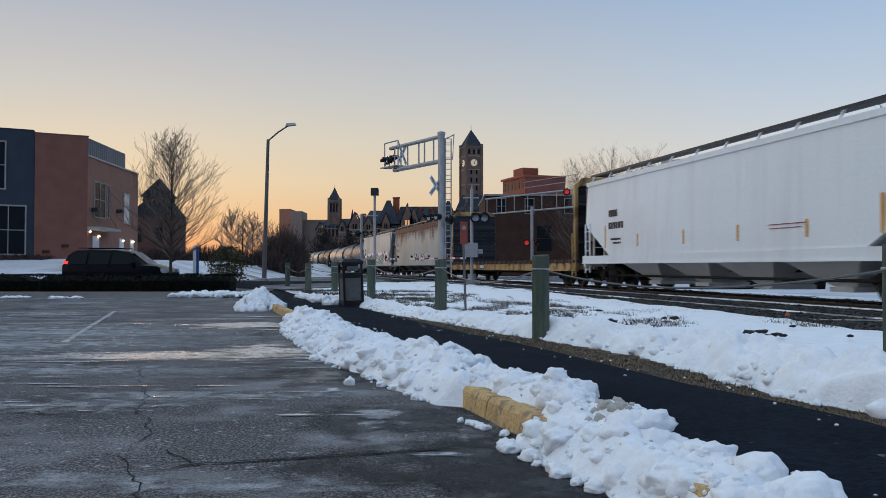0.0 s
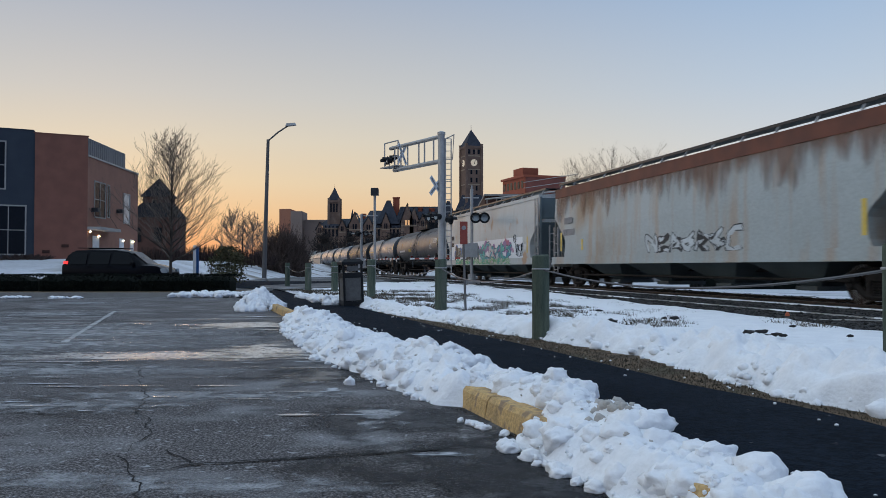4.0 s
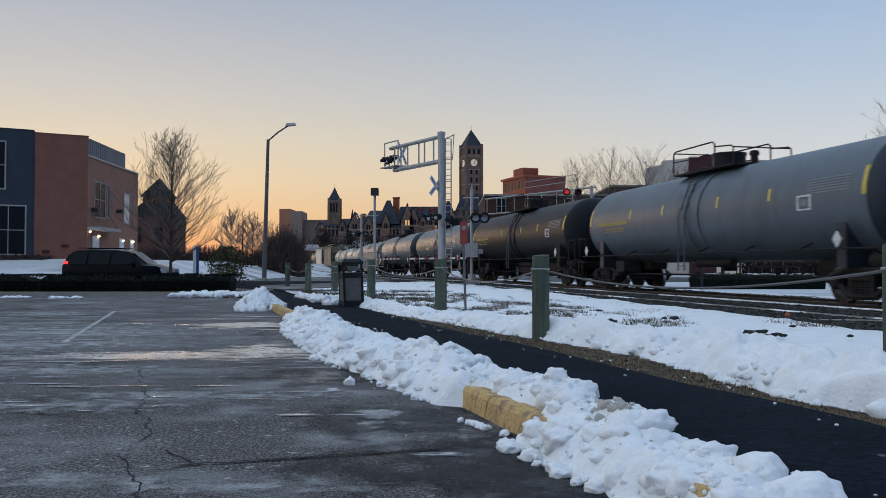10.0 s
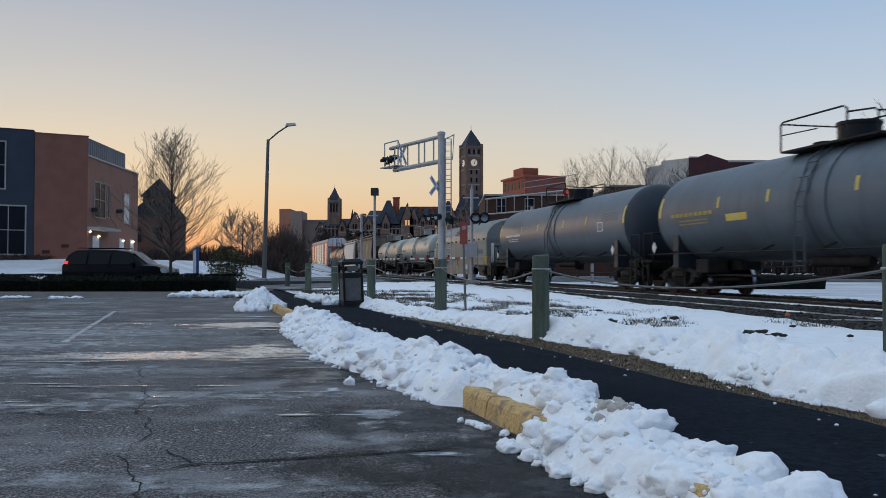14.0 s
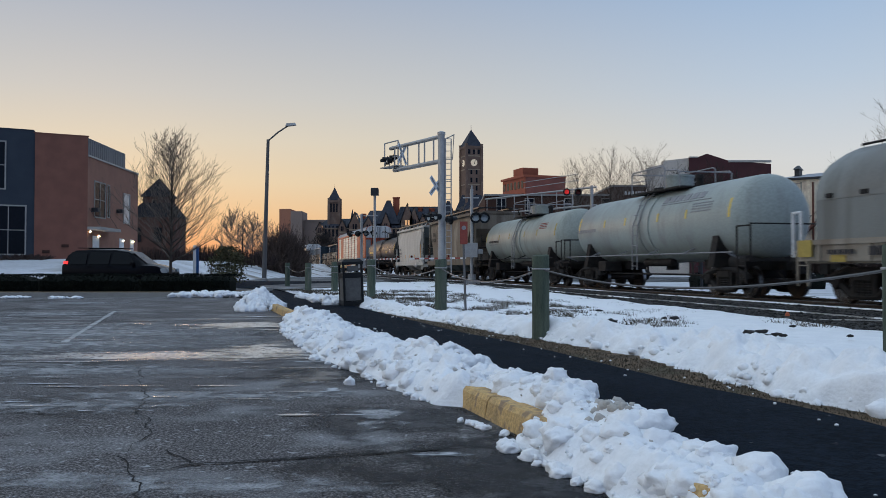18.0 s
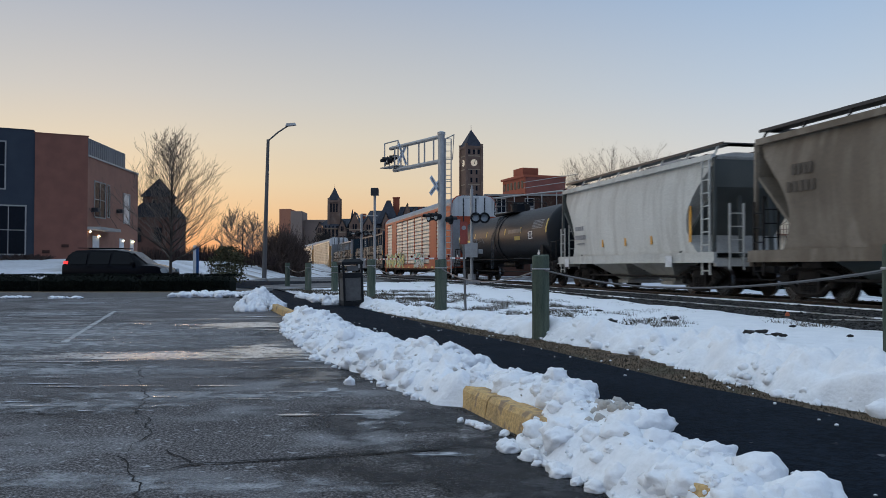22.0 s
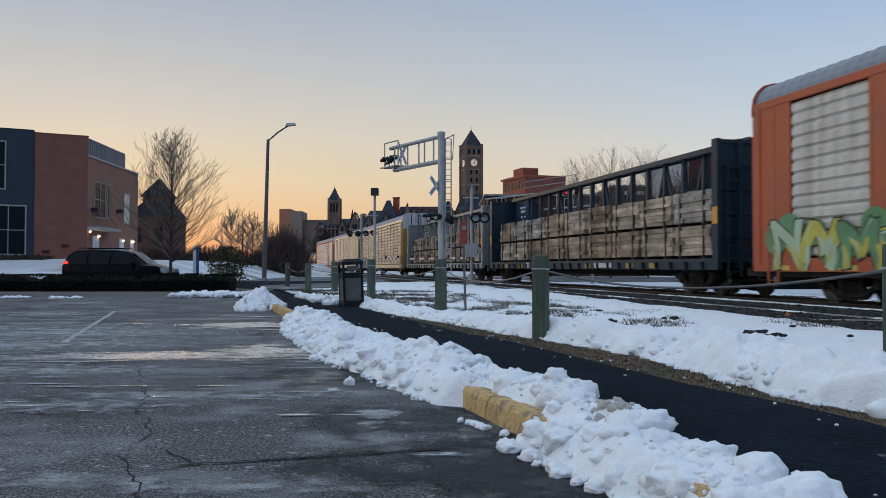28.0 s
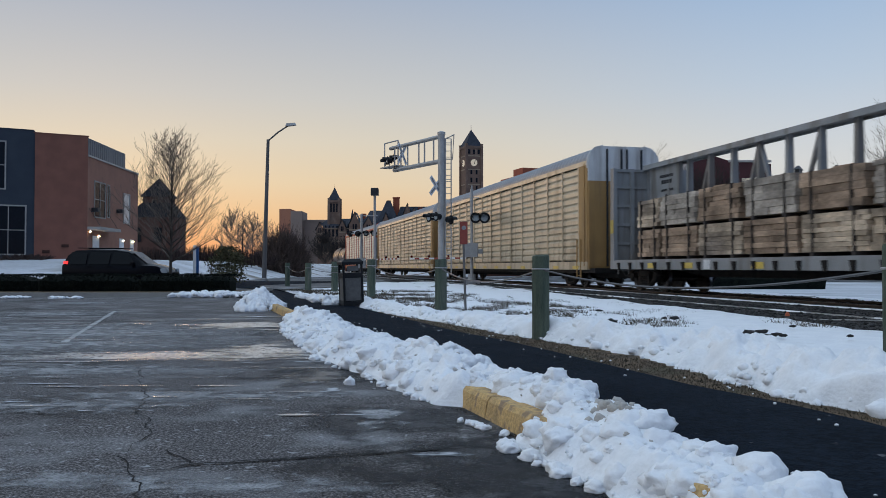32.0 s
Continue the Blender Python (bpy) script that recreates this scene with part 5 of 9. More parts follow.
# ---- the train, from its leading car ----
def build_train():
    car, h, W, zb, zt = hopper("white covered hopper car with clean smooth sides", 12.7, 31.0, "hop_white", frame_m="hop_white", bays=4, point=True, height=4.17, lift=0.33)
    side_bars(car, "lettering", "mark_black", -W - 0.004, 5.35, 2.28, [(0.62, 0.46, 0.75, 0.24, 4), (0.1, 0, 1.3, 0.24, 6), (0.3, -0.42, 0.9, 0.07, 7), (0.3, -0.56, 0.7, 0.07, 5)])
    side_bars(car, "orange_stripe", "orange_mark", -W - 0.004, 0.0, 1.58, [(6.95, 0, 0.13, 0.85, 1), (4.25, 0, 0.12, 0.44, 1), (1.1, 0, 0.12, 0.44, 1), (-1.85, 0, 0.12, 0.44, 1), (-4.75, 0, 0.12, 0.44, 1), (-7.2, 0, 0.13, 0.85, 1)])
    side_bars(car, "red_stripe", "red_paint", -W - 0.004, -4.7, 1.83, [(0, 0.10, 1.9, 0.022, 1), (0.2, 0.0, 1.6, 0.022, 1)])
    bulkhead_flat("empty yellow bulkhead flat car with black end boards", 31.9, 54.34)
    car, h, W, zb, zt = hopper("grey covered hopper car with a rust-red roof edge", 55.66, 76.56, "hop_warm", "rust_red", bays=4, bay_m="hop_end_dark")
    rust_wash(car, -W - 0.004, -h + 0.9, h - 0.5, 3.9, 0.5, 1.5, 3.0)
    part("painted_band", Geo().box(-W + 0.02, -W + 0.12, -h + 0.3, h - 0.3, zt - 0.34, zt + 0.0), M["rust_red"], car, "rust-red band under the roof edge")
    side_bars(car, "lettering", "mark_grey", -W - 0.004, 7.75, 2.2, [(0.35, 0.5, 1.0, 0.27, 4), (0.1, 0, 1.35, 0.27, 6)])
    side_bars(car, "yellow_stripe", "yellow_mark", -W - 0.004, -h + 2.4, 1.55, [(-0.9, 0, 0.2, 0.8, 1), (h * 2 - 3.55, 0, 0.2, 0.8, 1), (h * 2 - 5.9, 0, 0.2, 0.45, 1)])
    graffiti(car, -W, -4.2, 1.4, 1.35, 1.95, [7, 7, 8], 5, 7, None, 12, 7)
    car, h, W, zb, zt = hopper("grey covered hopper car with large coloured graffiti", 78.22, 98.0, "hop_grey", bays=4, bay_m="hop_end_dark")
    part("painted_panel", Geo().box(-W - 0.003, -W + 0.03, -7.3, h - 1.9, 1.33, 2.38), M["hop_white"], car, "repainted pale lower panel")
    graffiti(car, -W - 0.004, 0.9, 6.8, 1.22, 2.15, [12, 13, 12, 12], 11, 7, 11, 12, 10)
    graffiti(car, -W - 0.052, -5.4, 6.4, 1.00, 1.30, [10, 2, 1, 2], 17, 15, None, 2, 10)
    graffiti(car, -W - 0.008, -5.5, 0.8, 1.24, 2.18, [0, 1, 0, 7], 12, 6, 6, 12, 7)
    g = Geo().use(M["spray_3"])
    for cy, cz, r in ((-4.9, 2.05, 0.26), (-5.3, 1.8, 0.2), (-4.5, 2.2, 0.2), (-5.75, 1.72, 0.13)):
        g.add([(-W - 0.0045, cy + r * math.cos(k / 9 * math.pi), cz + r * math.sin(k / 9 * math.pi)) for k in range(18)], [tuple(range(18))])
    part("graffiti_cloud", g, None, car)
    # a grey outlined scrawl: a round head over looping letters
    for pts in ([(-6.05 + 0.2 * math.cos(k * 0.65), 2.32 + 0.2 * math.sin(k * 0.65)) for k in range(11)], ((-6.1, 2.36), (-6.1, 2.28)), ((-5.98, 2.36), (-5.98, 2.28)),
                ((-6.2, 2.1), (-6.35, 1.5), (-6.6, 1.42), (-6.62, 2.0), (-6.45, 2.02), (-6.4, 1.6)), ((-6.95, 2.0), (-6.75, 1.95), (-6.72, 1.72), (-6.95, 1.66), (-7.0, 1.45), (-6.75, 1.4)), ((-7.1, 2.0), (-7.15, 1.7), (-7.3, 2.05), (-7.2, 1.4))):
        part("scrawl_line", Geo().pipe([(-W - 0.005, p, q) for p, q in pts], 0.022, 4), M["spray_12"], car, "dark sprayed outline")
    part("data_plate", Geo().box(-W - 0.008, -W, -7.85, -7.5, 1.72, 2.0), M["mark_white"], car)
    side_bars(car, "lettering", "mark_black", -W - 0.005, h - 3.3, 2.2, [(0.6, 0.45, 0.8, 0.26, 4), (0.5, 0, 1.0, 0.26, 5)])
    side_bars(car, "yellow_stripe", "yellow_mark", -W - 0.004, -h + 2.4, 1.55, [(-0.6, 0, 0.2, 0.8, 1)])
    tank_car("dark grey tank car streaked with black residue", 100.02, 118.23, "tank_dark", 3.04, 2.5, crown="tank_crown", end_m="tank_shade_navy", bars=(-0.62, -0.156, 0.195, 0.64),
             stripes="yellow_dull", marks=[(4.6, -12, 2.4, 7, 8, "mark_white"), (5.2, -19, 1.7, 2, 10, "mark_grey")] + [(-8.1, 7 + 3.4 * q, 1.15, 2, 7, "mark_white") for q in range(4)],
             patch=[(1.9, 2.8, -13, -4, "yellow_dull"), (1.2, 1.8, -9, 3, "tank_black")])
    for a, b, m, txt in ((119.7, 136.26, "tank_grey", "yellow_dull"), (137.92, 154.4, "tank_black", "yellow_dull"), (156.07, 172.45, "tank_grey", "yellow_dull"), (173.88, 190.72, "tank_grey", "mark_white")):
        pt = []
        if 155 < a < 160:
            pt.append((2.6, 3.6, -12, -4, "yellow_mark"))
        lab = {"tank_grey": "blue-grey tank car with yellow reflector stripes", "tank_black": "black tank car with yellow reflector stripes"}[m]
        tank_car(lab, a, b, m, 2.9, stripes="yellow_mark",
                 marks=[(4.3, -2, 2.5, 5, 9, txt), (4.6, -8, 1.7, 1.6, 9, txt), (4.6, -12, 1.7, 1.6, 9, txt)] + [(-7.1, 6 + 2.6 * i, 1.5, 1.3, 9, "mark_grey") for i in range(6)], patch=pt)
    coil_car("grey coil car with a curved steel hood", 191.97, 206.5)
    tank_car("short white tank car with a dark marking along the crown", 209.31, 221.9, "tank_white", 2.52, 2.30, stripes="yellow_mark", placard=False, ov=0.65, off=-0.5,
             marks=[(3.9, -2, 1.9, 7, 8, "mark_grey"), (-3.9, 34, 2.7, 14, 6, "mark_grey"), (-4.4, 30, 4.0, 1.5, 1, "mark_grey")] + [(-4.6, 12 + 4 * i, 1.2, 2, 7, "mark_grey") for i in range(4)])
    tank_car("short pale grey tank car with dull sides", 223.5, 236.23, "tank_pale", 2.50, 2.30, stripes="yellow_dull", placard=False, ov=0.65, off=-0.5,
             marks=[(3.2, -3, 1.9, 6, 10, "mark_black"), (3.5, -9, 1.5, 2, 8, "mark_grey")] + [(-4.4, 18 + 4 * i, 1.1, 2, 7, "red_paint") for i in range(4)])
    car, h, W, zb, zt = hopper("brown covered hopper car stained with pale dust", 237.0, 250.52, "hop_brown", end_m="hop_brown", bays=3, curved=True, frame_m="truck_iron", height=4.18, bay_m="hop_end_dark", lens=True)
    side_bars(car, "lettering", "mark_brown", -W - 0.02, h - 2.9, 2.7, [(0.3, 0.42, 0.8, 0.26, 4), (0.2, 0, 1.1, 0.26, 5)])
    car, h, W, zb, zt = hopper("short cream covered hopper car with rounded ends", 252.2, 264.7, "hop_cement", bays=2, curved=True, frame_m="hop_cement", end_m="hop_end_olive", height=4.11, lift=0.33, lens=True)
    side_bars(car, "lettering", "mark_grey", -W - 0.0, h - 2.9, 1.98, [(0.2, 0.36, 0.9, 0.17, 4), (0.0, 0, 1.1, 0.17, 6), (0.1, -0.2, 0.8, 0.05, 6)])
    for a in (h - 1.35, -h + 2.35):
        part("data_plate", Geo().box(-W - 0.11, -W - 0.095, a, a + 0.42, 0.86, 1.22), M["mark_white"], car)
    side_bars(car, "orange_stripe", "orange_mark", -W + 0.05, -4.85, 1.62, [(0, 0, 0.2, 1.1, 1), (2.55, 0, 0.18, 0.5, 1), (4.56, 0, 0.18, 0.46, 1), (6.55, 0, 0.18, 0.46, 1)])
    car, h = tank_car("glossy black tank car with a yellow inscription", 266.12, 283.95, "tank_black", 2.9, stripes="yellow_mark",
             marks=[(4.9, -4, 2.3, 7, 9, "yellow_mark"), (5.3, -10, 1.6, 2, 9, "yellow_dull"), (5.3, -14, 1.6, 2, 9, "yellow_dull")] + [(-7.7, 10 + 3 * i, 1.5, 1.6, 9, "mark_grey") for i in range(6)],
             patch=[(-4.6, -2.4, 6, 14, "tank_dark"), (-4.4, -3.5, -9, -1, "yellow_dull")])
    for pts in (((3.4, 4), (3.5, -3), (3.9, -5), (4.0, 3), (3.5, 1)), ((2.8, 2), (3.2, 3), (2.9, -4), (3.3, -6)), ((2.1, 6), (1.8, 3), (1.6, -2), (1.4, -9)), ((2.5, -2), (2.2, 3), (2.0, -4), (2.6, -5))):
        R = 1.45 + 0.014
        P3 = [(-R * math.cos(radians(a)), y + 0.9, 2.47 + R * math.sin(radians(a))) for y, a in pts]
        part("chalk_scrawl", Geo().pipe(P3, 0.016, 4), M["mark_grey"], car, "pale scrawled line")
    car, h, W = autorack("orange autorack with dented silver screens and graffiti", 285.1, 313.3, "rack_orange", "rack_panel", "rack_red",
                         sheets=[-0.96, 2.78, -2.32, 2.9, 3.1, 3.0, 2.7, 2.9, -2.34, 2.75, -0.6])
    graffiti(car, -W - 0.082, 3.4, 13.3, 0.80, 2.02, [4, 9, 4, 10], 21, 8, 9, 12, 7)
    graffiti(car, -W - 0.082, -5.2, -1.1, 0.82, 1.85, [7, 10, 7], 22, 4, 1, 12, 7)
    centre_beam("dark navy centre-beam flat car loaded with lumber", 315.25, 338.93, "beam_navy", [2.35, 2.35, 2.35, 2.35, -0.2, 2.4, 2.4, 2.4, 2.4, 2.4], 3, 4.70)
    centre_beam("grey centre-beam flat car loaded with lumber", 340.6, 364.6, "beam_grey", [2.35, 2.35, 2.35, -0.8, 2.4, 2.4, 2.4, 2.4, 2.4, 1.75], 4)
    for a, b, pm, sm in ((366.7, 394.3, "rack_yellow", "rack_tan_panel"), (395.9, 423.3, "rack_yellow", "rack_tan_panel"), (424.8, 451.3, "rack_red", "rack_panel")):
        autorack("tan autorack with perforated steel side screens" if sm == "rack_tan_panel" else "grey autorack with red end posts", a, b, pm, sm, pm, sheets=[1.75] * 14, plain=sm == "rack_tan_panel")
    tank_car("dark tank car at the tail of the train", 453.1, 467.7, "tank_black", 2.9)


# ---- ground ----
def smooth(a, b, x):
    t = min(max((x - a) / (b - a), 0.0), 1.0)
    return t * t * (3 - 2 * t)


def ground_z(x, y):
    """Level round the lot; a bank rises behind the street on the left, to the brick building."""
    return 1.55 * smooth(43, 52, y) * smooth(-15, -21, x) - 0.03


def kerb_x(y):
    return 0.48 - 0.3155 * (y - 5.03)


def along(table, y):
    """Straight runs between the (y, value) pairs of a table."""
    for (y0, v0), (y1, v1) in zip(table, table[1:]):
        if y <= y1:
            return v0 + (v1 - v0) * max(0.0, y - y0) / (y1 - y0)
    return table[-1][1]


PATH_R = [(-6.0, 3.9), (0.0, 3.3), (3.5, 2.95), (5.2, 2.68), (6.0, 2.42), (6.8, 2.06), (7.5, 1.86), (8.2, 1.65), (9.5, 1.28), (11.0, 0.80), (12.2, 0.30), (13.2, -0.03), (14.6, -0.42), (16.0, -0.89), (18.0, -1.5), (20.0, -2.1), (30.0, -5.6), (44.0, -10.2)]


def path_right(y):
    return along(PATH_R, y)


def sheet(name, mat, xs, ys, zf, label="", category="", kind="structure", smooth_it=True):
    v = [(x, y, zf(x, y)) for y in ys for x in xs]
    n = len(xs)
    f = [(j * n + i, j * n + i + 1, (j + 1) * n + i + 1, (j + 1) * n + i) for j in range(len(ys) - 1) for i in range(n - 1)]
    me = bpy.data.meshes.new(name)
    me.from_pydata(v, [], f)
    me.materials.append(mat)
    if smooth_it:
        me.shade_smooth()
    me.update()
    return tagged(new(name, me), label, category, kind=kind)


def strip(name, mat, rows, z, label="", thick=0.0):
    """A band between two edges: rows of (x_left, x_right, y)."""
    g = Geo()
    for (a0, b0, y0), (a1, b1, y1) in zip(rows, rows[1:]):
        g.add([(a0, y0, z), (b0, y0, z), (b1, y1, z), (a1, y1, z)], [(0, 1, 2, 3)])
    return tagged(part(name, g, mat), label, name, kind="structure")


def spaced(points):
    out = []
    for a, b, n in points:
        out += [a + (b - a) * i / n for i in range(n)]
    return out + [points[-1][1]]


def build_ground():
    xs = spaced([(-1500, -120, 6), (-120, -12, 36), (-12, 60, 12), (60, 1500, 6)])
    ys = spaced([(-900, -20, 6), (-20, 40, 12), (40, 60, 16), (60, 200, 14), (200, 2500, 6)])
    sheet("ground", M["ground"], xs, ys, ground_z, "snow-covered ground with bare brown patches", "ground")
    # parking lot
    rows = [(-70, kerb_x(y), y) for y in (-25, 0, 4, 8, 12, 16, 18)] + [(-70, -4.6, 20), (-70, -6.2, 28)]
    strip("parking_lot", M["asphalt"], rows, 0.0, "damp cracked grey asphalt of a parking lot")
    strip("street", M["road"], [(-140, -6.5, 35.2), (-140, -10.5, 43.0)], -0.005, "grey asphalt street behind the hedge")
    strip("road", M["road"], [(-60, 90, 56), (-60, 100, 80)], 0.0, "grey asphalt road over the crossing")
    rows = [(kerb_x(y) + 0.16, path_right(y), y) for y in (-12, -6, 0, 3.5, 5.2, 6, 6.8, 7.5, 8.2, 9.5, 11, 12.2, 13.2, 14.6, 16, 18, 20)]
    rows += [(-4.95, path_right(22), 22.0), (-6.7, path_right(28.5), 28.5), (-7.3, path_right(36), 36), (-14.0, path_right(43), 43), (-26, -5.0, 56.5)]
    strip("path", M["path_asphalt"], rows, 0.022, "fresh black asphalt footpath")
    strip("pavement", M["road"], [(-7.4, -7.0, 36), (-9.0, -4.9, 41), (-10.4, -5.0, 46), (-12.4, -5.8, 55.9)], 0.012, "slushy grey asphalt apron beside the crossing")
    # kerb of painted concrete lengths
    y = -9.0
    k = thing("kerb", pose(0, 0, 0), "worn yellow-painted concrete kerb", "kerb", kind="structure")
    while y < 18.5:
        y1 = y + 1.8
        g = Geo()
        a = [(-0.09, 0.0), (-0.07, 0.115), (-0.045, 0.145), (0.06, 0.15), (0.08, 0.0)]
        g.loft([[(kerb_x(t) + p, t, z) for p, z in a] for t in (y + 0.008, (y + y1) / 2, y1 - 0.008)])
        part("kerb_stone", g, M["kerb_yellow"], k)
        y = y1
    # dead grass beside the path
    rows = [(path_right(y) - 0.04 + 0.10 * noise.noise(Vector((y * 1.6, 0, 5))) + 0.06 * noise.noise(Vector((y * 6, 0, 5))), path_right(y) + 0.95, y) for y in [-6 + 0.08 * q for q in range(301)]]
    strip("verge", M["dead_grass"], rows, 0.012, "strip of flattened brown grass")


def ribbon(name, pts, w, mat, z, label, category, jag=0.03, seed=1, taper=True):
    """A thin wandering strip on the ground through pts."""
    v, f = [], []
    dense = []
    for (x0, y0), (x1, y1) in zip(pts, pts[1:]):
        n = max(2, int(math.hypot(x1 - x0, y1 - y0) / 0.06))
        dense += [(x0 + (x1 - x0) * i / n, y0 + (y1 - y0) * i / n) for i in range(n)]
    dense.append(pts[-1])
    for i, (x, y) in enumerate(dense):
        a, b = dense[max(i - 1, 0)], dense[min(i + 1, len(dense) - 1)]
        d = Vector((b[0] - a[0], b[1] - a[1], 0)).normalized()
        n = Vector((-d.y, d.x, 0))
        o = jag * (noise.noise(Vector((x * 4, y * 4, seed))) + 0.6 * noise.noise(Vector((x * 13, y * 13, seed))) + 0.25 * noise.noise(Vector((x * 37, y * 37, seed))))
        t = i / (len(dense) - 1)
        k = w * (0.5 + 0.9 * abs(noise.noise(Vector((x * 6, y * 6, seed + 5))))) * ((min(1, 8 * t, 8 * (1 - t)) + 0.15) if taper else 1)
        c = Vector((x, y, z)) + n * o
        v += [tuple(c + n * k), tuple(c - n * k)]
    f = [(2 * i, 2 * i + 1, 2 * i + 3, 2 * i + 2) for i in range(len(dense) - 1)]
    me = bpy.data.meshes.new(name)
    me.from_pydata(v, [], f)
    me.materials.append(mat)
    return tagged(new(name, me), label, category, kind="structure")


def patch(name, cx, cy, rx, ry, mat, z, label, category, seed, rough=0.45, n=64):
    """A flat patch with a ragged outline."""
    ring = []
    for i in range(n):
        a = 2 * math.pi * i / n
        k = 1 + rough * (noise.noise(Vector((math.cos(a) * 1.3, math.sin(a) * 1.3, seed))) + 0.6 * noise.noise(Vector((math.cos(a) * 4, math.sin(a) * 4, seed + 3))) + 0.3 * noise.noise(Vector((math.cos(a) * 11, math.sin(a) * 11, seed + 3))))
        ring.append((cx + rx * k * math.cos(a), cy + ry * k * math.sin(a), z))
    v, f, rim = [(cx, cy, z)], [], [1.0]
    levels = 6
    for k in range(1, levels + 1):
        q = k / levels
        v += [(cx + (x - cx) * q, cy + (y - cy) * q, z) for x, y, _ in ring]
        rim += [1.0 - q] * n
    f = [(0, 1 + i, 1 + (i + 1) % n) for i in range(n)]
    for k in range(levels - 1):
        a, b = 1 + k * n, 1 + (k + 1) * n
        f += [(a + i, b + i, b + (i + 1) % n, a + (i + 1) % n) for i in range(n)]
    me = bpy.data.meshes.new(name)
    me.from_pydata(v, [], f)
    me.attributes.new("rim", "FLOAT", "POINT").data.foreach_set("value", rim)
    me.materials.append(mat)
    return tagged(new(name, me), label, category, kind="structure")


def build_lot_details():
    cr = [[(-3.146, 8.636), (-2.728, 7.322), (-2.298, 6.355), (-2.068, 5.614), (-1.797, 5.028), (-1.741, 4.778), (-1.708, 4.413), (-1.728, 4.257)],
          [(-1.791, 4.413), (-1.586, 4.135), (-1.437, 3.828), (-1.3, 3.529), (-1.15, 3.158)], [(-1.514, 4.02), (-1.355, 4.042), (-1.257, 4.135), (-0.976, 4.22), (-0.668, 4.308), (-0.257, 4.413), (0.241, 4.581)],
          [(-1.257, 4.135), (-1.39, 4.308), (-1.498, 4.468)], [(-4.208, 8.058), (-3.371, 8.058), (-2.449, 8.149), (-1.776, 8.434), (-1.373, 8.848)], [(-2.99, 5.507), (-2.837, 5.658), (-2.428, 5.445)], [(-2.469, 11.352), (-3.033, 10.841), (-3.477, 10.373)]]
    for i, c in enumerate(cr):
        ribbon("crack", c, (0.005, 0.005, 0.013, 0.008, 0.012, 0.008, 0.008)[i], M["crack"], 0.0076, "dark crack in the asphalt", "crack", 0.06, i + 1.0)
    ribbon("tar_seam", [q for q in ((-1.25, 4.112), (-0.97, 4.195), (-0.664, 4.282), (-0.255, 4.386), (0.24, 4.552), (0.391, 4.67))], 0.008, M["crack"], 0.0072, "dark sealed seam in the asphalt", "seam", 0.01, 9)
    # puddles: pale colour stands partly for sky sheen; patch 5 uses the frost tone
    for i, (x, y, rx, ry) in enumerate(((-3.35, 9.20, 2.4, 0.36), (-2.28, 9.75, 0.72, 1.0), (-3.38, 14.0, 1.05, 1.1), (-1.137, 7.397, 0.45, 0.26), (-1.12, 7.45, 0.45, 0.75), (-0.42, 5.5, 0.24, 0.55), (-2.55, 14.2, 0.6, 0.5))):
        patch("puddle", x, y, rx, ry, M["puddle" if i not in (3, 4, 5) else ("frost_film" if i == 5 else "wet_sheen")], 0.005 + 0.0004 * i, "shallow puddle of meltwater, sky reflection partly painted in", "puddle", i + 2.0)
    for x, y, rx, ry in ((-10.031, 22.492, 1.0, 0.25), (-9.4, 19.6, 0.4, 0.06), (-7.6, 17.2, 0.45, 0.06), (-8.8, 16.6, 0.5, 0.05), (-7.1, 16.2, 0.3, 0.04), (-0.876, 6.587, 0.09, 0.09), (-1.092, 7.037, 0.10, 0.03), (-1.48, 8.585, 0.28, 0.025), (-2.997, 8.103, 0.38, 0.025), (-3.194, 6.037, 0.08, 0.02), (-1.99, 5.889, 0.05, 0.012), (-2.021, 8.484, 0.12, 0.02), (-2.78, 5.937, 0.04, 0.012), (-2.891, 5.913, 0.03, 0.01), (-2.476, 5.658, 0.04, 0.01), (-1.646, 6.355, 0.05, 0.015), (-0.549, 5.507, 0.14, 0.02), (-0.012, 4.334, 0.16, 0.03), (-3.494, 6.969, 0.2, 0.03), (-2.988, 6.805, 0.22, 0.03)):
        patch("slush_patch", x, y, rx * 1.7, ry * 1.8, M["slush"], 0.0085, "thin smear of frozen slush", "slush", x * 7.1, 0.7, 40)
    for i, (x, y, rx, ry) in enumerate(((0.25, 3.6, 1.0, 1.0), (0.0, 4.413, 1.0, 0.75), (0.325, 4.042, 0.9, 0.8), (-0.314, 5.404, 1.15, 0.85), (0.232, 4.413, 0.75, 0.7), (-0.876, 7.713, 1.3, 0.9), (0.467, 3.828, 0.6, 0.5), (-1.64, 12.87, 1.5, 1.6))):
        patch("damp_patch", x, y, rx, ry, M["damp"], 0.0012 + 0.0003 * i, "dark damp asphalt beside the melting snow", "asphalt", i + 30.0, 0.3)
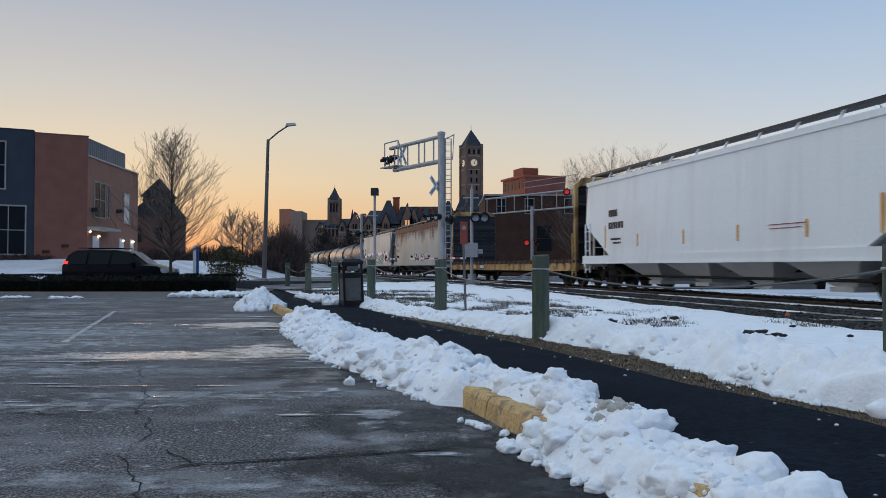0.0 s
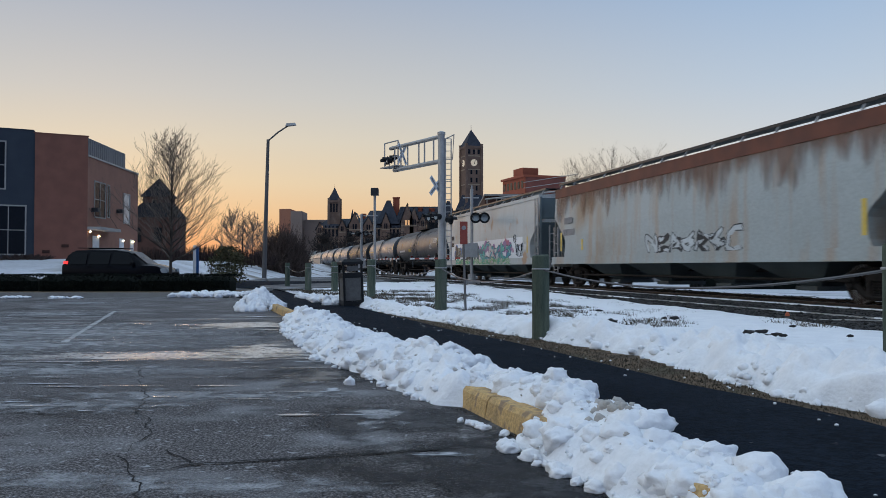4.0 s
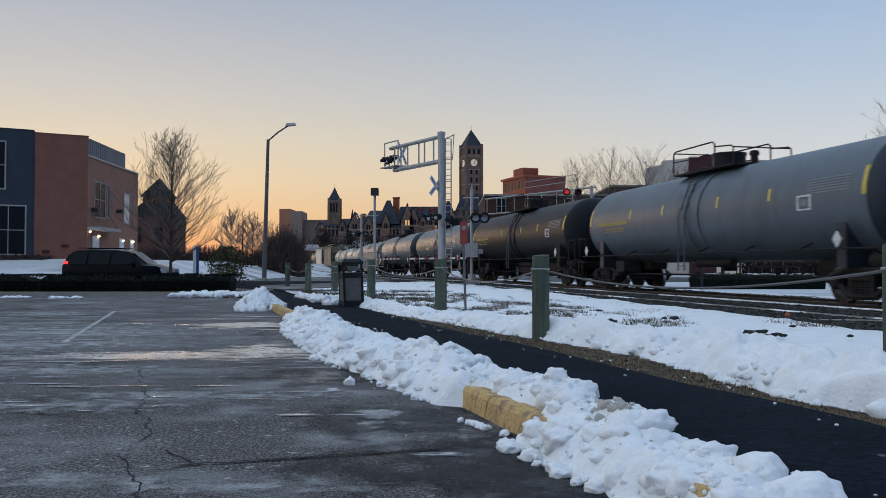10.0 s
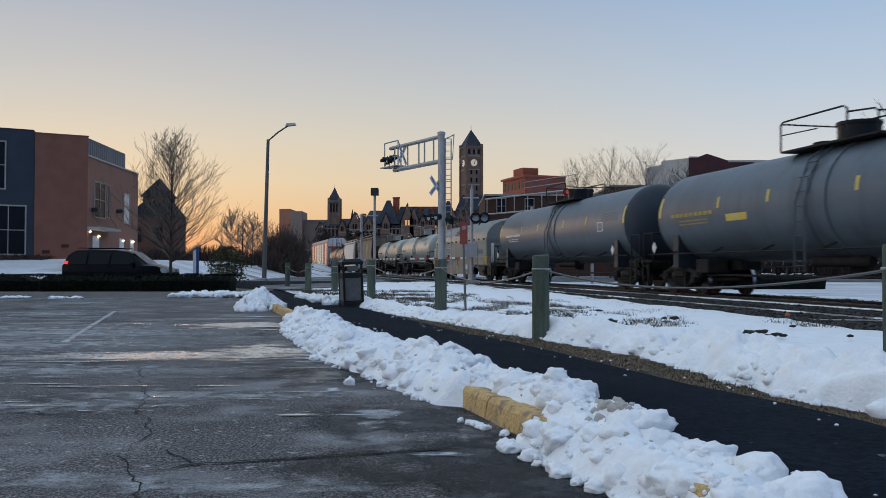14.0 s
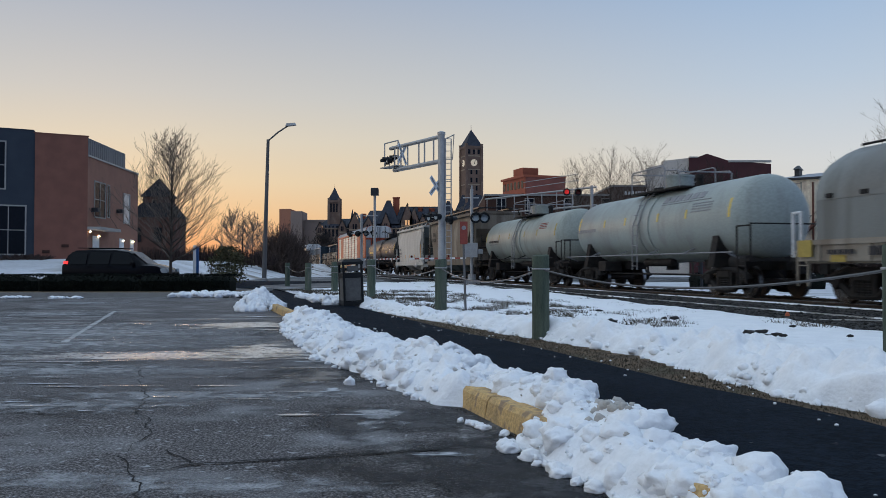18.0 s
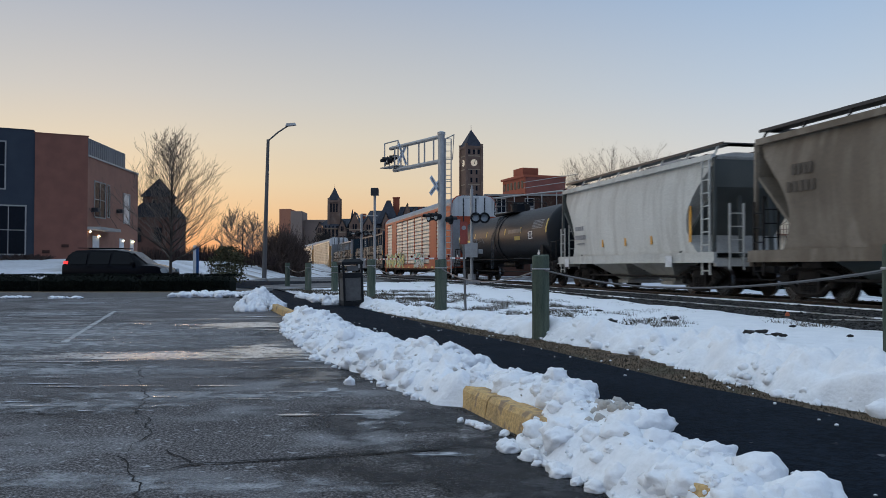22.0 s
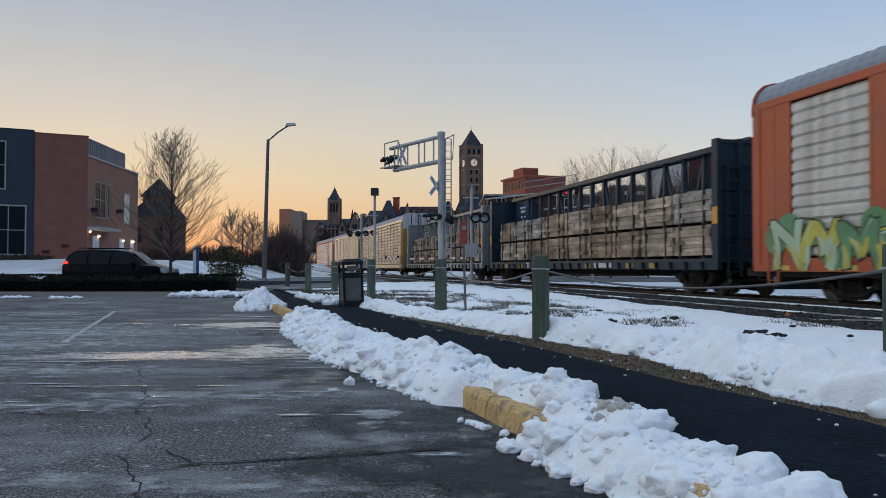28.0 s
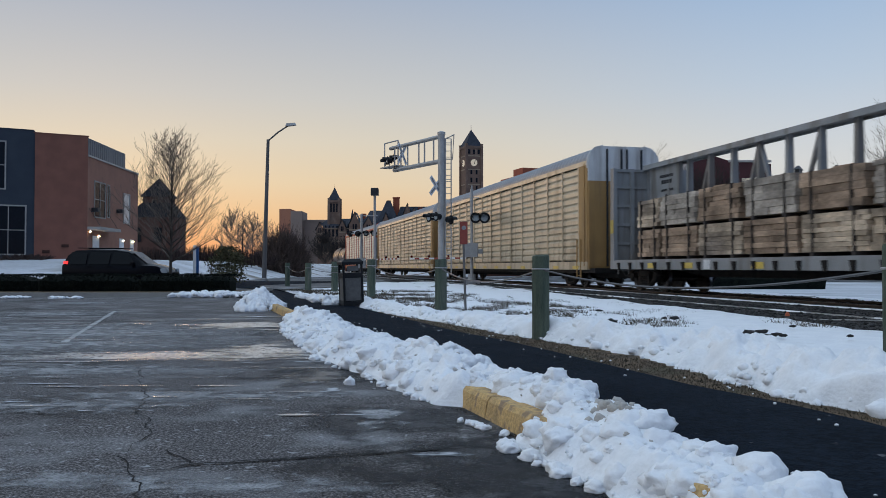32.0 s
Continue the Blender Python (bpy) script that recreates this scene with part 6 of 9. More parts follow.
    for i, (x, y, rx, ry, m) in enumerate(((-6.024, 12.534, 5.2, 3.0, "frost_film"), (-5.423, 10.524, 4.0, 1.6, "frost_film"), (-3.974, 7.925, 2.4, 0.7, "frost_film"), (-3.809, 8.958, 2.7, 0.36, "ice"), (-2.963, 9.425, 1.6, 0.3, "ice"), (-1.734, 3.828, 0.7, 0.25, "frost_film"), (-2.929, 5.841, 1.5, 0.4, "frost_film"), (-1.998, 6.355, 1.6, 0.35, "frost_film"), (-0.914, 3.729, 0.8, 0.2, "frost_film"), (-8.3, 17.4, 1.9, 1.3, "frost_film"), (-9.0, 16.0, 1.6, 0.5, "ice"), (-7.2, 14.4, 1.9, 0.16, "ice"), (-6.3, 12.4, 1.6, 0.12, "ice"), (-5.6, 11.2, 1.3, 0.10, "ice"), (-8.4, 18.8, 2.2, 0.25, "ice"))):
        patch("frost_patch", x, y, rx, ry, M[m], 0.0028 + 0.0002 * i, "pale frost and refrozen slush on the asphalt", "frost", i + 50.0, 0.4)
    # thin refrozen streaks scattered over the lot
    rng = random.Random(77)
    for i in range(44):
        y = rng.uniform(5.2, 16.5)
        x = rng.uniform(-0.50 * y, -0.11 * y - 0.3)
        k = y / 8
        patch("slush_patch", x, y, rng.uniform(0.12, 0.5) * k, rng.uniform(0.018, 0.06) * k * k, M["ice"], 0.0092 + 0.00004 * i, "thin smear of frozen slush", "slush", 90.0 + i, 0.7, 32)
    a, b = (-7.404, 18.465), (-5.015, 10.841)
    ribbon("bay_line", [a, b], 0.055, M["line_paint"], 0.008, "worn white parking bay line", "road marking", 0.0, 3, False)
    for i in range(9):
        t = (i + 0.5) / 9
        x, y = a[0] + (b[0] - a[0]) * t, a[1] + (b[1] - a[1]) * t
        ribbon("hatch_line", [(x - 0.1, y), (x - 5.5, y - 1.0 + 0.4 * t)], 0.05, M["line_paint"], 0.008 + 0.0003 * i, "worn white hatched parking marking", "road marking", 0.0, i, False)


def hills(x, y, s, seed=0.0):
    return noise.noise(Vector((x * s + seed, y * s, seed)))


def chunk(x, y, z=0.0):
    """Lumpy heights: rounded cells of broken snow."""
    a = 0.0
    wx, wy = 0.10 * noise.noise(Vector((x * 4, y * 4, z))), 0.10 * noise.noise(Vector((x * 4, y * 4, z + 8)))
    for s, k in ((1.7, 0.38), (3.9, 0.46), (8.0, 0.24), (16.0, 0.10)):
        d = noise.voronoi(Vector(((x + wx) * s, (y + wy) * s, 3.1 * s + z)))[0]
        a += k * (1 - min(d[0] * 1.22, 1.0) ** 2.1)
    return a


def snow_strip(name, label, axis, half, height, y0, y1, dy, nx, mat="snow", base=0.0, seed=0.0, skew=0.0, wob=1.0):
    """A ridge of ploughed snow along axis(y) with half width half(y) and height(y), made of lumps."""
    v, f = [], []
    n = 0
    y = y0
    while y < y1:
        hw, ht = half(y), height(y)
        row = []
        for i in range(nx + 1):
            u = -1 + 2 * i / nx
            j = 0.10 * noise.noise(Vector((y * 2.3, seed, u)))
            x = axis(y) + u * hw * (1 + wob * (0.35 * noise.noise(Vector((y * 1.7 + seed, u * 0.8, 2.0))) + 0.22 * noise.noise(Vector((y * 6.1, seed, u))))) + j * wob
            bell = max(0.0, 1 - abs(u + skew) ** 2.2)
            e = max(0.0, 1 - abs(u) ** 8)
            z = ht * (bell * (0.32 + 0.92 * chunk(x, y, seed)) + 0.16 * noise.noise(Vector((x * 3, y * 3, seed)))) * e
            if abs(u) > 0.97:
                z = -0.02
            row.append((x, y, base + max(z, -0.02)))
        v += row
        n += 1
        y += dy(y)
    w = nx + 1
    for j in range(n - 1):
        for i in range(nx):
            f.append((j * w + i, j * w + i + 1, (j + 1) * w + i + 1, (j + 1) * w + i))
    me = bpy.data.meshes.new(name)
    me.from_pydata(v, [], f)
    me.materials.append(M[mat])
    me.shade_smooth()
    me.update()
    return tagged(new(name, me), label, "snow", kind="stuff")


def lump_mesh(seed, rough=0.35, sub=3):
    """A broken clod: a rough ball with a few flat break faces."""
    rng = random.Random(seed * 7.7)
    planes = []
    for i in range(7):
        n = Vector((rng.uniform(-1, 1), rng.uniform(-1, 1), rng.uniform(-0.6, 1))).normalized()
        planes.append((n, rng.uniform(0.7, 1.02)))
    bm = bmesh.new()
    bmesh.ops.create_icosphere(bm, subdivisions=sub, radius=1.0)
    for q in bm.verts:
        p = q.co.normalized()
        o = p * (1 + rough * 0.9 * noise.noise(p * 1.6 + Vector((seed, 0, 0))))
        for n, d in planes:
            e = o.dot(n) - d
            if e > 0:
                o -= n * e * 0.32
        d = noise.voronoi(p * 2.1 + Vector((seed * 3.7, seed, 0)))[0]
        o *= 1 + rough * (0.85 * (0.45 - d[0]) + 0.34 * noise.noise(p * 5.5 + Vector((0, seed, 0))) + 0.20 * noise.noise(p * 12 + Vector((0, seed, 3))))
        q.co = o
    me = bpy.data.meshes.new("snow_lump")
    bm.to_mesh(me)
    bm.free()
    me.shade_smooth()
    me.set_sharp_from_angle(angle=radians(48))
    return me


def lump_field(name, label, spots, mat, sub=3):
    """Joins many snow lumps: spots of (x, y, z, rx, ry, rz)."""
    protos = []
    for k in range(7):
        me = lump_mesh(k + 1.0, 0.44, sub)
        protos.append((np.array([q.co[:] for q in me.vertices]), [tuple(p.vertices) for p in me.polygons]))
    v, f, o = [], [], 0
    rng = random.Random(9)
    for (x, y, z, rx, ry, rz) in spots:
        pv, pf = protos[rng.randrange(7)]
        a = rng.uniform(0, 6.28)
        c, s = math.cos(a), math.sin(a)
        q = pv * (rx, ry, rz)
        q = np.stack([q[:, 0] * c - q[:, 1] * s + x, q[:, 0] * s + q[:, 1] * c + y, q[:, 2] + z], 1)
        v += [tuple(p) for p in q]
        f += [tuple(i + o for i in t) for t in pf]
        o += len(pv)
    me = bpy.data.meshes.new(name)
    me.from_pydata(v, [], f)
    me.materials.append(M[mat])
    me.shade_smooth()
    me.update()
    return tagged(new(name, me), label, "snow", kind="stuff")


# edges of the ploughed ridge beside the kerb line, and its height
BANK_L = [(1.0, -0.15), (3.3, -0.19), (4.2, -0.25), (4.58, -0.25), (4.80, -0.12), (4.90, -0.05), (5.80, -0.06), (5.92, -0.26), (6.8, -0.36), (7.8, -0.47), (8.7, -0.62), (10.8, -0.58), (12.3, -0.54), (13.6, -0.4), (14.6, -0.3), (15.2, -0.1)]
BANK_R = [(1.0, 0.4), (3.2, 0.45), (3.6, 0.5), (5.0, 0.52), (6.0, 0.5), (7.2, 0.62), (8.0, 0.5), (10.0, 0.5), (13.5, 0.55), (15.2, 0.2)]
BANK_H = [(1.0, 0.086), (2.7, 0.116), (3.0, 0.138), (3.3, 0.163), (3.6, 0.185), (4.0, 0.211), (4.4, 0.225), (5.0, 0.230), (6.0, 0.230), (6.7, 0.259), (7.4, 0.308), (7.8, 0.269), (8.05, 0.190), (9.0, 0.213), (10.0, 0.222), (11.0, 0.198), (12.0, 0.167), (12.9, 0.222), (14.0, 0.229), (14.7, 0.167), (15.3, 0.016)]


def bank_axis(y):
    return kerb_x(y) + (along(BANK_L, y) + along(BANK_R, y)) / 2


def bank_half(y):
    return (along(BANK_R, y) - along(BANK_L, y)) / 2


def bank_height(y):
    return along(BANK_H, y)


def bank_top(x, y):
    """Height of the ridge's surface."""
    u = (x - bank_axis(y)) / bank_half(y)
    bell = max(0.0, 1 - abs(u) ** 2.2)
    return 0.02 + max(0.0, bank_height(y) * (bell * (0.32 + 0.92 * chunk(x, y, 1.0)) + 0.16 * noise.noise(Vector((x * 3, y * 3, 1.0)))))


def build_snow():
    snow_strip("snow_bank", "ploughed ridge of lumpy snow along the yellow kerb", bank_axis, bank_half, bank_height, -5.0, 15.3, lambda y: 0.06 if y < 1.5 else 0.011 + 0.0034 * max(y - 2.5, 0), 104, base=0.02, seed=1.0, wob=0.5)
    rng = random.Random(5)
    spots = []
    for i in range(760):
        y = 2.6 + 12.2 * rng.random() ** 1.25
        u = rng.uniform(-0.92, 0.85)
        r = rng.uniform(0.015, 0.04) if rng.random() < 0.7 else rng.uniform(0.045, 0.105)
        if 4.66 < y < 6.05 and u < -0.45:
            continue
        x = bank_axis(y) + u * bank_half(y)
        z = bank_top(x, y) - r * 0.24
        spots.append((x, y, z, r * rng.uniform(0.85, 1.3), r * rng.uniform(0.85, 1.3), r * rng.uniform(0.6, 0.9)))
    for i in range(210):
        y = 2.5 + 12 * rng.random() ** 1.2
        left = rng.random() < 0.75
        if left and 4.66 < y < 6.0:
            continue
        x = kerb_x(y) + (along(BANK_L, y) - rng.uniform(-0.06, 0.07) if left else along(BANK_R, y) + rng.uniform(-0.05, 0.08))
        r = rng.uniform(0.012, 0.05 if left else 0.028)
        spots.append((x, y, r * 0.4, r * 1.2, r, r * 0.8))
    # a lone clod beside the far edge, one large smooth clod at the near end, and scraps at the foot of the kerb
    spots += [(-0.79, 6.95, 0.02, 0.05, 0.045, 0.045)]
    me = lump_mesh(3.0, 0.24, 4)
    me.transform(Matrix.Diagonal((0.145, 0.14, 0.125, 1)))
    me.materials.append(M["snow"])
    ob = new("snow_clod", me)
    ob.location = (1.36, 3.05, 0.12)
    tagged(ob, "large smooth clod of snow at the ridge's edge", "snow clod")
    for i in range(14):
        q = rng.random()
        spots.append((0.12 + 0.24 * q + rng.uniform(-0.02, 0.02), 5.28 - 0.42 * q, 0.012, 0.03 + 0.02 * q, 0.02, 0.02))
    for i in range(520):
        y = 2.8 + 10 * rng.random() ** 1.4
        u = rng.uniform(-1.05, 1.0)
        r = rng.uniform(0.006, 0.016)
        if 4.75 < y < 5.95 and u < -0.6:
            continue
        x = bank_axis(y) + u * bank_half(y)
        spots.append((x, y, bank_top(x, y), r, r, r))
    # plough pile where the kerb ends
    for i in range(220):
        a, d = rng.uniform(0, 6.28), math.sqrt(rng.random())
        r = rng.uniform(0.04, 0.13)
        spots.append((-4.32 + 0.50 * d * math.cos(a), 19.3 + 1.1 * d * math.sin(a), 0.44 * (1 - d) + 0.02, r * 1.1, r, r))
    for i in range(150):
        x = rng.uniform(-8.8, -5.6)
        r = rng.uniform(0.05, 0.13)
        spots.append((x, 26.6 + rng.uniform(-0.35, 0.35), 0.04 + 0.1 * rng.random(), r * 1.5, r, r * 0.8))
    for (x0, x1, y0, n) in ((-14.8, -13.2, 26.0, 26), (-20, -17, 25.4, 30), (-12.2, -11.4, 25.6, 12)):
        for i in range(n):
            r = rng.uniform(0.04, 0.12)
            spots.append((rng.uniform(x0, x1), y0 + rng.uniform(-0.25, 0.25), 0.03, r * 1.6, r, r * 0.6))
    # clods thrown between bin and far posts
    for i in range(74):
        t = rng.random() ** 1.6
        r = rng.uniform(0.04, 0.13)
        spots.append((-2.85 - 1.9 * t + rng.uniform(-0.18, 0.18), 21.2 + 6 * t + rng.uniform(-0.4, 0.4), 0.03 + 0.16 * (1 - t) * rng.random(), r * 1.2, r, r))
    dirt = []
    for i in range(46):
        x, y = 0.90 + rng.gauss(0, 0.06), 4.35 + rng.gauss(0, 0.14)
        r = rng.uniform(0.015, 0.042)
        dirt.append((x, y, bank_top(x, y), r, r * 0.9, r * 0.8))
    for i in range(60):
        y = rng.uniform(3.0, 12)
        x = bank_axis(y) + rng.uniform(-0.6, 0.4) * bank_half(y)
        r = rng.uniform(0.006, 0.02)
        dirt.append((x, y, bank_top(x, y), r * 1.2, r, r * 0.7))
    lump_field("dirty_snow", "grey-brown gritty clods in the snow ridge", dirt, "snow_dirty", 2)
    lump_field("snow_lumps", "broken clods of snow on the ridge", spots, "snow")
    # low berm on the lawn side of the path
    lip = [(-2.0, 0.22), (6.2, 0.22), (6.8, 0.34), (7.9, 0.60), (9.5, 0.70), (11.3, 0.52), (13.0, 0.52), (15.0, 0.3), (16.6, 0.12), (24.0, 0.12)]
    hf = lambda y: 0.50 + 0.08 * math.sin(y * 1.7) - 0.15 * smooth(10, 16, y)
    ax = lambda y: path_right(y) + along(lip, y) + hf(y)
    ht = lambda y: 0.30 - 0.12 * smooth(8, 16, y)
    snow_strip("snow_berm", "low lumpy berm of snow between path and lawn", ax, hf, ht, -9.0, 24.0, lambda y: 0.08 if y < 1.5 else 0.02 + 0.004 * max(y - 2, 0), 72, base=0.02, seed=4.0, wob=0.7)
    spots = []
    for i in range(1100):
        y = 3.0 + 17 * rng.random() ** 1.3
        u = rng.uniform(-1.02, 0.9)
        r = rng.uniform(0.012, 0.05) * (1 if rng.random() < 0.85 else 1.9)
        spots.append((ax(y) + u * hf(y), y, 0.015 + ht(y) * max(0, 1 - u * u) * rng.uniform(0.55, 0.8), r, r, r * 0.8))
    for i in range(90):
        y = rng.uniform(3.2, 16)
        side = rng.random() < 0.65
        x = path_right(y) - rng.uniform(-0.35, 0.3) if side else kerb_x(y) + rng.uniform(0.75, 1.0)
        r = rng.uniform(0.004, 0.013)
        spots.append((x, y, 0.024 + r * 0.4, r * 1.3, r, r * 0.7))
    lump_field("berm_lumps", "broken clods of snow along the lawn", spots, "snow", 2)
    # smooth snow lying on the lawn up to the ballast
    v, f = [], []
    ys = spaced([(-40, 2, 14), (2, 24, 110), (24, 52, 40)])
    nx = 46
    for y in ys:
        a = path_right(y) + 1.0 + 4.6 * smooth(35, 41, y)
        # ballast toe at the same y
        toe = min(9.1 + 0.085 * max(y - 12, 0), 10.7)
        b = (toe - y * math.sin(TH)) / math.cos(TH)
        for i in range(nx + 1):
            t = i / nx
            x = a + (b - a) * t + 0.12 * noise.noise(Vector((y * 1.3, i * 0.4, 7)))
            z = 0.055 + 0.05 * hills(x, y, 0.5) + 0.018 * hills(x, y, 2.3, 5) + 0.008 * hills(x, y, 7, 2)
            if i in (0, nx):
                z = -0.02
            if y > 12 and t < 0.62:
                z -= 0.055 * smooth(12, 16, y) * max(0.0, 0.6 + 1.3 * hills(x, y, 3.1, 9) + 0.6 * hills(x, y, 9, 3))
            v.append((x, y, z))
    w = nx + 1
    for j in range(len(ys) - 1):
        for i in range(nx):
            f.append((j * w + i, j * w + i + 1, (j + 1) * w + i + 1, (j + 1) * w + i))
    me = bpy.data.meshes.new("snow_lawn")
    me.from_pydata(v, [], f)
    me.materials.append(M["snow"])
    me.shade_smooth()
    tagged(new("snow_lawn", me), "smooth snow lying on the lawn beside the track", "snow", kind="structure")
    strip("lawn", M["dead_grass"], [(path_right(y) + 0.6, 16 - y * 0.2, y) for y in (-40, 0, 10, 24, 52)], -0.012, "dormant brown grass under the thin snow")


# ---- track ----
def build_track():
    g = Geo()
    ss = spaced([(-460, -20, 22), (-20, 60, 24), (60, 520, 46)])
    prof = [(-5.6, -0.05), (-3.4, -0.01), (-2.0, 0.03), (1.9, 0.03), (2.6, 0.0), (4.3, -0.05)]
    v, f = [], []
    for s in ss:
        v += [tuple(track(s, a, z + 0.03)) for a, z in prof]
    n = len(prof)
    g.add(v, [(j * n + i, j * n + i + 1, (j + 1) * n + i + 1, (j + 1) * n + i) for j in range(len(ss) - 1) for i in range(n - 1)])
    bed = tagged(part("track_bed", g, M["ballast"]), "grey crushed-stone ballast bed", "ballast", kind="structure")
    for k in (-0.7525, 0.7525):
        g = Geo().use(M["rail_steel"])
        pr = [(-0.07, -0.17), (0.07, -0.17), (0.07, -0.155), (0.012, -0.13), (0.012, -0.045), (0.036, -0.035), (0.036, -0.004), (-0.036, -0.004), (-0.036, -0.035), (-0.012, -0.045), (-0.012, -0.13), (-0.07, -0.155)]
        g.loft([[tuple(track(s, k + a, RAIL_Z + z)) for a, z in pr] for s in ss])
        g.use(M["rail_top"])
        g.loft([[tuple(track(s, k + a, RAIL_Z + z)) for a, z in ((-0.034, -0.004), (0.034, -0.004), (0.034, 0.0), (-0.034, 0.0))] for s in ss])
        tagged(part("rail", g, None), "worn steel rail with a bright running surface", "rail", "rails of the track", "structure")
    g = Geo()
    for s in range(58, 82):
        for a, b in ((-2.6, -0.86), (-0.62, 0.62), (0.86, 2.6)):
            g.add([tuple(track(s, a, 0.128)), tuple(track(s, b, 0.128)), tuple(track(s + 1, b, 0.128)), tuple(track(s + 1, a, 0.128))], [(0, 1, 2, 3)])
    tagged(part("crossing_panel", g, M["road"]), "asphalt panels of the level crossing", "road", kind="structure")
    ties = thing("track_ties", pose(0, 0, 0), "weathered timber ties half buried in ballast", "railway ties", kind="structure")
    tm = Geo().box(-1.3, 1.3, -0.11, 0.11, -0.17, 0.0, 0.012).use(M["tie_wood"])
    tm.mats = [M["tie_wood"]]
    me = tm.mesh("tie")
    for i in range(260):
        s = -22 + i * 0.52
        t = part("tie", me, None, ties)
        t.matrix_basis = track_pose(s, 0.072)
    # loose stones on the near shoulder
    rng = random.Random(31)
    stones = [lump_mesh(k + 20.0, 0.5, 1) for k in range(5)]
    data = [(np.array([q.co[:] for q in m.vertices]), [tuple(p.vertices) for p in m.polygons]) for m in stones]
    v, f, o = [], [], 0
    for i in range(24000):
        s = -2 + 62 * rng.random() ** 1.5
        lat = rng.uniform(-5.3, -0.2) if rng.random() < 0.88 else rng.uniform(0, 2.5)
        r = rng.uniform(0.022, 0.055)
        pv, pf = data[rng.randrange(5)]
        c = track(s, lat, 0.055 if abs(lat) < 2.2 else 0.055 - 0.02 * (abs(lat) - 2.2))
        a = rng.uniform(0, 6.28)
        q = pv * (r * rng.uniform(0.7, 1.3), r * rng.uniform(0.7, 1.3), r * rng.uniform(0.5, 1.0))
        ca, sa = math.cos(a), math.sin(a)
        q = np.stack([q[:, 0] * ca - q[:, 1] * sa + c.x, q[:, 0] * sa + q[:, 1] * ca + c.y, q[:, 2] + c.z], 1)
        v += [tuple(p) for p in q]
        f += [tuple(k + o for k in t) for t in pf]
        o += len(pv)
    me = bpy.data.meshes.new("ballast_stones")
    me.from_pydata(v, [], f)
    me.materials.append(M["ballast"])
    tagged(new("ballast_stones", me), "loose grey ballast stones", "stones", kind="stuff")
    # thin lines of snow along the rails and the shoulder
    def lines(name, lat0, wid, z, sees, label):
        vv, ff = [], []
        s = -12.0
        n = 0
        while s < 120:
            keep = noise.noise(Vector((s * 0.55, lat0, 1))) + 0.35 * noise.noise(Vector((s * 2.7, lat0, 4)))
            w = wid * max(0.0, min(1.0, keep * 1.4 + sees))
            for q, zz in ((-w, -0.03), (-w * 0.5, 0.0), (w * 0.5, 0.0), (w, -0.03)):
                vv.append(tuple(track(s, lat0 + q, z + zz + 0.006 * noise.noise(Vector((s * 3, q * 9, 0))))))
            n += 1
            s += 0.16 if s < 40 else 0.5
        for j in range(n - 1):
            for i in range(3):
                ff.append((j * 4 + i, j * 4 + i + 1, (j + 1) * 4 + i + 1, (j + 1) * 4 + i))
        m = bpy.data.meshes.new(name)
        m.from_pydata(vv, [], ff)
        m.materials.append(M["snow"])
        m.shade_smooth()
        tagged(new(name, m), label, "snow", kind="stuff")
    lines("snow_streak", -1.5, 0.10, 0.105, 0.22, "broken line of snow along the ballast shoulder")
    lines("snow_streak", -3.3, 0.08, 0.075, -0.25, "scattered snow on the ballast")
    lines("snow_streak", 2.9, 0.9, 0.085, 0.6, "snow lying beyond the far rail")


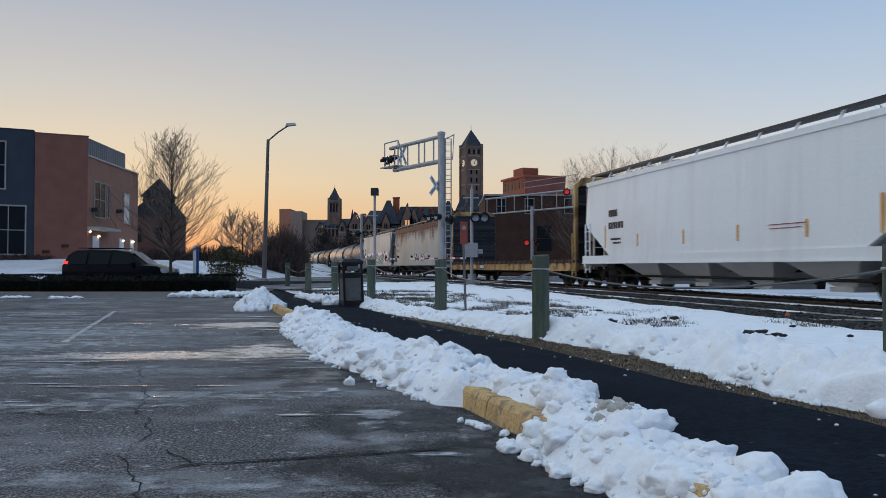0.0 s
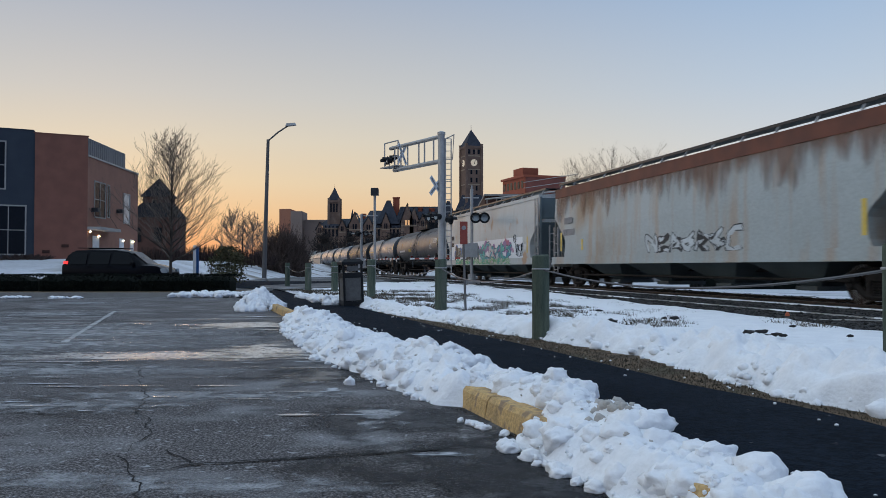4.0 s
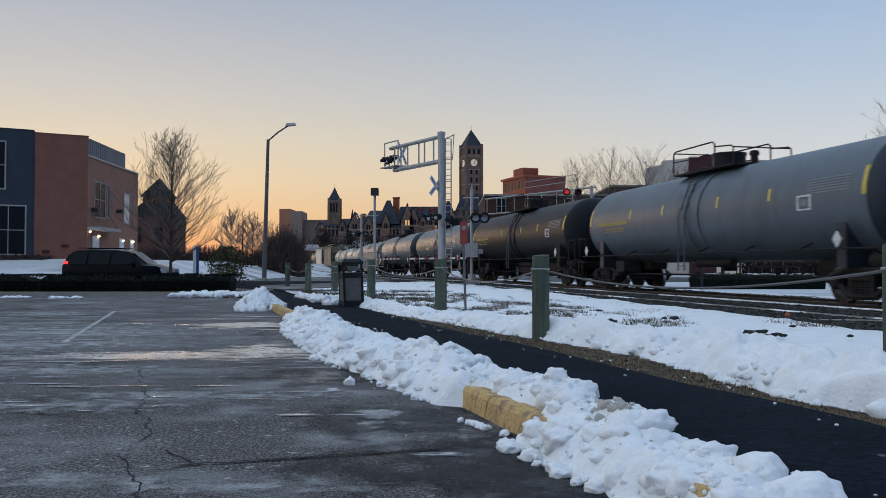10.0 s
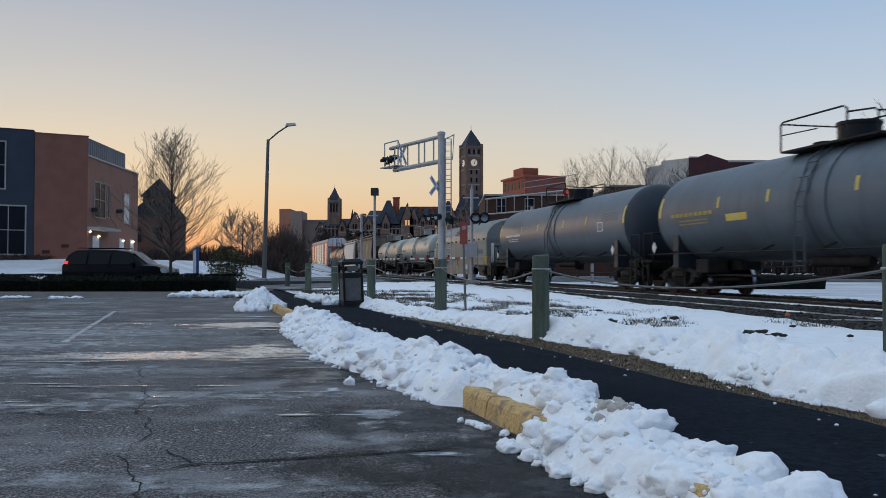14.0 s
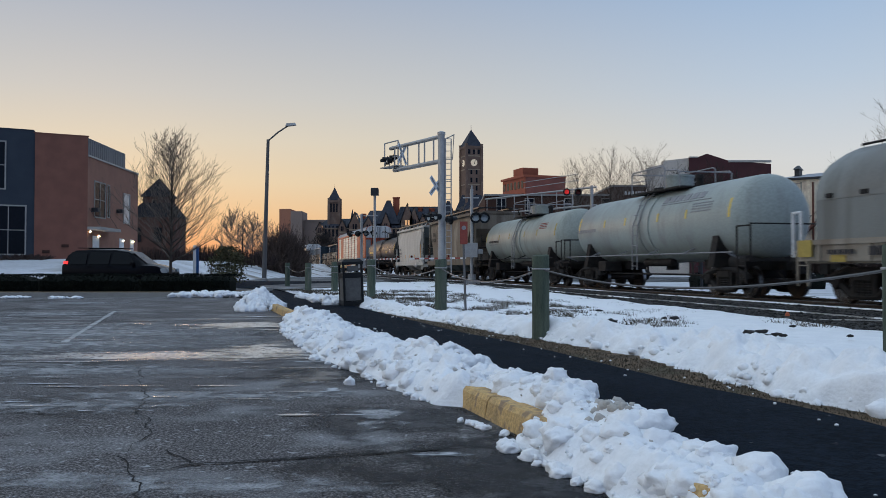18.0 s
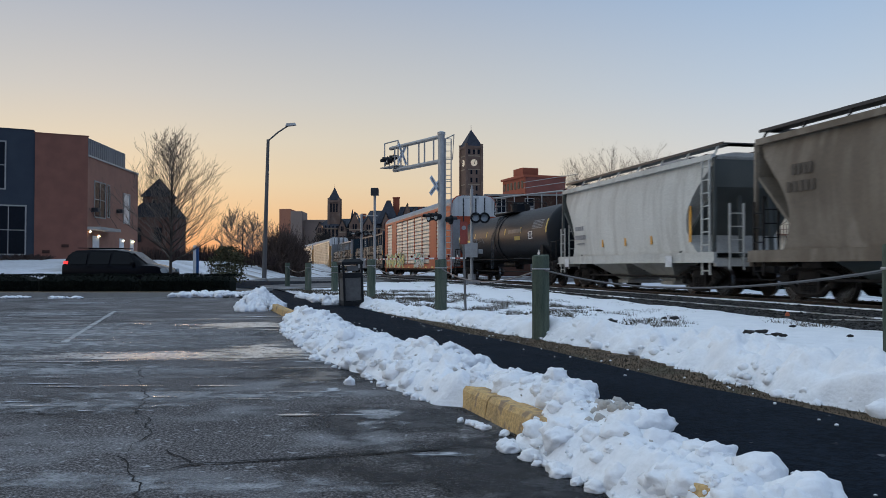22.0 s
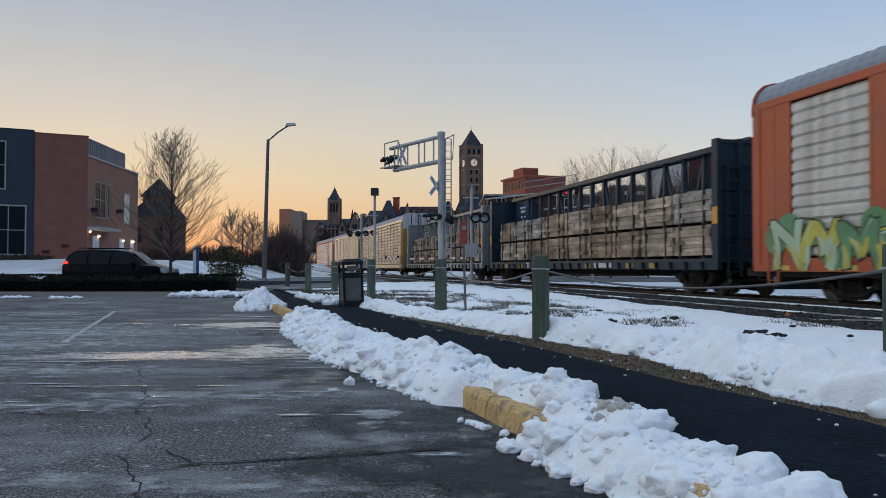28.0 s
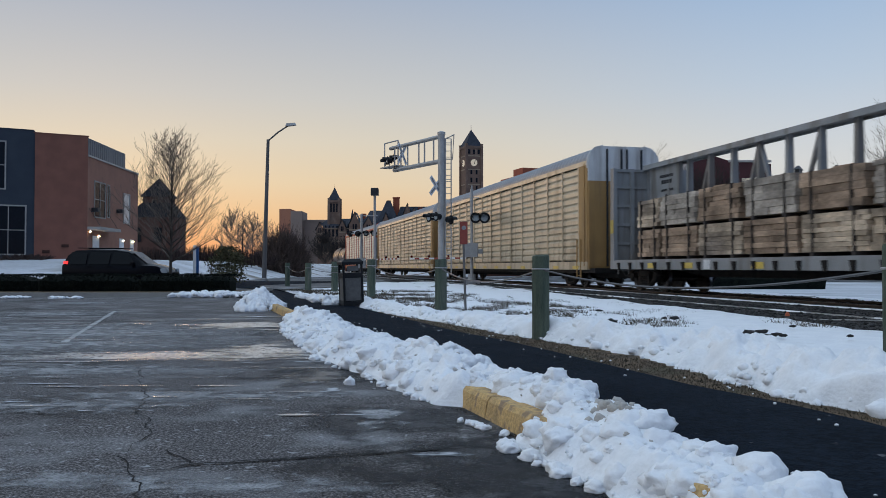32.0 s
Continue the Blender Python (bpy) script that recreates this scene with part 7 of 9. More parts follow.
def build_lawn_clutter():
    """Dark clods, stubble that pokes through the snow, an orange marker."""
    for i, (x, y, r) in enumerate(((4.081, 10.871, 0.075), (4.345, 11.145, 0.06), (4.356, 10.696, 0.05), (4.053, 10.526, 0.045), (4.152, 10.444, 0.04), (4.381, 10.526, 0.04), (3.994, 14.102, 0.06), (3.819, 14.102, 0.035), (2.736, 13.258, 0.07), (3.155, 16.564, 0.045), (5.2, 10.444, 0.035), (5.207, 12.165, 0.04), (2.977, 7.212, 0.03))):
        me = lump_mesh(40.0 + i, 0.6, 2)
        me.materials.append(M["soil"] if i < 12 else M["brick_orange"])
        me.transform(Matrix.Diagonal((r * 1.5, r, r * 0.55, 1)))
        ob = new("soil_clod", me)
        ob.location = (x, y, 0.12)
        tagged(ob, "dark clod of frozen soil lying on the snow", "clod", "clods on the snow")
    x, y = 6.63, 15.73
    f = thing("marker_flag", pose(x, y, 0.03), "small orange marker by the ballast", "marker")
    part("stake", Geo().rod((0, 0, -0.03), (1.526, -2.81, 0.1), 0.012, 6), M["galvanised"], f)
    part("flag", Geo().lathe([(0.02, 0.02), (0.05, 0.03), (0.04, 0.07), (0.015, 0.1)], "z", 9), M["marker_orange"], f)
    rng = random.Random(55)
    v, fc = [], []

    def blade(x, y, z, h, m):
        a = rng.uniform(0, 6.28)
        dx, dy = math.cos(a) * 0.006, math.sin(a) * 0.006
        lx, ly = rng.uniform(-0.7, 0.7) * h, rng.uniform(-0.7, 0.7) * h
        o = len(v)
        v.extend([(x - dx, y - dy, z), (x + dx, y + dy, z), (x + lx, y + ly, z + h)])
        fc.append((o, o + 1, o + 2))

    n = 0
    while n < 17000:
        y = rng.uniform(13, 34)
        x = rng.uniform(path_right(y) + 0.5, path_right(y) + 6.5)
        k = noise.noise(Vector((x * 0.9, y * 0.55, 1))) + 0.7 * noise.noise(Vector((x * 3.1, y * 3.1, 4)))
        t = (x - path_right(y)) / 6.5
        if k < -0.22 + 0.55 * t:
            n += 0.2
            continue
        n += 1
        for q in range(2):
            blade(x + rng.uniform(-0.07, 0.07), y + rng.uniform(-0.07, 0.07), 0.03, rng.uniform(0.03, 0.085), 0)
    for i in range(9000):
        y = 3.0 + 14 * rng.random() ** 1.4
        x = path_right(y) + rng.uniform(0.0, 0.6)
        blade(x, y, 0.01, rng.uniform(0.008, 0.028), 0)
    me = bpy.data.meshes.new("grass_stubble")
    me.from_pydata(v, [], fc)
    me.materials.append(M["straw"])
    tagged(new("grass_stubble", me), "dry grass stubble poking through thin snow", "grass", kind="stuff")


# ---- wooden posts with a slung cable ----
POSTS = [(3.41, 6.1, 1.18, 0.115), (1.34, 11.2, 1.16, 0.118), (-0.05, 18.2, 1.17, 0.13), (-2.3, 26.2, 1.24, 0.135), (-4.3, 32.4, 1.2, 0.13), (-5.45, 33.0, 1.15, 0.13), (-8.0, 42.0, 1.2, 0.13)]


def build_posts():
    for i, (x, y, h, r) in enumerate(POSTS):
        rng = random.Random(i)
        p = thing("wooden_post", pose(x, y, 0, 0, 0, rng.uniform(0, 360)), "greenish weathered round timber bollard", "post", "posts beside the path")
        g = Geo()
        rings = []
        for z, k in ((-0.05, 1.03), (0.0, 1.02), (h * 0.3, 1.0), (h * 0.6, 1.0), (h * 0.85, 0.99), (h - 0.02, 0.985), (h, 0.93)):
            rings.append([(math.cos(t) * r * k * (1 + 0.03 * noise.noise(Vector((math.cos(t) * 2, math.sin(t) * 2, z * 0.8 + i)))), math.sin(t) * r * k, z + (0.012 * math.cos(t) if z > h - 0.03 else 0)) for t in [2 * math.pi * q / 20 for q in range(20)]])
        g.loft(rings)
        part("shaft", g, M["post_wood"], p, smooth=True)
        part("ring_bolt", Geo().lathe([(r + 0.006, h - 0.20), (r + 0.012, h - 0.19), (r + 0.006, h - 0.18)], "z", 16), M["galvanised"], p)
    for (a, b, sag) in ((0, 1, 0.20), (1, 2, 0.24), (2, 3, 0.24), (3, 5, 0.2), (5, 6, 0.22)):
        A, B = POSTS[a], POSTS[b]
        g = Geo()
        pts = []
        for i in range(19):
            t = i / 18
            pts.append((A[0] + (B[0] - A[0]) * t, A[1] + (B[1] - A[1]) * t, (A[2] - 0.19) * (1 - t) + (B[2] - 0.19) * t - sag * 4 * t * (1 - t)))
        g.pipe(pts, 0.013, 6)
        tagged(part("slung_cable", g, M["cable"]), "grey steel cable slung between timber posts", "cable", "cables between the posts")


def build_bin():
    b = thing("litter_bin", pose(-2.30, 20.6, 0.0, 0, -2.5, 20), "black litter bin with grey side panels and a hooded top", "litter bin")
    g = Geo()
    for sx in (-1, 1):
        for sy in (-1, 1):
            g.box(sx * 0.29 - 0.035, sx * 0.29 + 0.035, sy * 0.29 - 0.035, sy * 0.29 + 0.035, 0.0, 1.10, 0.01)
    g.box(-0.32, 0.32, -0.32, 0.32, 0.02, 0.14, 0.01)
    g.box(-0.32, 0.32, -0.32, 0.32, 0.74, 0.86, 0.01)
    part("frame", g, M["black_plastic"], b)
    part("side_panel", Geo().box(-0.25, 0.25, -0.305, -0.28, 0.16, 0.73, 0.005), M["bin_panel"], b, "speckled grey panel")
    part("side_panel", Geo().box(-0.25, 0.25, 0.28, 0.305, 0.16, 0.73, 0.005), M["bin_panel"], b)
    part("side_panel", Geo().box(-0.305, -0.28, -0.25, 0.25, 0.16, 0.73, 0.005), M["bin_panel"], b)
    part("side_panel", Geo().box(0.28, 0.305, -0.25, 0.25, 0.16, 0.73, 0.005), M["bin_panel"], b)
    part("liner", Geo().box(-0.27, 0.27, -0.27, 0.27, 0.1, 0.80), M["black_plastic"], b)
    g = Geo()
    g.loft([[(-0.34, -0.34, 1.06), (0.34, -0.34, 1.06), (0.34, 0.34, 1.06), (-0.34, 0.34, 1.06)], [(-0.34, -0.34, 1.13), (0.34, -0.34, 1.13), (0.34, 0.34, 1.13), (-0.34, 0.34, 1.13)],
            [(-0.25, -0.25, 1.20), (0.25, -0.25, 1.20), (0.25, 0.25, 1.20), (-0.25, 0.25, 1.20)]])
    part("hood", g, M["black_plastic"], b)
    part("flap", Geo().box(-0.18, 0.18, -0.31, -0.29, 0.90, 1.03, 0.004), M["bin_panel"], b, "worn grey flap")
    for ob in b.children_recursive:
        ob.data.transform(Matrix.Diagonal((0.80, 0.80, 1, 1)))


# ---- street lamp ----
def build_street_lamp():
    l = thing("street_lamp", pose(-13.15, 60, 0, 0, 0, 0), "tall galvanised street lamp with a short arm", "street lamp")
    part("pole", Geo().rod((0, 0, 0), (0.25, 0, 10.4), 0.17, 14, 0.11), M["lamp_grey"], l, smooth=True)
    part("arm", Geo().pipe([(0.25, 0, 10.3), (1.0, 0, 10.95), (1.7, 0, 11.4)], 0.06, 8), M["lamp_grey"], l)
    part("lamp_head", Geo().loft([[(1.55, -0.2, 11.36), (2.3, -0.2, 11.46), (2.3, 0.2, 11.46), (1.55, 0.2, 11.36)], [(1.6, -0.14, 11.58), (2.25, -0.14, 11.62), (2.25, 0.14, 11.62), (1.6, 0.14, 11.58)]]), M["galvanised"], l)
    part("foot", Geo().lathe([(0.3, -0.05), (0.3, 0.12), (0.2, 0.2)], "z", 12), M["concrete"], l)


# ---- crossing signals ----
def flasher(parent, at, face, lit=(False, False), r=0.15, name="flasher", off="lens_off", sep=0.36):
    """A pair of round lights with black backboards, set across the direction face (degrees about z; 0 looks along -y)."""
    mt_ = pose(at[0], at[1], at[2], 0, 0, face)
    for k, on in zip((-1, 1), lit):
        g = Geo()
        g.lathe([(0.05, 0.02), (r * 1.55, 0.02), (r * 1.55, 0.0), (0.05, 0.0)], "y", 20, (k * sep, 0, 0))
        g.lathe([(r * 0.9, 0.26), (r, 0.18), (r, 0.0), (0.02, 0.0)], "y", 16, (k * sep, 0, 0))
        rings = []
        for y in (0.0, -0.26):
            rings.append([(k * sep + (r + 0.02) * math.cos(math.radians(a)), y, (r + 0.02) * math.sin(math.radians(a))) for a in range(0, 181, 20)] + [(k * sep + (r + 0.005) * math.cos(math.radians(a)), y, (r + 0.005) * math.sin(math.radians(a))) for a in range(180, -1, -20)])
        g.loft(rings)
        ob = part(name, g, M["black_plastic"], parent)
        ob.matrix_basis = mt_
        ln = part("lens", Geo().lathe([(0.01, -0.05), (r * 0.6, -0.04), (r, -0.01), (r, 0.0)], "y", 16, (k * sep, 0, 0)), M["lens_red" if on else off], ob, smooth=True)
    g = Geo().rod((-sep, 0.1, 0), (sep, 0.1, 0), 0.03)
    ob = part("cross_arm", g, M["galvanised"], parent)
    ob.matrix_basis = mt_


def crossbuck(parent, at, face, ln=1.22, w=0.23):
    for k in (-1, 1):
        g = Geo().box(-ln / 2, ln / 2, -0.01 - 0.012 * k, 0.004 - 0.012 * k, -w / 2, w / 2)
        ob = part("crossbuck_blade", g, M["white_paint"], parent, "white crossbuck blade")
        ob.matrix_basis = pose(at[0], at[1], at[2], 0, 0, face) @ pose(0, 0, 0, 0, 45 * k, 0)
        b = part("lettering", Geo().box(-ln * 0.42, -ln * 0.08, -0.016 - 0.012 * k, -0.011 - 0.012 * k, -0.035, 0.035).box(ln * 0.08, ln * 0.42, -0.016 - 0.012 * k, -0.011 - 0.012 * k, -0.035, 0.035), M["mark_grey"], ob)


def gate_arm(name, a, b, z, label):
    """A lowered striped gate arm from a to b."""
    A, B = Vector((*a, z)), Vector((*b, z - 0.02))
    t = thing(name, pose(A.x, A.y, A.z, 0, 0, math.degrees(math.atan2(B.y - A.y, B.x - A.x))), label, "gate arm", "crossing gates")
    L = (B - A).length
    n = int(L / 0.42)
    for i in range(n):
        part("arm_section", Geo().box(i * L / n, (i + 1) * L / n - 0.004, -0.02, 0.02, -0.05, 0.05), M["red_paint" if i % 2 else "white_paint"], t)
    for q in (0.3, 0.65, 0.97):
        part("arm_light", Geo().lathe([(0.05, 0.06), (0.07, 0.1), (0.07, 0.18), (0.02, 0.2)], "z", 10, (q * L, 0, 0)), M["lens_red_dark"], t)


def build_signals():
    # near cantilever over the road
    c = thing("cantilever_signal", pose(-0.08, 40, 0), "galvanised cantilever crossing signal on a tall mast", "railway signal")
    part("mast", Geo().rod((0, 0, -0.1), (0, 0, 7.55), 0.17, 18).lathe([(0.2, 7.5), (0.2, 7.62), (0.05, 7.68)], "z", 16), M["galvanised"], c, smooth=True)
    part("base", Geo().lathe([(0.35, -0.1), (0.35, 0.1), (0.2, 0.2)], "z", 12).box(-0.5, 0.5, -0.5, 0.5, -0.1, 0.05), M["concrete"], c)
    d = Vector((-3.32, 5.0, 0)).normalized()
    up, low = 7.42, 6.20
    g = Geo()
    L = 5.0
    g.rod((0, 0, up), d * L + Vector((0, 0, up)), 0.10, 10)
    g.rod((0, 0, low), d * 4.6 + Vector((0, 0, low)), 0.115, 10)
    part("boom", g, M["galvanised"], c, smooth=True)
    for q in (0.7, 1.55, 2.1, 3.2, 3.9, 4.55):
        part("boom_strut", Geo().rod(d * q + Vector((0, 0, low)), d * q + Vector((0, 0, up)), 0.04, 6), M["galvanised"], c)
    g = Geo()
    e = d * 5.65
    for q in (4.2, 5.65):
        g.pipe([d * q + Vector((0, 0, low + 0.2)), d * q + Vector((0, 0, up + 0.35))], 0.04)
    g.pipe([d * 4.2 + Vector((0, 0, up + 0.35)), e + Vector((0, 0, up + 0.35))], 0.035)
    g.pipe([d * 4.2 + Vector((0, 0, low + 0.72)), e + Vector((0, 0, low + 0.72))], 0.035)
    for q in (4.6, 5.1):
        g.pipe([d * q + Vector((0, 0, low + 0.2)), d * q + Vector((0, 0, low + 0.72))], 0.03)
    g.bar(d * 4.0 + Vector((0, 0, low + 0.2)), e + Vector((0, 0, low + 0.2)), 0.6, 0.04)
    part("walkway", g, M["galvanised"], c, "railed service walkway on the boom")
    g = Geo()
    for k in (0.20, 0.48):
        g.rod((k, 0, 0.6), (k, 0, 7.3), 0.03, 6)
    z = 0.7
    while z < 7.3:
        g.rod((0.20, 0, z), (0.48, 0, z), 0.018, 5)
        z += 0.3
    for z in (1.2, 3.2, 5.2, 7.0):
        g.rod((0, 0, z + 0.1), (0.48, 0, z + 0.1), 0.02, 5)
    part("ladder", g, M["galvanised"], c)
    g = Geo()
    g.pipe([(0.1, 0, 6.3), (0.55, 0, 6.3), (0.62, 0, 7.5), (0.2, 0, 7.3)], 0.03)
    part("ladder_guard", g, M["galvanised"], c)
    p = e * 0.93
    flasher(c, (p.x - 0.1, p.y - 0.15, 6.75), -78)
    flasher(c, (p.x + 0.25, p.y + 0.1, 6.9), 102)
    q = d * 3.75
    crossbuck(c, (q.x, q.y - 0.2, 6.95), 68, 1.4, 0.24)
    crossbuck(c, (-0.26, -0.2, 4.95), 50, 1.2, 0.22)
    flasher(c, (-0.45, 0.0, 3.45), -60)
    flasher(c, (0.3, 0.1, 3.3), 120)
    # gate mast on the far lane side
    s = thing("gate_signal", pose(1.62, 46, 0), "grey gate mast with flashers, bell box and counterweight", "railway signal")
    part("mast", Geo().rod((0, 0, -0.1), (0, 0, 5.4), 0.09, 14), M["galvanised"], s, smooth=True)
    part("base", Geo().box(-0.45, 0.45, -0.4, 0.4, -0.1, 0.25).rod((0, 0, 0.2), (0, 0, 0.6), 0.22, 12), M["galvanised"], s)
    flasher(s, (0.46, -0.25, 3.76), 4, r=0.2, sep=0.25)
    part("gate_mechanism", Geo().box(-0.42, 0.34, -0.35, 0.3, 1.55, 2.35, 0.03), M["galvanised"], s, "grey gate motor housing")
    part("counterweight", Geo().box(0.34, 0.62, -0.2, 0.15, 1.75, 2.0, 0.02), M["galvanised"], s)
    part("finial", Geo().rod((0, 0, 5.35), (0, 0, 5.6), 0.05).rod((-0.5, 0, 4.9), (0.4, 0, 4.9), 0.03), M["galvanised"], s)
    sp = thing("sign_post", pose(0.47, 18.0, 0), "narrow red sign on a thin grey post", "sign")
    part("post", Geo().bar((0.03, 0, -0.05), (-0.03, 0, 1.9), 0.05, 0.05), M["lamp_grey"], sp)
    part("sign_plate", Geo().box(-0.095, 0.07, -0.045, -0.030, 1.50, 2.0), M["red_paint"], sp, "faded red plate")
    part("sign_mark", Geo().lathe([(0.035, -0.046), (0.05, -0.049), (0.038, -0.05)], "y", 14, (-0.012, 0, 1.86)), M["mark_grey"], sp)
    # far mast across the road
    s = thing("gate_signal", pose(-6.3, 63, 0), "grey gate mast with flashers across the road", "railway signal")
    part("mast", Geo().rod((0, 0, -0.1), (0, 0, 5.1), 0.10, 12), M["galvanised"], s, smooth=True)
    flasher(s, (-0.55, -0.1, 3.55), 150)
    flasher(s, (0.65, -0.1, 3.6), -30)
    part("gate_mechanism", Geo().box(-0.35, 0.35, -0.3, 0.3, 0.9, 1.7, 0.03), M["galvanised"], s)
    part("finial", Geo().rod((-0.3, 0, 4.95), (1.3, 0, 4.95), 0.03), M["galvanised"], s)
    gate_arm("crossing_gate", (-6.0, 62.6), (-2.9, 54), 1.55, "lowered red and white striped crossing gate arm")
    gate_arm("crossing_gate", (1.3, 46.2), (-2.0, 49.5), 1.5, "lowered red and white striped crossing gate arm")
    lp = thing("lot_lamp", pose(-3.77, 45, 0), "slim pole lamp with a square head", "lamp")
    part("pole", Geo().rod((0, 0, 0), (0, 0, 5.0), 0.07, 10), M["galvanised"], lp)
    part("lamp_head", Geo().box(-0.21, 0.21, -0.21, 0.21, 4.95, 5.35, 0.03), M["dark_metal"], lp)
    # beyond the train
    f = thing("gate_signal", pose(11.4, 36, 0), "white mast with crossing flashers beyond the track", "railway signal")
    part("mast", Geo().rod((0, 0, -0.1), (0, 0, 4.1), 0.07, 12), M["dark_metal"], f, smooth=True)
    flasher(f, (0.35, -0.1, 2.55), 0)
    flasher(f, (-0.5, 0.1, 2.55), 120)
    c2 = thing("cantilever_signal", pose(9.5, 52, 0), "galvanised cantilever crossing signal beyond the track", "railway signal")
    part("mast", Geo().rod((0, 0, -0.1), (0, 0, 6.2), 0.10, 14), M["galvanised"], c2, smooth=True)
    g = Geo()
    A, B = Vector((-0.9, 0.0, 0)), Vector((-6.3, 9.4, 0))
    for z in (6.1, 4.95):
        g.rod(A + Vector((1.2, 0, z - 0.0)), B + Vector((0, 0, z)), 0.06, 8)
    for q in (0.05, 0.2, 0.35, 0.5, 0.65, 0.8, 0.98):
        p = A + (B - A) * q
        g.rod(p + Vector((0, 0, 4.95)), p + Vector((0, 0, 6.1)), 0.03, 6)
    for z in (6.5, 6.9):
        g.pipe([A + Vector((0, -0.3, z)), A + (B - A) * 0.55 + Vector((0, -0.3, z))], 0.025)
    part("boom", g, M["galvanised"], c2)
    flasher(c2, (-1.3, -0.4, 5.75), 0, (True, False), off="lens_red_dark")
    flasher(c2, (-3.6, 2.0, 2.6), 0, (True, False), off="lens_red_dark")
    part("signal_post", Geo().rod((-3.6, 2.1, 0), (-3.6, 2.1, 5.0), 0.1, 10), M["galvanised"], c2)


# ---- buildings ----
def wall_frame(origin, direction):
    """Pose whose x runs along a wall and whose -y looks out of it."""
    a = math.degrees(math.atan2(direction[1], direction[0]))
    return pose(origin[0], origin[1], origin[2], 0, 0, a)


def window(parent, x0, x1, z0, z1, y=0.0, nx=1, nz=1, frame_m="coping", pane_m="window_dark", fr=0.07, sill=False, name="window"):
    w = part(name, Geo().box(x0 - fr, x0, y - 0.05, y + 0.02, z0 - fr, z1 + fr).box(x1, x1 + fr, y - 0.05, y + 0.02, z0 - fr, z1 + fr)
             .box(x0, x1, y - 0.05, y + 0.02, z0 - fr, z0).box(x0, x1, y - 0.05, y + 0.02, z1, z1 + fr), M[frame_m], parent)
    for i in range(nx):
        for j in range(nz):
            a, b = x0 + (x1 - x0) * i / nx + 0.02, x0 + (x1 - x0) * (i + 1) / nx - 0.02
            c, d = z0 + (z1 - z0) * j / nz + 0.02, z0 + (z1 - z0) * (j + 1) / nz - 0.02
            part("pane", Geo().box(a, b, y - 0.015, y + 0.01, c, d), M[pane_m], w)
    if nx * nz > 1:
        g = Geo()
        for i in range(1, nx):
            a = x0 + (x1 - x0) * i / nx
            g.box(a - 0.025, a + 0.025, y - 0.04, y + 0.01, z0, z1)
        for j in range(1, nz):
            a = z0 + (z1 - z0) * j / nz
            g.box(x0, x1, y - 0.038, y + 0.01, a - 0.025, a + 0.025)
        part("glazing_bar", g, M[frame_m], w)
    if sill:
        part("sill", Geo().box(x0 - 0.15, x1 + 0.15, y - 0.12, y, z0 - 0.18, z0 - fr), M["stone_trim"], w)
    return w


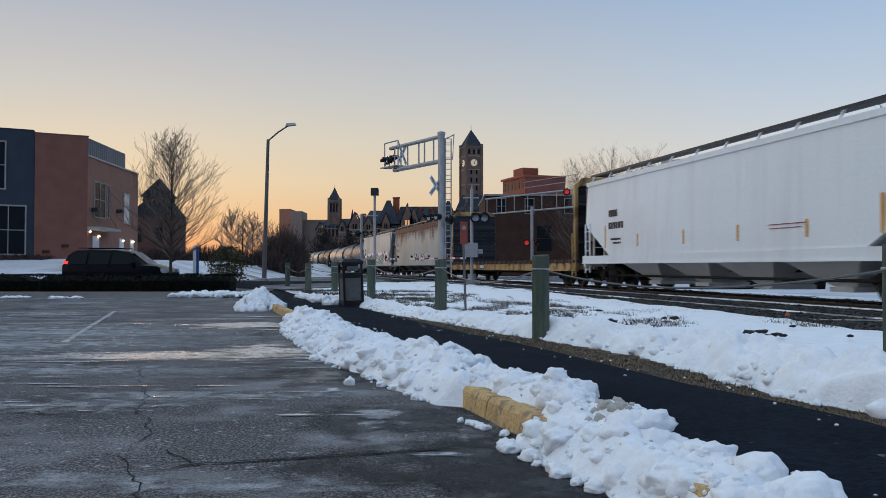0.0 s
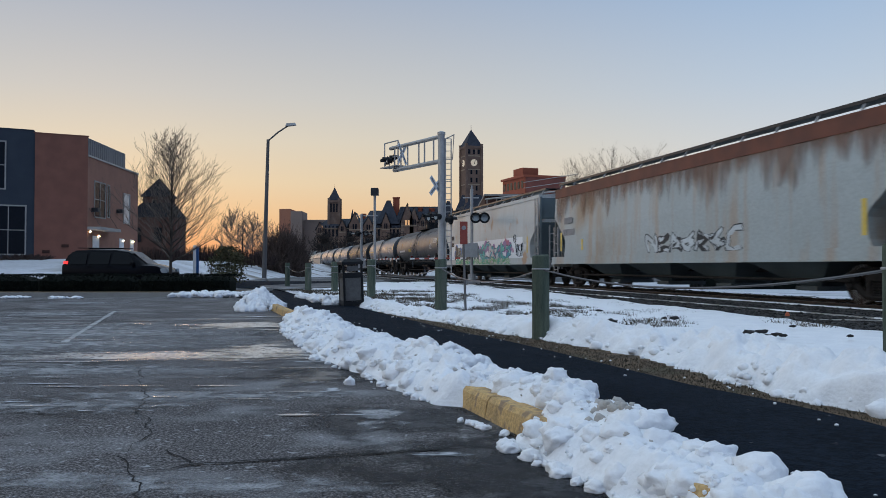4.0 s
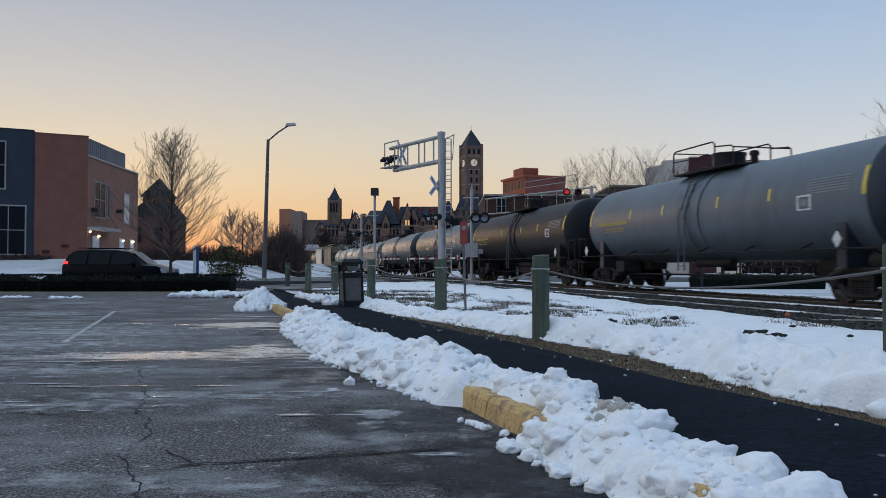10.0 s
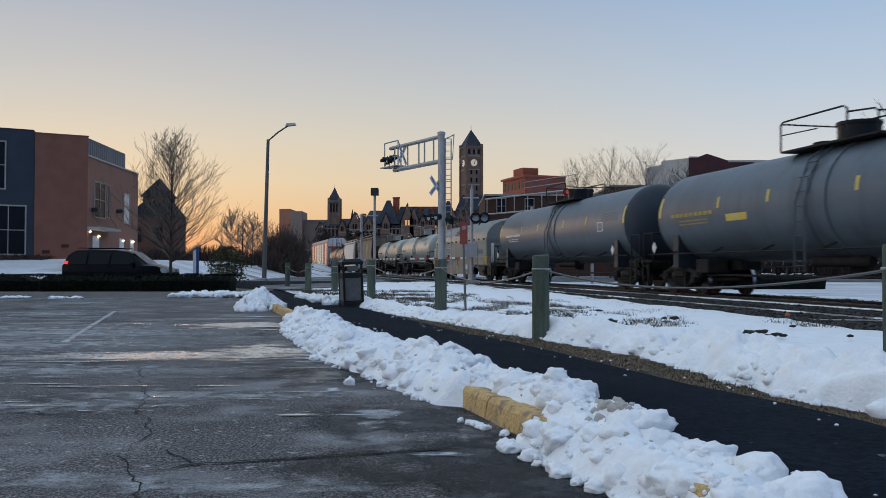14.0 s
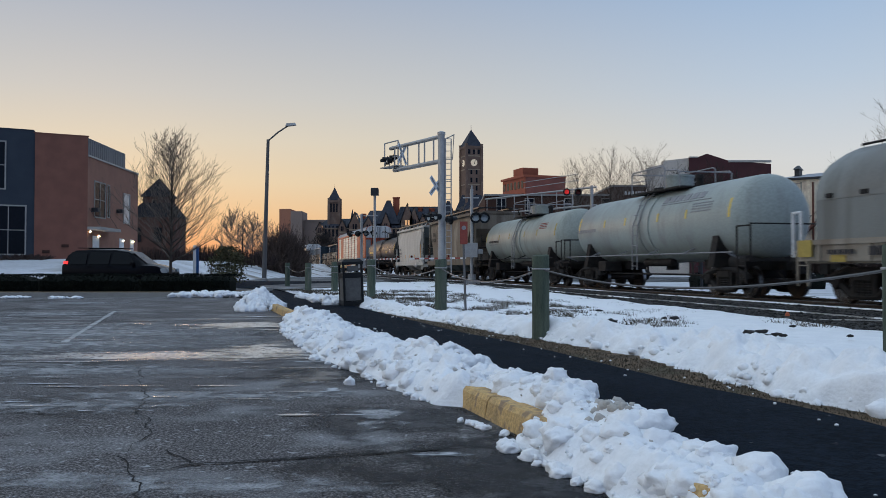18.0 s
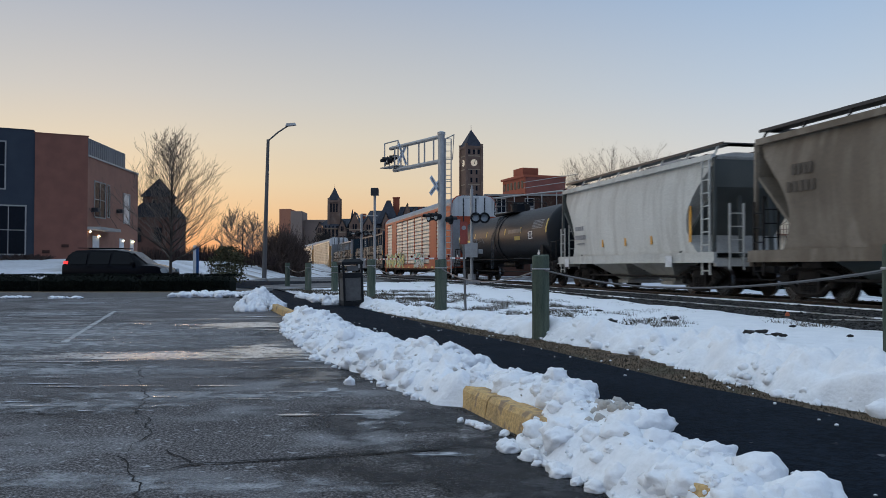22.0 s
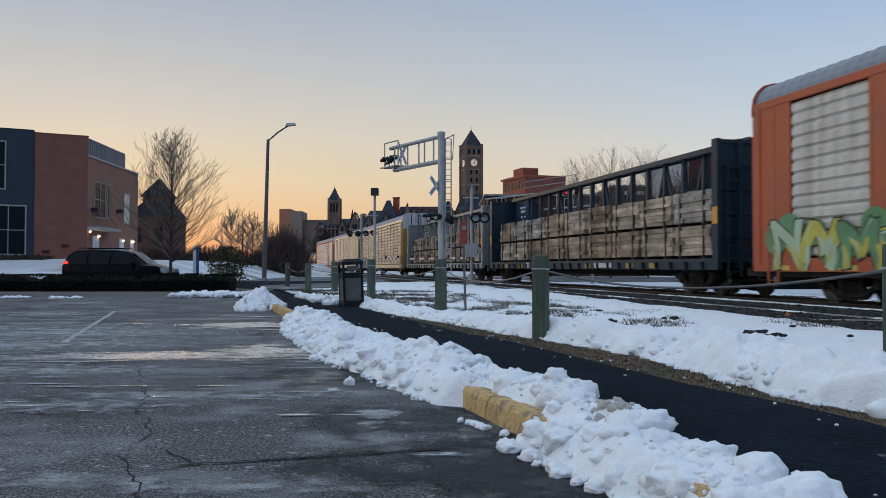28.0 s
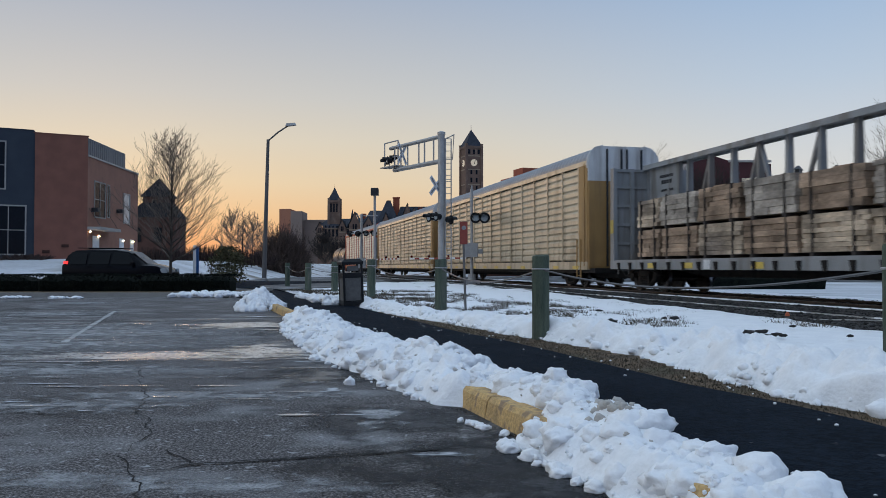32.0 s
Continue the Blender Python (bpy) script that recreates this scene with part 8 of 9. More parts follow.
def build_brick_building():
    P = (-24.0, 55.0, 0.9)
    b = thing("office_building", pose(*P), "modern two-storey red brick building with navy panels", "building")
    u, w = Vector((-0.88, -0.47, 0)), Vector((-0.07, 0.998, 0))
    zt, zr = 8.92, 7.58
    # left face in its own frame: x along the wall to the right, corner at x = 0
    lf = wall_frame((0, 0, 0), (-u.x, -u.y))

    def on(face, ob):
        ob.matrix_basis = face
        return ob

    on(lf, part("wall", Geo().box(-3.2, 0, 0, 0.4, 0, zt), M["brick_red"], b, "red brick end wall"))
    on(lf, part("navy_panel", Geo().box(-16, -3.2, 0.06, 0.46, 0, zt + 0.15), M["panel_navy"], b, "dark navy metal cladding"))
    on(lf, part("coping", Geo().box(-3.3, 0.06, -0.03, 0.5, zt, zt + 0.05), M["brick_red"], b))
    on(lf, part("coping", Geo().box(-16, -3.25, 0.03, 0.5, zt + 0.15, zt + 0.20), M["panel_navy"], b))
    win = window(b, -7.6, -3.75, 0.95, 4.05, 0.05, 4, 2, "coping", "window_dark", 0.09)
    on(lf, win)
    win = window(b, -9.6, -4.95, 5.2, 8.2, 0.05, 3, 2, "coping", "window_dark", 0.09)
    on(lf, win)
    g = Geo()
    for q in (-2.5, -1.35):
        g.box(q - 0.22, q + 0.22, -0.06, 0, 1.0 + (q + 2.5) * 0.35, 1.2 + (q + 2.5) * 0.35)
    on(lf, part("wall_vent", g, M["brick_dark"], b))
    rf = wall_frame((0, 0, 0), (w.x, w.y))
    on(rf, part("wall", Geo().box(0, 11.2, 0, 0.4, 0, zr), M["brick_lit"], b, "brick side wall, light put into its paler brick"))
    # outer face of this wall looks to the right of the camera: its frame has +y inward
    on(rf, part("coping", Geo().box(0, 11.26, -0.06, 0.46, zr, zr + 0.12), M["coping"], b))
    on(rf, part("upper_screen", Geo().box(0.1, 8.1, 0.06, 0.3, zr + 0.12, 8.85), M["panel_grey"], b, "grey metal roof screen"))
    g = Geo()
    for i in range(20):
        g.box(0.2 + i * 0.4, 0.23 + i * 0.4, 0.045, 0.06, zr + 0.12, 8.85)
    on(rf, part("screen_rib", g, M["panel_grey"], b))
    R = rf

    def rwin(*a, **k):
        o = window(b, *a, **k)
        o.matrix_basis = R
        return o

    rwin(1.3, 3.4, 3.6, 6.0, 0, 2, 2, "coping", "window_dark", 0.08)
    rwin(3.9, 4.3, 3.7, 6.0, 0, 1, 1, "coping", "window_dark", 0.06)
    rwin(7.6, 9.0, 3.5, 5.7, 0, 1, 1, "coping", "window_bright", 0.08)
    for a, c in ((1.0, 2.2), (6.6, 7.6), (9.2, 10.0)):
        o = part("door", Geo().box(a, c, -0.05, 0.02, 0.0, 2.25), M["white_paint"], b, "pale side door")
        o.matrix_basis = R
    o = part("canopy", Geo().box(0.0, 4.2, -0.9, 0, 2.62, 2.82), M["coping"], b, "flat entrance canopy")
    o.matrix_basis = R
    for a in (0.3, 3.8):
        o = part("canopy_rod", Geo().rod((a, -0.8, 2.82), (a, 0, 4.1), 0.015), M["dark_metal"], b)
        o.matrix_basis = R
    for a, z in ((0.2, 2.5), (1.9, 2.25), (7.2, 2.1), (9.6, 2.1)):
        o = part("wall_lamp", Geo().lathe([(0.02, z - 0.07), (0.055, z - 0.05), (0.055, z + 0.03), (0.02, z + 0.05)], "z", 10, (a, -0.14, 0)), M["lamp_glow"], b, "lit wall lamp")
        o.matrix_basis = R
    for a, z in ((0.9, 4.0), (6.1, 4.25)):
        o = part("floodlight", Geo().box(a - 0.2, a + 0.3, -0.45, 0, z - 0.12, z + 0.16, 0.03), M["dark_metal"], b)
        o.matrix_basis = R
    # rest of the shell, closed behind
    A, B = u * 16, w * 11.2
    C = A + w * 11.2
    g = Geo()
    g.loft([[(p.x, p.y, z) for p in (Vector((-0.5, 0.2, 0)), A * 0.99 + Vector((0, 0.5, 0)), C, B + Vector((-0.5, 0, 0)))] for z in (0, 7.4)])
    part("shell", g, M["brick_red"], b)


def build_house():
    b = thing("turret_house", pose(-34.05, 95, 0.0), "dark brick house with a pointed turret roof", "house")
    part("wall", Geo().box(-2.75, 2.75, 0, 4.2, 0, 6.9), M["brick_house"], b)
    part("wall_upper", Geo().box(-1.4, 1.4, 1.2, 4.4, 6.9, 9.4), M["brick_house"], b)
    part("roof", Geo().loft([[(-2.95, -0.2, 6.8), (2.95, -0.2, 6.8), (2.95, 4.4, 6.8), (-2.95, 4.4, 6.8)], [(-1.45, 1.2, 8.6), (1.45, 1.2, 8.6), (1.45, 4.4, 8.6), (-1.45, 4.4, 8.6)]]), M["slate_dark"], b)
    part("turret_roof", Geo().loft([[(-1.68, 0.9, 9.3), (1.68, 0.9, 9.3), (1.68, 4.7, 9.3), (-1.68, 4.7, 9.3)], [(-0.05, 2.7, 11.6), (0.05, 2.7, 11.6), (0.05, 2.8, 11.6), (-0.05, 2.8, 11.6)]]), M["slate_dark"], b)
    window(b, -0.25, 0.25, 7.9, 8.9, 1.18, 1, 2, "stone_trim", "window_dark")
    for x in (-2.0, 0.4):
        window(b, x, x + 0.9, 3.9, 5.6, -0.02, 1, 2, "brick_dark", "window_dark")


def gable(parent, x, y, w, z0, ze, zt, depth, wall_m, roof_m):
    d = part("gable", Geo().prism([(x - w, z0), (x + w, z0), (x + w, ze), (x, zt - 0.3), (x - w, ze)], y, y + 0.5, "y"), M[wall_m], parent)
    part("gable_roof", Geo().loft([[(x - w - 0.5, y - 0.3, ze - 0.4), (x, y - 0.3, zt), (x + w + 0.5, y - 0.3, ze - 0.4)], [(x - w - 0.5, y + depth, ze - 0.4), (x, y + depth, zt), (x + w + 0.5, y + depth, ze - 0.4)]], caps=False), M[roof_m], d)
    return d


def tower(parent, x, y, w, z0, ze, zt, clock=None, wall="brick_brown", turn=19):
    h = w / 2
    px, py, x, y = x, y, 0.0, 0.0
    t = part("tower", Geo().box(x - h, x + h, y - h, y + h, z0, ze), M[wall], parent)
    t.matrix_basis = pose(px, py, 0, 0, 0, turn)
    g = Geo()
    g.box(x - h - 0.35, x + h + 0.35, y - h - 0.35, y + h + 0.35, ze - 0.8, ze)
    for sx in (-1, 1):
        for sy in (-1, 1):
            g.box(x + sx * h - 0.45, x + sx * h + 0.45, y + sy * h - 0.45, y + sy * h + 0.45, z0, ze + 0.8)
    part("tower_trim", g, M[wall], t)
    part("spire", Geo().loft([[(x - h - 0.3, y - h - 0.3, ze), (x + h + 0.3, y - h - 0.3, ze), (x + h + 0.3, y + h + 0.3, ze), (x - h - 0.3, y + h + 0.3, ze)],
                              [(x - 0.06, y - 0.06, zt), (x + 0.06, y - 0.06, zt), (x + 0.06, y + 0.06, zt), (x - 0.06, y + 0.06, zt)]]), M["slate"], t)
    part("finial", Geo().rod((x, y, zt - 0.3), (x, y, zt + (zt - ze) * 0.28), w * 0.014), M["slate"], t)
    if clock:
        for (dx, dy, ax) in ((0, -h - 0.05, "y"), (-h - 0.05, 0, "x")):
            r = w * 0.21
            f = part("clock_face", Geo().lathe([(0.02, -0.12), (r, -0.12), (r, 0.1)], ax, 28, (x + dx, y + dy, clock)), M["clock_face"], t, "lit round clock face")
            g = Geo()
            o = (x + dx, y + dy - 0.2, clock) if ax == "y" else (x + dx - 0.2, y + dy, clock)
            for a, ln in ((35, 0.75), (160, 0.5)):
                s, c = math.sin(math.radians(a)) * r * ln, math.cos(math.radians(a)) * r * ln
                g.bar(o, (o[0] + (s if ax == "y" else 0), o[1] + (s if ax == "x" else 0), o[2] + c), 0.16, 0.16)
            part("clock_pointer", g, M["mark_black"], f)
        n = 3
        for i in range(n):
            xx = x - h * 0.62 + h * 1.24 * i / (n - 1)
            part("belfry_opening", Geo().box(xx - w * 0.075, xx + w * 0.075, y - h - 0.06, y - h + 0.3, ze - w * 0.50, ze - w * 0.22), M["window_dark"], t)
        for z in (clock - w * 0.55, clock - w * 1.05, clock - w * 1.55, clock - w * 2.05):
            for i in range(2):
                xx = x - h * 0.35 + h * 0.7 * i
                part("tower_window", Geo().box(xx - w * 0.06, xx + w * 0.06, y - h - 0.06, y - h + 0.3, z - w * 0.17, z + w * 0.12), M["window_dark"], t)
        for z in (clock + w * 0.42, clock - w * 0.42, clock - w * 1.35):
            part("stone_band", Geo().box(x - h - 0.12, x + h + 0.12, y - h - 0.12, y + h + 0.12, z - 0.18, z + 0.18), M["stone_trim"], t)
    return t


def build_heritage():
    Z = 285.0
    sc = Z / 1444
    X = lambda px: (px - 784) * sc
    H = lambda py: 1 + (472.8 - py) * sc
    b = thing("market_hall", pose(0, Z, 0), "long brown brick hall with slate gables and clock tower", "building")
    part("wall", Geo().box(X(562), X(868), 0, 22, 0, H(402)), M["brick_brown"], b)
    # long slate roofs, higher behind the middle range
    def hipped(p0, p1, pe, r0, r1, pr, y0, y1):
        ym = (y0 + y1) / 2
        part("roof", Geo().loft([[(X(p0), y0, H(pe)), (X(p1), y0, H(pe)), (X(p1), y1, H(pe)), (X(p0), y1, H(pe))],
                                 [(X(r0), ym - 0.15, H(pr)), (X(r1), ym - 0.15, H(pr)), (X(r1), ym + 0.15, H(pr)), (X(r0), ym + 0.15, H(pr))]]), M["slate"], b)
        part("ridge_cap", Geo().box(X(r0), X(r1), ym - 0.25, ym + 0.25, H(pr) - 0.05, H(pr) + 0.12), M["slate_dark"], b)
    hipped(558, 650, 404, 572, 640, 385, -0.6, 22)
    hipped(636, 872, 403, 650, 862, 370, -0.6, 22)
    hipped(698, 786, 396, 706, 778, 363, 1.0, 18)
    hipped(665, 706, 396, 682, 689, 353, 0.4, 12)
    hipped(776, 812, 396, 791, 796, 354, 0.4, 12)
    # cross gables: brick front with slate sides, from small dormers to full bays
    for px, w, ze, zt in ((566, 1.1, 406, 393), (606, 1.2, 403, 388), (628, 2.0, 399, 375), (652, 1.7, 400, 383),
                          (683, 1.5, 398, 376), (721, 2.2, 392, 359), (733, 1.6, 391, 366), (748, 1.2, 394, 378), (762, 1.5, 392, 372), (800, 1.7, 390, 368), (815, 1.4, 388, 370)):
        g = gable(b, X(px), -0.8, w, H(418), H(ze), H(zt), 9, "brick_brown", "slate")
        pieces("gable_window", Geo().box(X(px) - w * 0.36, X(px) - w * 0.08, -0.9, -0.75, H(ze + 7), H(ze - 2)).box(X(px) + w * 0.08, X(px) + w * 0.36, -0.9, -0.75, H(ze + 7), H(ze - 2)), M["window_lit" if 715 < px < 725 else "window_dark"], g)
        part("gable_trim", Geo().box(X(px) - w, X(px) + w, -0.95, -0.8, H(ze + 8) - 0.2, H(ze + 8) + 0.1), M["stone_trim"], g)
    for px, w, py in ((699, 1.1, 346), (743, 0.7, 365), (640, 0.6, 376), (764, 0.9, 366)):
        part("chimney", Geo().box(X(px) - w, X(px) + w, 7, 9, H(385), H(py)).box(X(px) - w - 0.2, X(px) + w + 0.2, 6.8, 9.2, H(py + 2), H(py)), M["brick_orange"], b)
    part("spirelet", Geo().loft([[(X(620) - 0.8, 6, H(388)), (X(620) + 0.8, 6, H(388)), (X(620), 7.4, H(388))], [(X(620) - 0.03, 6.5, H(368)), (X(620) + 0.03, 6.5, H(368)), (X(620), 6.55, H(368))]]), M["slate"], b)
    # two storeys of arched windows along the front
    for r, (py0, py1) in enumerate(((419, 399), (446, 428))):
        n = 44
        for i in range(n):
            x = X(566) + (X(862) - X(566)) * (i + 0.5) / n
            part("arched_window", Geo().prism([(x - 0.36, H(py0)), (x + 0.36, H(py0)), (x + 0.36, H(py1) - 0.5), (x, H(py1)), (x - 0.36, H(py1) - 0.5)], -0.05, 0.2, "y"), M["window_lit"] if (r == 0 and 26 < i < 36) or (i * 7 + r) % 23 == 0 else M["window_dark"], b)
    g = Geo()
    for py in (405, 427, 449):
        g.box(X(562) - 0.1, X(868) + 0.1, -0.25, 0.1, H(py) - 0.2, H(py) + 0.2)
    pieces("stone_band", g, M["stone_trim"], b)
    tower(b, X(834.5), 4.0, 5.7, 0, H(257), H(226), clock=H(287))
    part("tower_shoulder", Geo().loft([[(X(806), -1, H(372)), (X(864), -1, H(372)), (X(864), 10, H(372)), (X(806), 10, H(372))], [(X(818), 1, H(345)), (X(852), 1, H(345)), (X(852), 7, H(345)), (X(818), 7, H(345))]]), M["slate"], b)
    tower(b, X(588), 6.0, 3.6, 0, H(353), H(329), clock=None, wall="brick_brown", turn=0)
    for i in range(3):
        x = X(588) - 1.05 + 1.05 * i
        part("belfry_opening", Geo().box(x - 0.28, x + 0.28, 4.0, 4.3, H(374), H(359)), M["window_dark"], b)


def plain_block(name, label, x0, x1, y0, y1, z1, m, rows=0, cols=0, cap=True, wm="window_dark", zb=3.0, wfrac=0.5, hfrac=0.55):
    b = thing(name, pose((x0 + x1) / 2, y0, 0), label, "building")
    h = (x1 - x0) / 2
    part("wall", Geo().box(-h, h, 0, y1 - y0, 0, z1), M[m], b)
    if cap:
        part("cornice", Geo().box(-h - 0.3, h + 0.3, -0.3, y1 - y0 + 0.3, z1 - 0.5, z1 + 0.15), M[m], b)
    for r in range(rows):
        for c in range(cols):
            w = 2 * h / cols
            x = -h + (c + 0.5) * w
            hh = (z1 - zb - 1) / rows
            z = zb + r * hh
            part("window", Geo().box(x - w * wfrac / 2, x + w * wfrac / 2, -0.06, 0.1, z + hh * (1 - hfrac) / 2, z + hh * (1 + hfrac) / 2), M[wm], b)
    return b


def build_far_buildings():
    # red block, two faces seen; the corner's light is in the brick colours
    Z = 215.0
    sc = Z / 1444
    X = lambda px: (px - 784) * sc
    H = lambda py: 1 + (472.8 - py) * sc
    b = thing("red_brick_block", pose(X(932), Z, 0, 0, 0, 20), "tall red brick office block with a stone cornice", "building")
    part("wall", Geo().box(0, 11.6, 0, 14.4, 0, H(309)), M["brick_block"], b)
    part("front_wall", Geo().box(-0.4, 0, 0.1, 14.3, 0, H(312)), M["brick_orange"], b, "orange-red brick front, its lit look put into the colour")
    part("cornice", Geo().box(-0.9, 11.7, -0.2, 14.6, H(313), H(309)), M["brick_orange"], b)
    part("penthouse", Geo().box(0.4, 5.0, 3, 9, H(309), H(294)), M["brick_orange"], b)
    for r in range(5):
        for c in range(6):
            part("window", Geo().box(-0.48, -0.4, 1.0 + c * 2.3, 2.2 + c * 2.3, H(332) - r * 3.4, H(319) - r * 3.4), M["window_dark"], b)
    # block far to the left of the hall, haze and evening glow in its colours
    s2 = 300 / 1444
    X2, H2 = (lambda px: (px - 784) * s2), (lambda py: 1 + (472.8 - py) * s2)
    plain_block("office_block", "brown office block on the skyline, haze and glow painted in", X2(494), X2(514), 300, 312, H2(370), "brick_haze", cap=False)
    plain_block("office_penthouse", "less lit part of the office block, painted grey", X2(514), X2(534), 300, 312, H2(374), "tan_grey", cap=False)
    plain_block("warehouse_block", "long flat-roofed grey building on the skyline", X2(532), X2(584), 304, 316, H2(389), "tan_grey")
    # dark building behind the crossing
    Z = 88.0
    sc = Z / 1444
    X, H = (lambda px: (px - 784) * sc), (lambda py: 1 + (472.8 - py) * sc)
    b = thing("corner_shop", pose(0, Z, 0), "dark brick building with a signed parapet", "building")
    part("wall", Geo().box(X(858), X(1082), 0, 14, 0, H(345)), M["brick_dark"], b)
    part("parapet", Geo().box(X(1082), X(1143), -0.3, 14, 0, H(329)), M["brick_dark"], b)
    pieces("coping", Geo().box(X(857), X(1082), -0.2, 14.2, H(347), H(344)).box(X(1081), X(1144), -0.5, 14.2, H(331), H(328)), M["concrete"], b)
    g = Geo()
    for i in range(7):
        g.box(X(1105) + i * 0.37, X(1105) + i * 0.37 + 0.24, -0.36, -0.3, H(345), H(339))
    part("sign_letter", g, M["mark_white"], b, "worn white letters on the parapet")
    for px in (1066, 1110, 880, 930, 1000):
        window(b, X(px), X(px) + 0.9, H(378), H(352), -0.32 if px > 1082 else -0.02, 1, 2, "coping", "window_dark")
    for px in (1100, 1020, 950):
        window(b, X(px), X(px) + 1.6, H(445), H(400), -0.32 if px > 1082 else -0.02, 1, 2, "brick_dark", "window_dark")
    # stage tower: grey side, maroon front
    Z = 125.0
    sc = Z / 1444
    X, H = (lambda px: (px - 784) * sc), (lambda py: 1 + (472.8 - py) * sc)
    b = thing("stage_tower", pose(0, Z, 0), "windowless maroon stage tower with a grey side", "building")
    part("wall", Geo().prism([(X(1221), 0), (X(1366), 0), (X(1366), H(290)), (X(1290), H(284)), (X(1253), H(272)), (X(1235), H(278)), (X(1221), H(279))], 0, 18, "y"), M["maroon_brick"], b)
    part("side_wall", Geo().prism([(X(1146), 0), (X(1221), 0), (X(1221), H(279)), (X(1176), H(284)), (X(1176), H(290)), (X(1146), H(297))], 0.3, 1.6, "y"), M["grey_plaster"], b, "grey rendered side")
    pieces("coping", Geo().box(X(1221), X(1236), -0.15, 0.4, H(279), H(277)).box(X(1290), X(1366), -0.15, 0.4, H(287), H(283.5)), M["coping"], b)


def build_theatre():
    # wall turned a little towards the track; x runs along it to the right
    A, B = Vector((30.4, 91.0, 0)), Vector((46.5, 79.0, 0))
    d = (B - A).normalized()
    F = wall_frame(A, d)
    b = thing("theatre", F, "pale weathered theatre wall with faded lettering and a fire escape", "building")
    inv = F.inverted()
    f = 1443.96

    def loc(px, py, off=0.0):
        """A place on the wall from its bearing and rise, in the wall's own axes."""
        ray = Vector(((px - 784) / f, 1, (472.8 - py) / f))
        n = Vector((d.y, -d.x, 0))
        t = (A.dot(n)) / ray.dot(n)
        p = inv @ (ray * t + Vector((0, 0, 1)))
        return p.x, p.z

    L = 34.0
    top = [loc(1268, 336), loc(1305, 331), loc(1314, 318), loc(1357, 313)]
    eave = loc(1362, 319)[1]
    prof = [(top[0][0], 0), (L, 0), (L, eave), (loc(1362, 319)[0], eave), (top[3][0], top[3][1]), (top[2][0], top[3][1]), (top[2][0], top[1][1]), (top[0][0], top[1][1])]
    part("wall", Geo().prism(prof, 0, 0.5, "y"), M["theatre_wall"], b, "pale stained plaster over brick")
    part("shell", Geo().box(top[0][0] + 0.3, L, 0.5, 22, 0, eave - 0.6), M["grey_plaster"], b)
    x0 = loc(1362, 319)[0]
    part("roof", Geo().loft([[(x0, -0.25, eave), (L, -0.25, eave), (L, 22, eave), (x0, 22, eave)], [(x0 + 2.6, 7, eave + 1.15), (L, 7, eave + 1.5), (L, 13, eave + 1.5), (x0 + 2.6, 13, eave + 1.15)]]), M["metal_roof"], b, "grey sheet-metal roof")
    part("eave_trim", Geo().box(x0, L, -0.32, 0, eave - 0.16, eave + 0.06), M["dark_metal"], b)
    for px, s in ((1392, 0.34), (1462, 0.10)):
        x = loc(px, 300)[0] + 0.4
        v = part("roof_vent", Geo().box(x - 0.7 * s, x + 0.7 * s, 3.0, 4.4, eave + 0.3, eave + 1.1 + s * 0.6), M["dark_metal"], b)
        part("vent_cap", Geo().loft([[(x - 1.0 * s, 2.7, eave + 1.1 + s * 0.6), (x + 1.0 * s, 2.7, eave + 1.1 + s * 0.6), (x + 1.0 * s, 4.7, eave + 1.1 + s * 0.6), (x - 1.0 * s, 4.7, eave + 1.1 + s * 0.6)], [(x - 0.1, 3.6, eave + 1.5 + s * 0.8), (x + 0.1, 3.6, eave + 1.5 + s * 0.8), (x + 0.1, 3.8, eave + 1.5 + s * 0.8), (x - 0.1, 3.8, eave + 1.5 + s * 0.8)]]), M["dark_metal"], v)
    # faded painted word
    fc = bpy.data.curves.new("word", "FONT")
    fc.body, fc.size, fc.extrude = "REGENT", 1.5, 0.004
    fc.space_character = 1.12
    fc.materials.append(M["faded_letter"])
    t = new("painted_word", fc)
    t.parent = b
    lx, lz = loc(1314, 346)
    t.matrix_basis = pose(lx, -0.012, lz, 90, 0, 0)
    t["label"] = "faded painted word"
    # downpipes and shallow panel lines
    for px, py in ((1310, 331), (1440, 322)):
        x, z = loc(px, py)
        part("downpipe", Geo().rod((x, -0.1, 0), (x, -0.1, z), 0.10, 8), M["rust_red"], b)
    g = Geo()
    for px, py0, py1 in ((1367, 330, 382), (1419, 322, 378), (1320, 352, 386), (1475, 322, 350)):
        (x, za), (_, zb) = loc(px, py1), loc(px, py0)
        g.box(x - 0.05, x + 0.05, -0.03, 0, za, zb)
    (xa, z), (xb, _) = loc(1320, 386), loc(1440, 382)
    g.box(xa, xb, -0.03, 0, z - 0.04, z + 0.04)
    part("wall_joint", g, M["coil_band"], b)
    for px, py, w, h in ((1487, 405, 10, 18), (1533, 404, 12, 20), (1522, 363, 10, 16), (1500, 348, 5, 18), (1480, 400, 8, 12)):
        (xa, za), (xb, zb) = loc(px - w / 2, py + h / 2), loc(px + w / 2, py - h / 2)
        window(b, xa, xb, za, zb, 0.0, 2, 2, "coil_band", "window_dark", 0.06)
    # fire escape: two landings, two flights
    def landing(pa, pb, py, name):
        (xa, z), (xb, _) = loc(pa, py), loc(pb, py)
        fl = part("landing", Geo().box(xa, xb, -1.2, 0, z - 0.06, z), M["rust_red"], b)
        g = Geo()
        g.pipe([(xa, -1.15, z), (xa, -1.15, z + 1.0), (xb, -1.15, z + 1.0), (xb, -1.15, z)], 0.03)
        g.pipe([(xa, -1.15, z + 0.5), (xb, -1.15, z + 0.5)], 0.02)
        x = xa
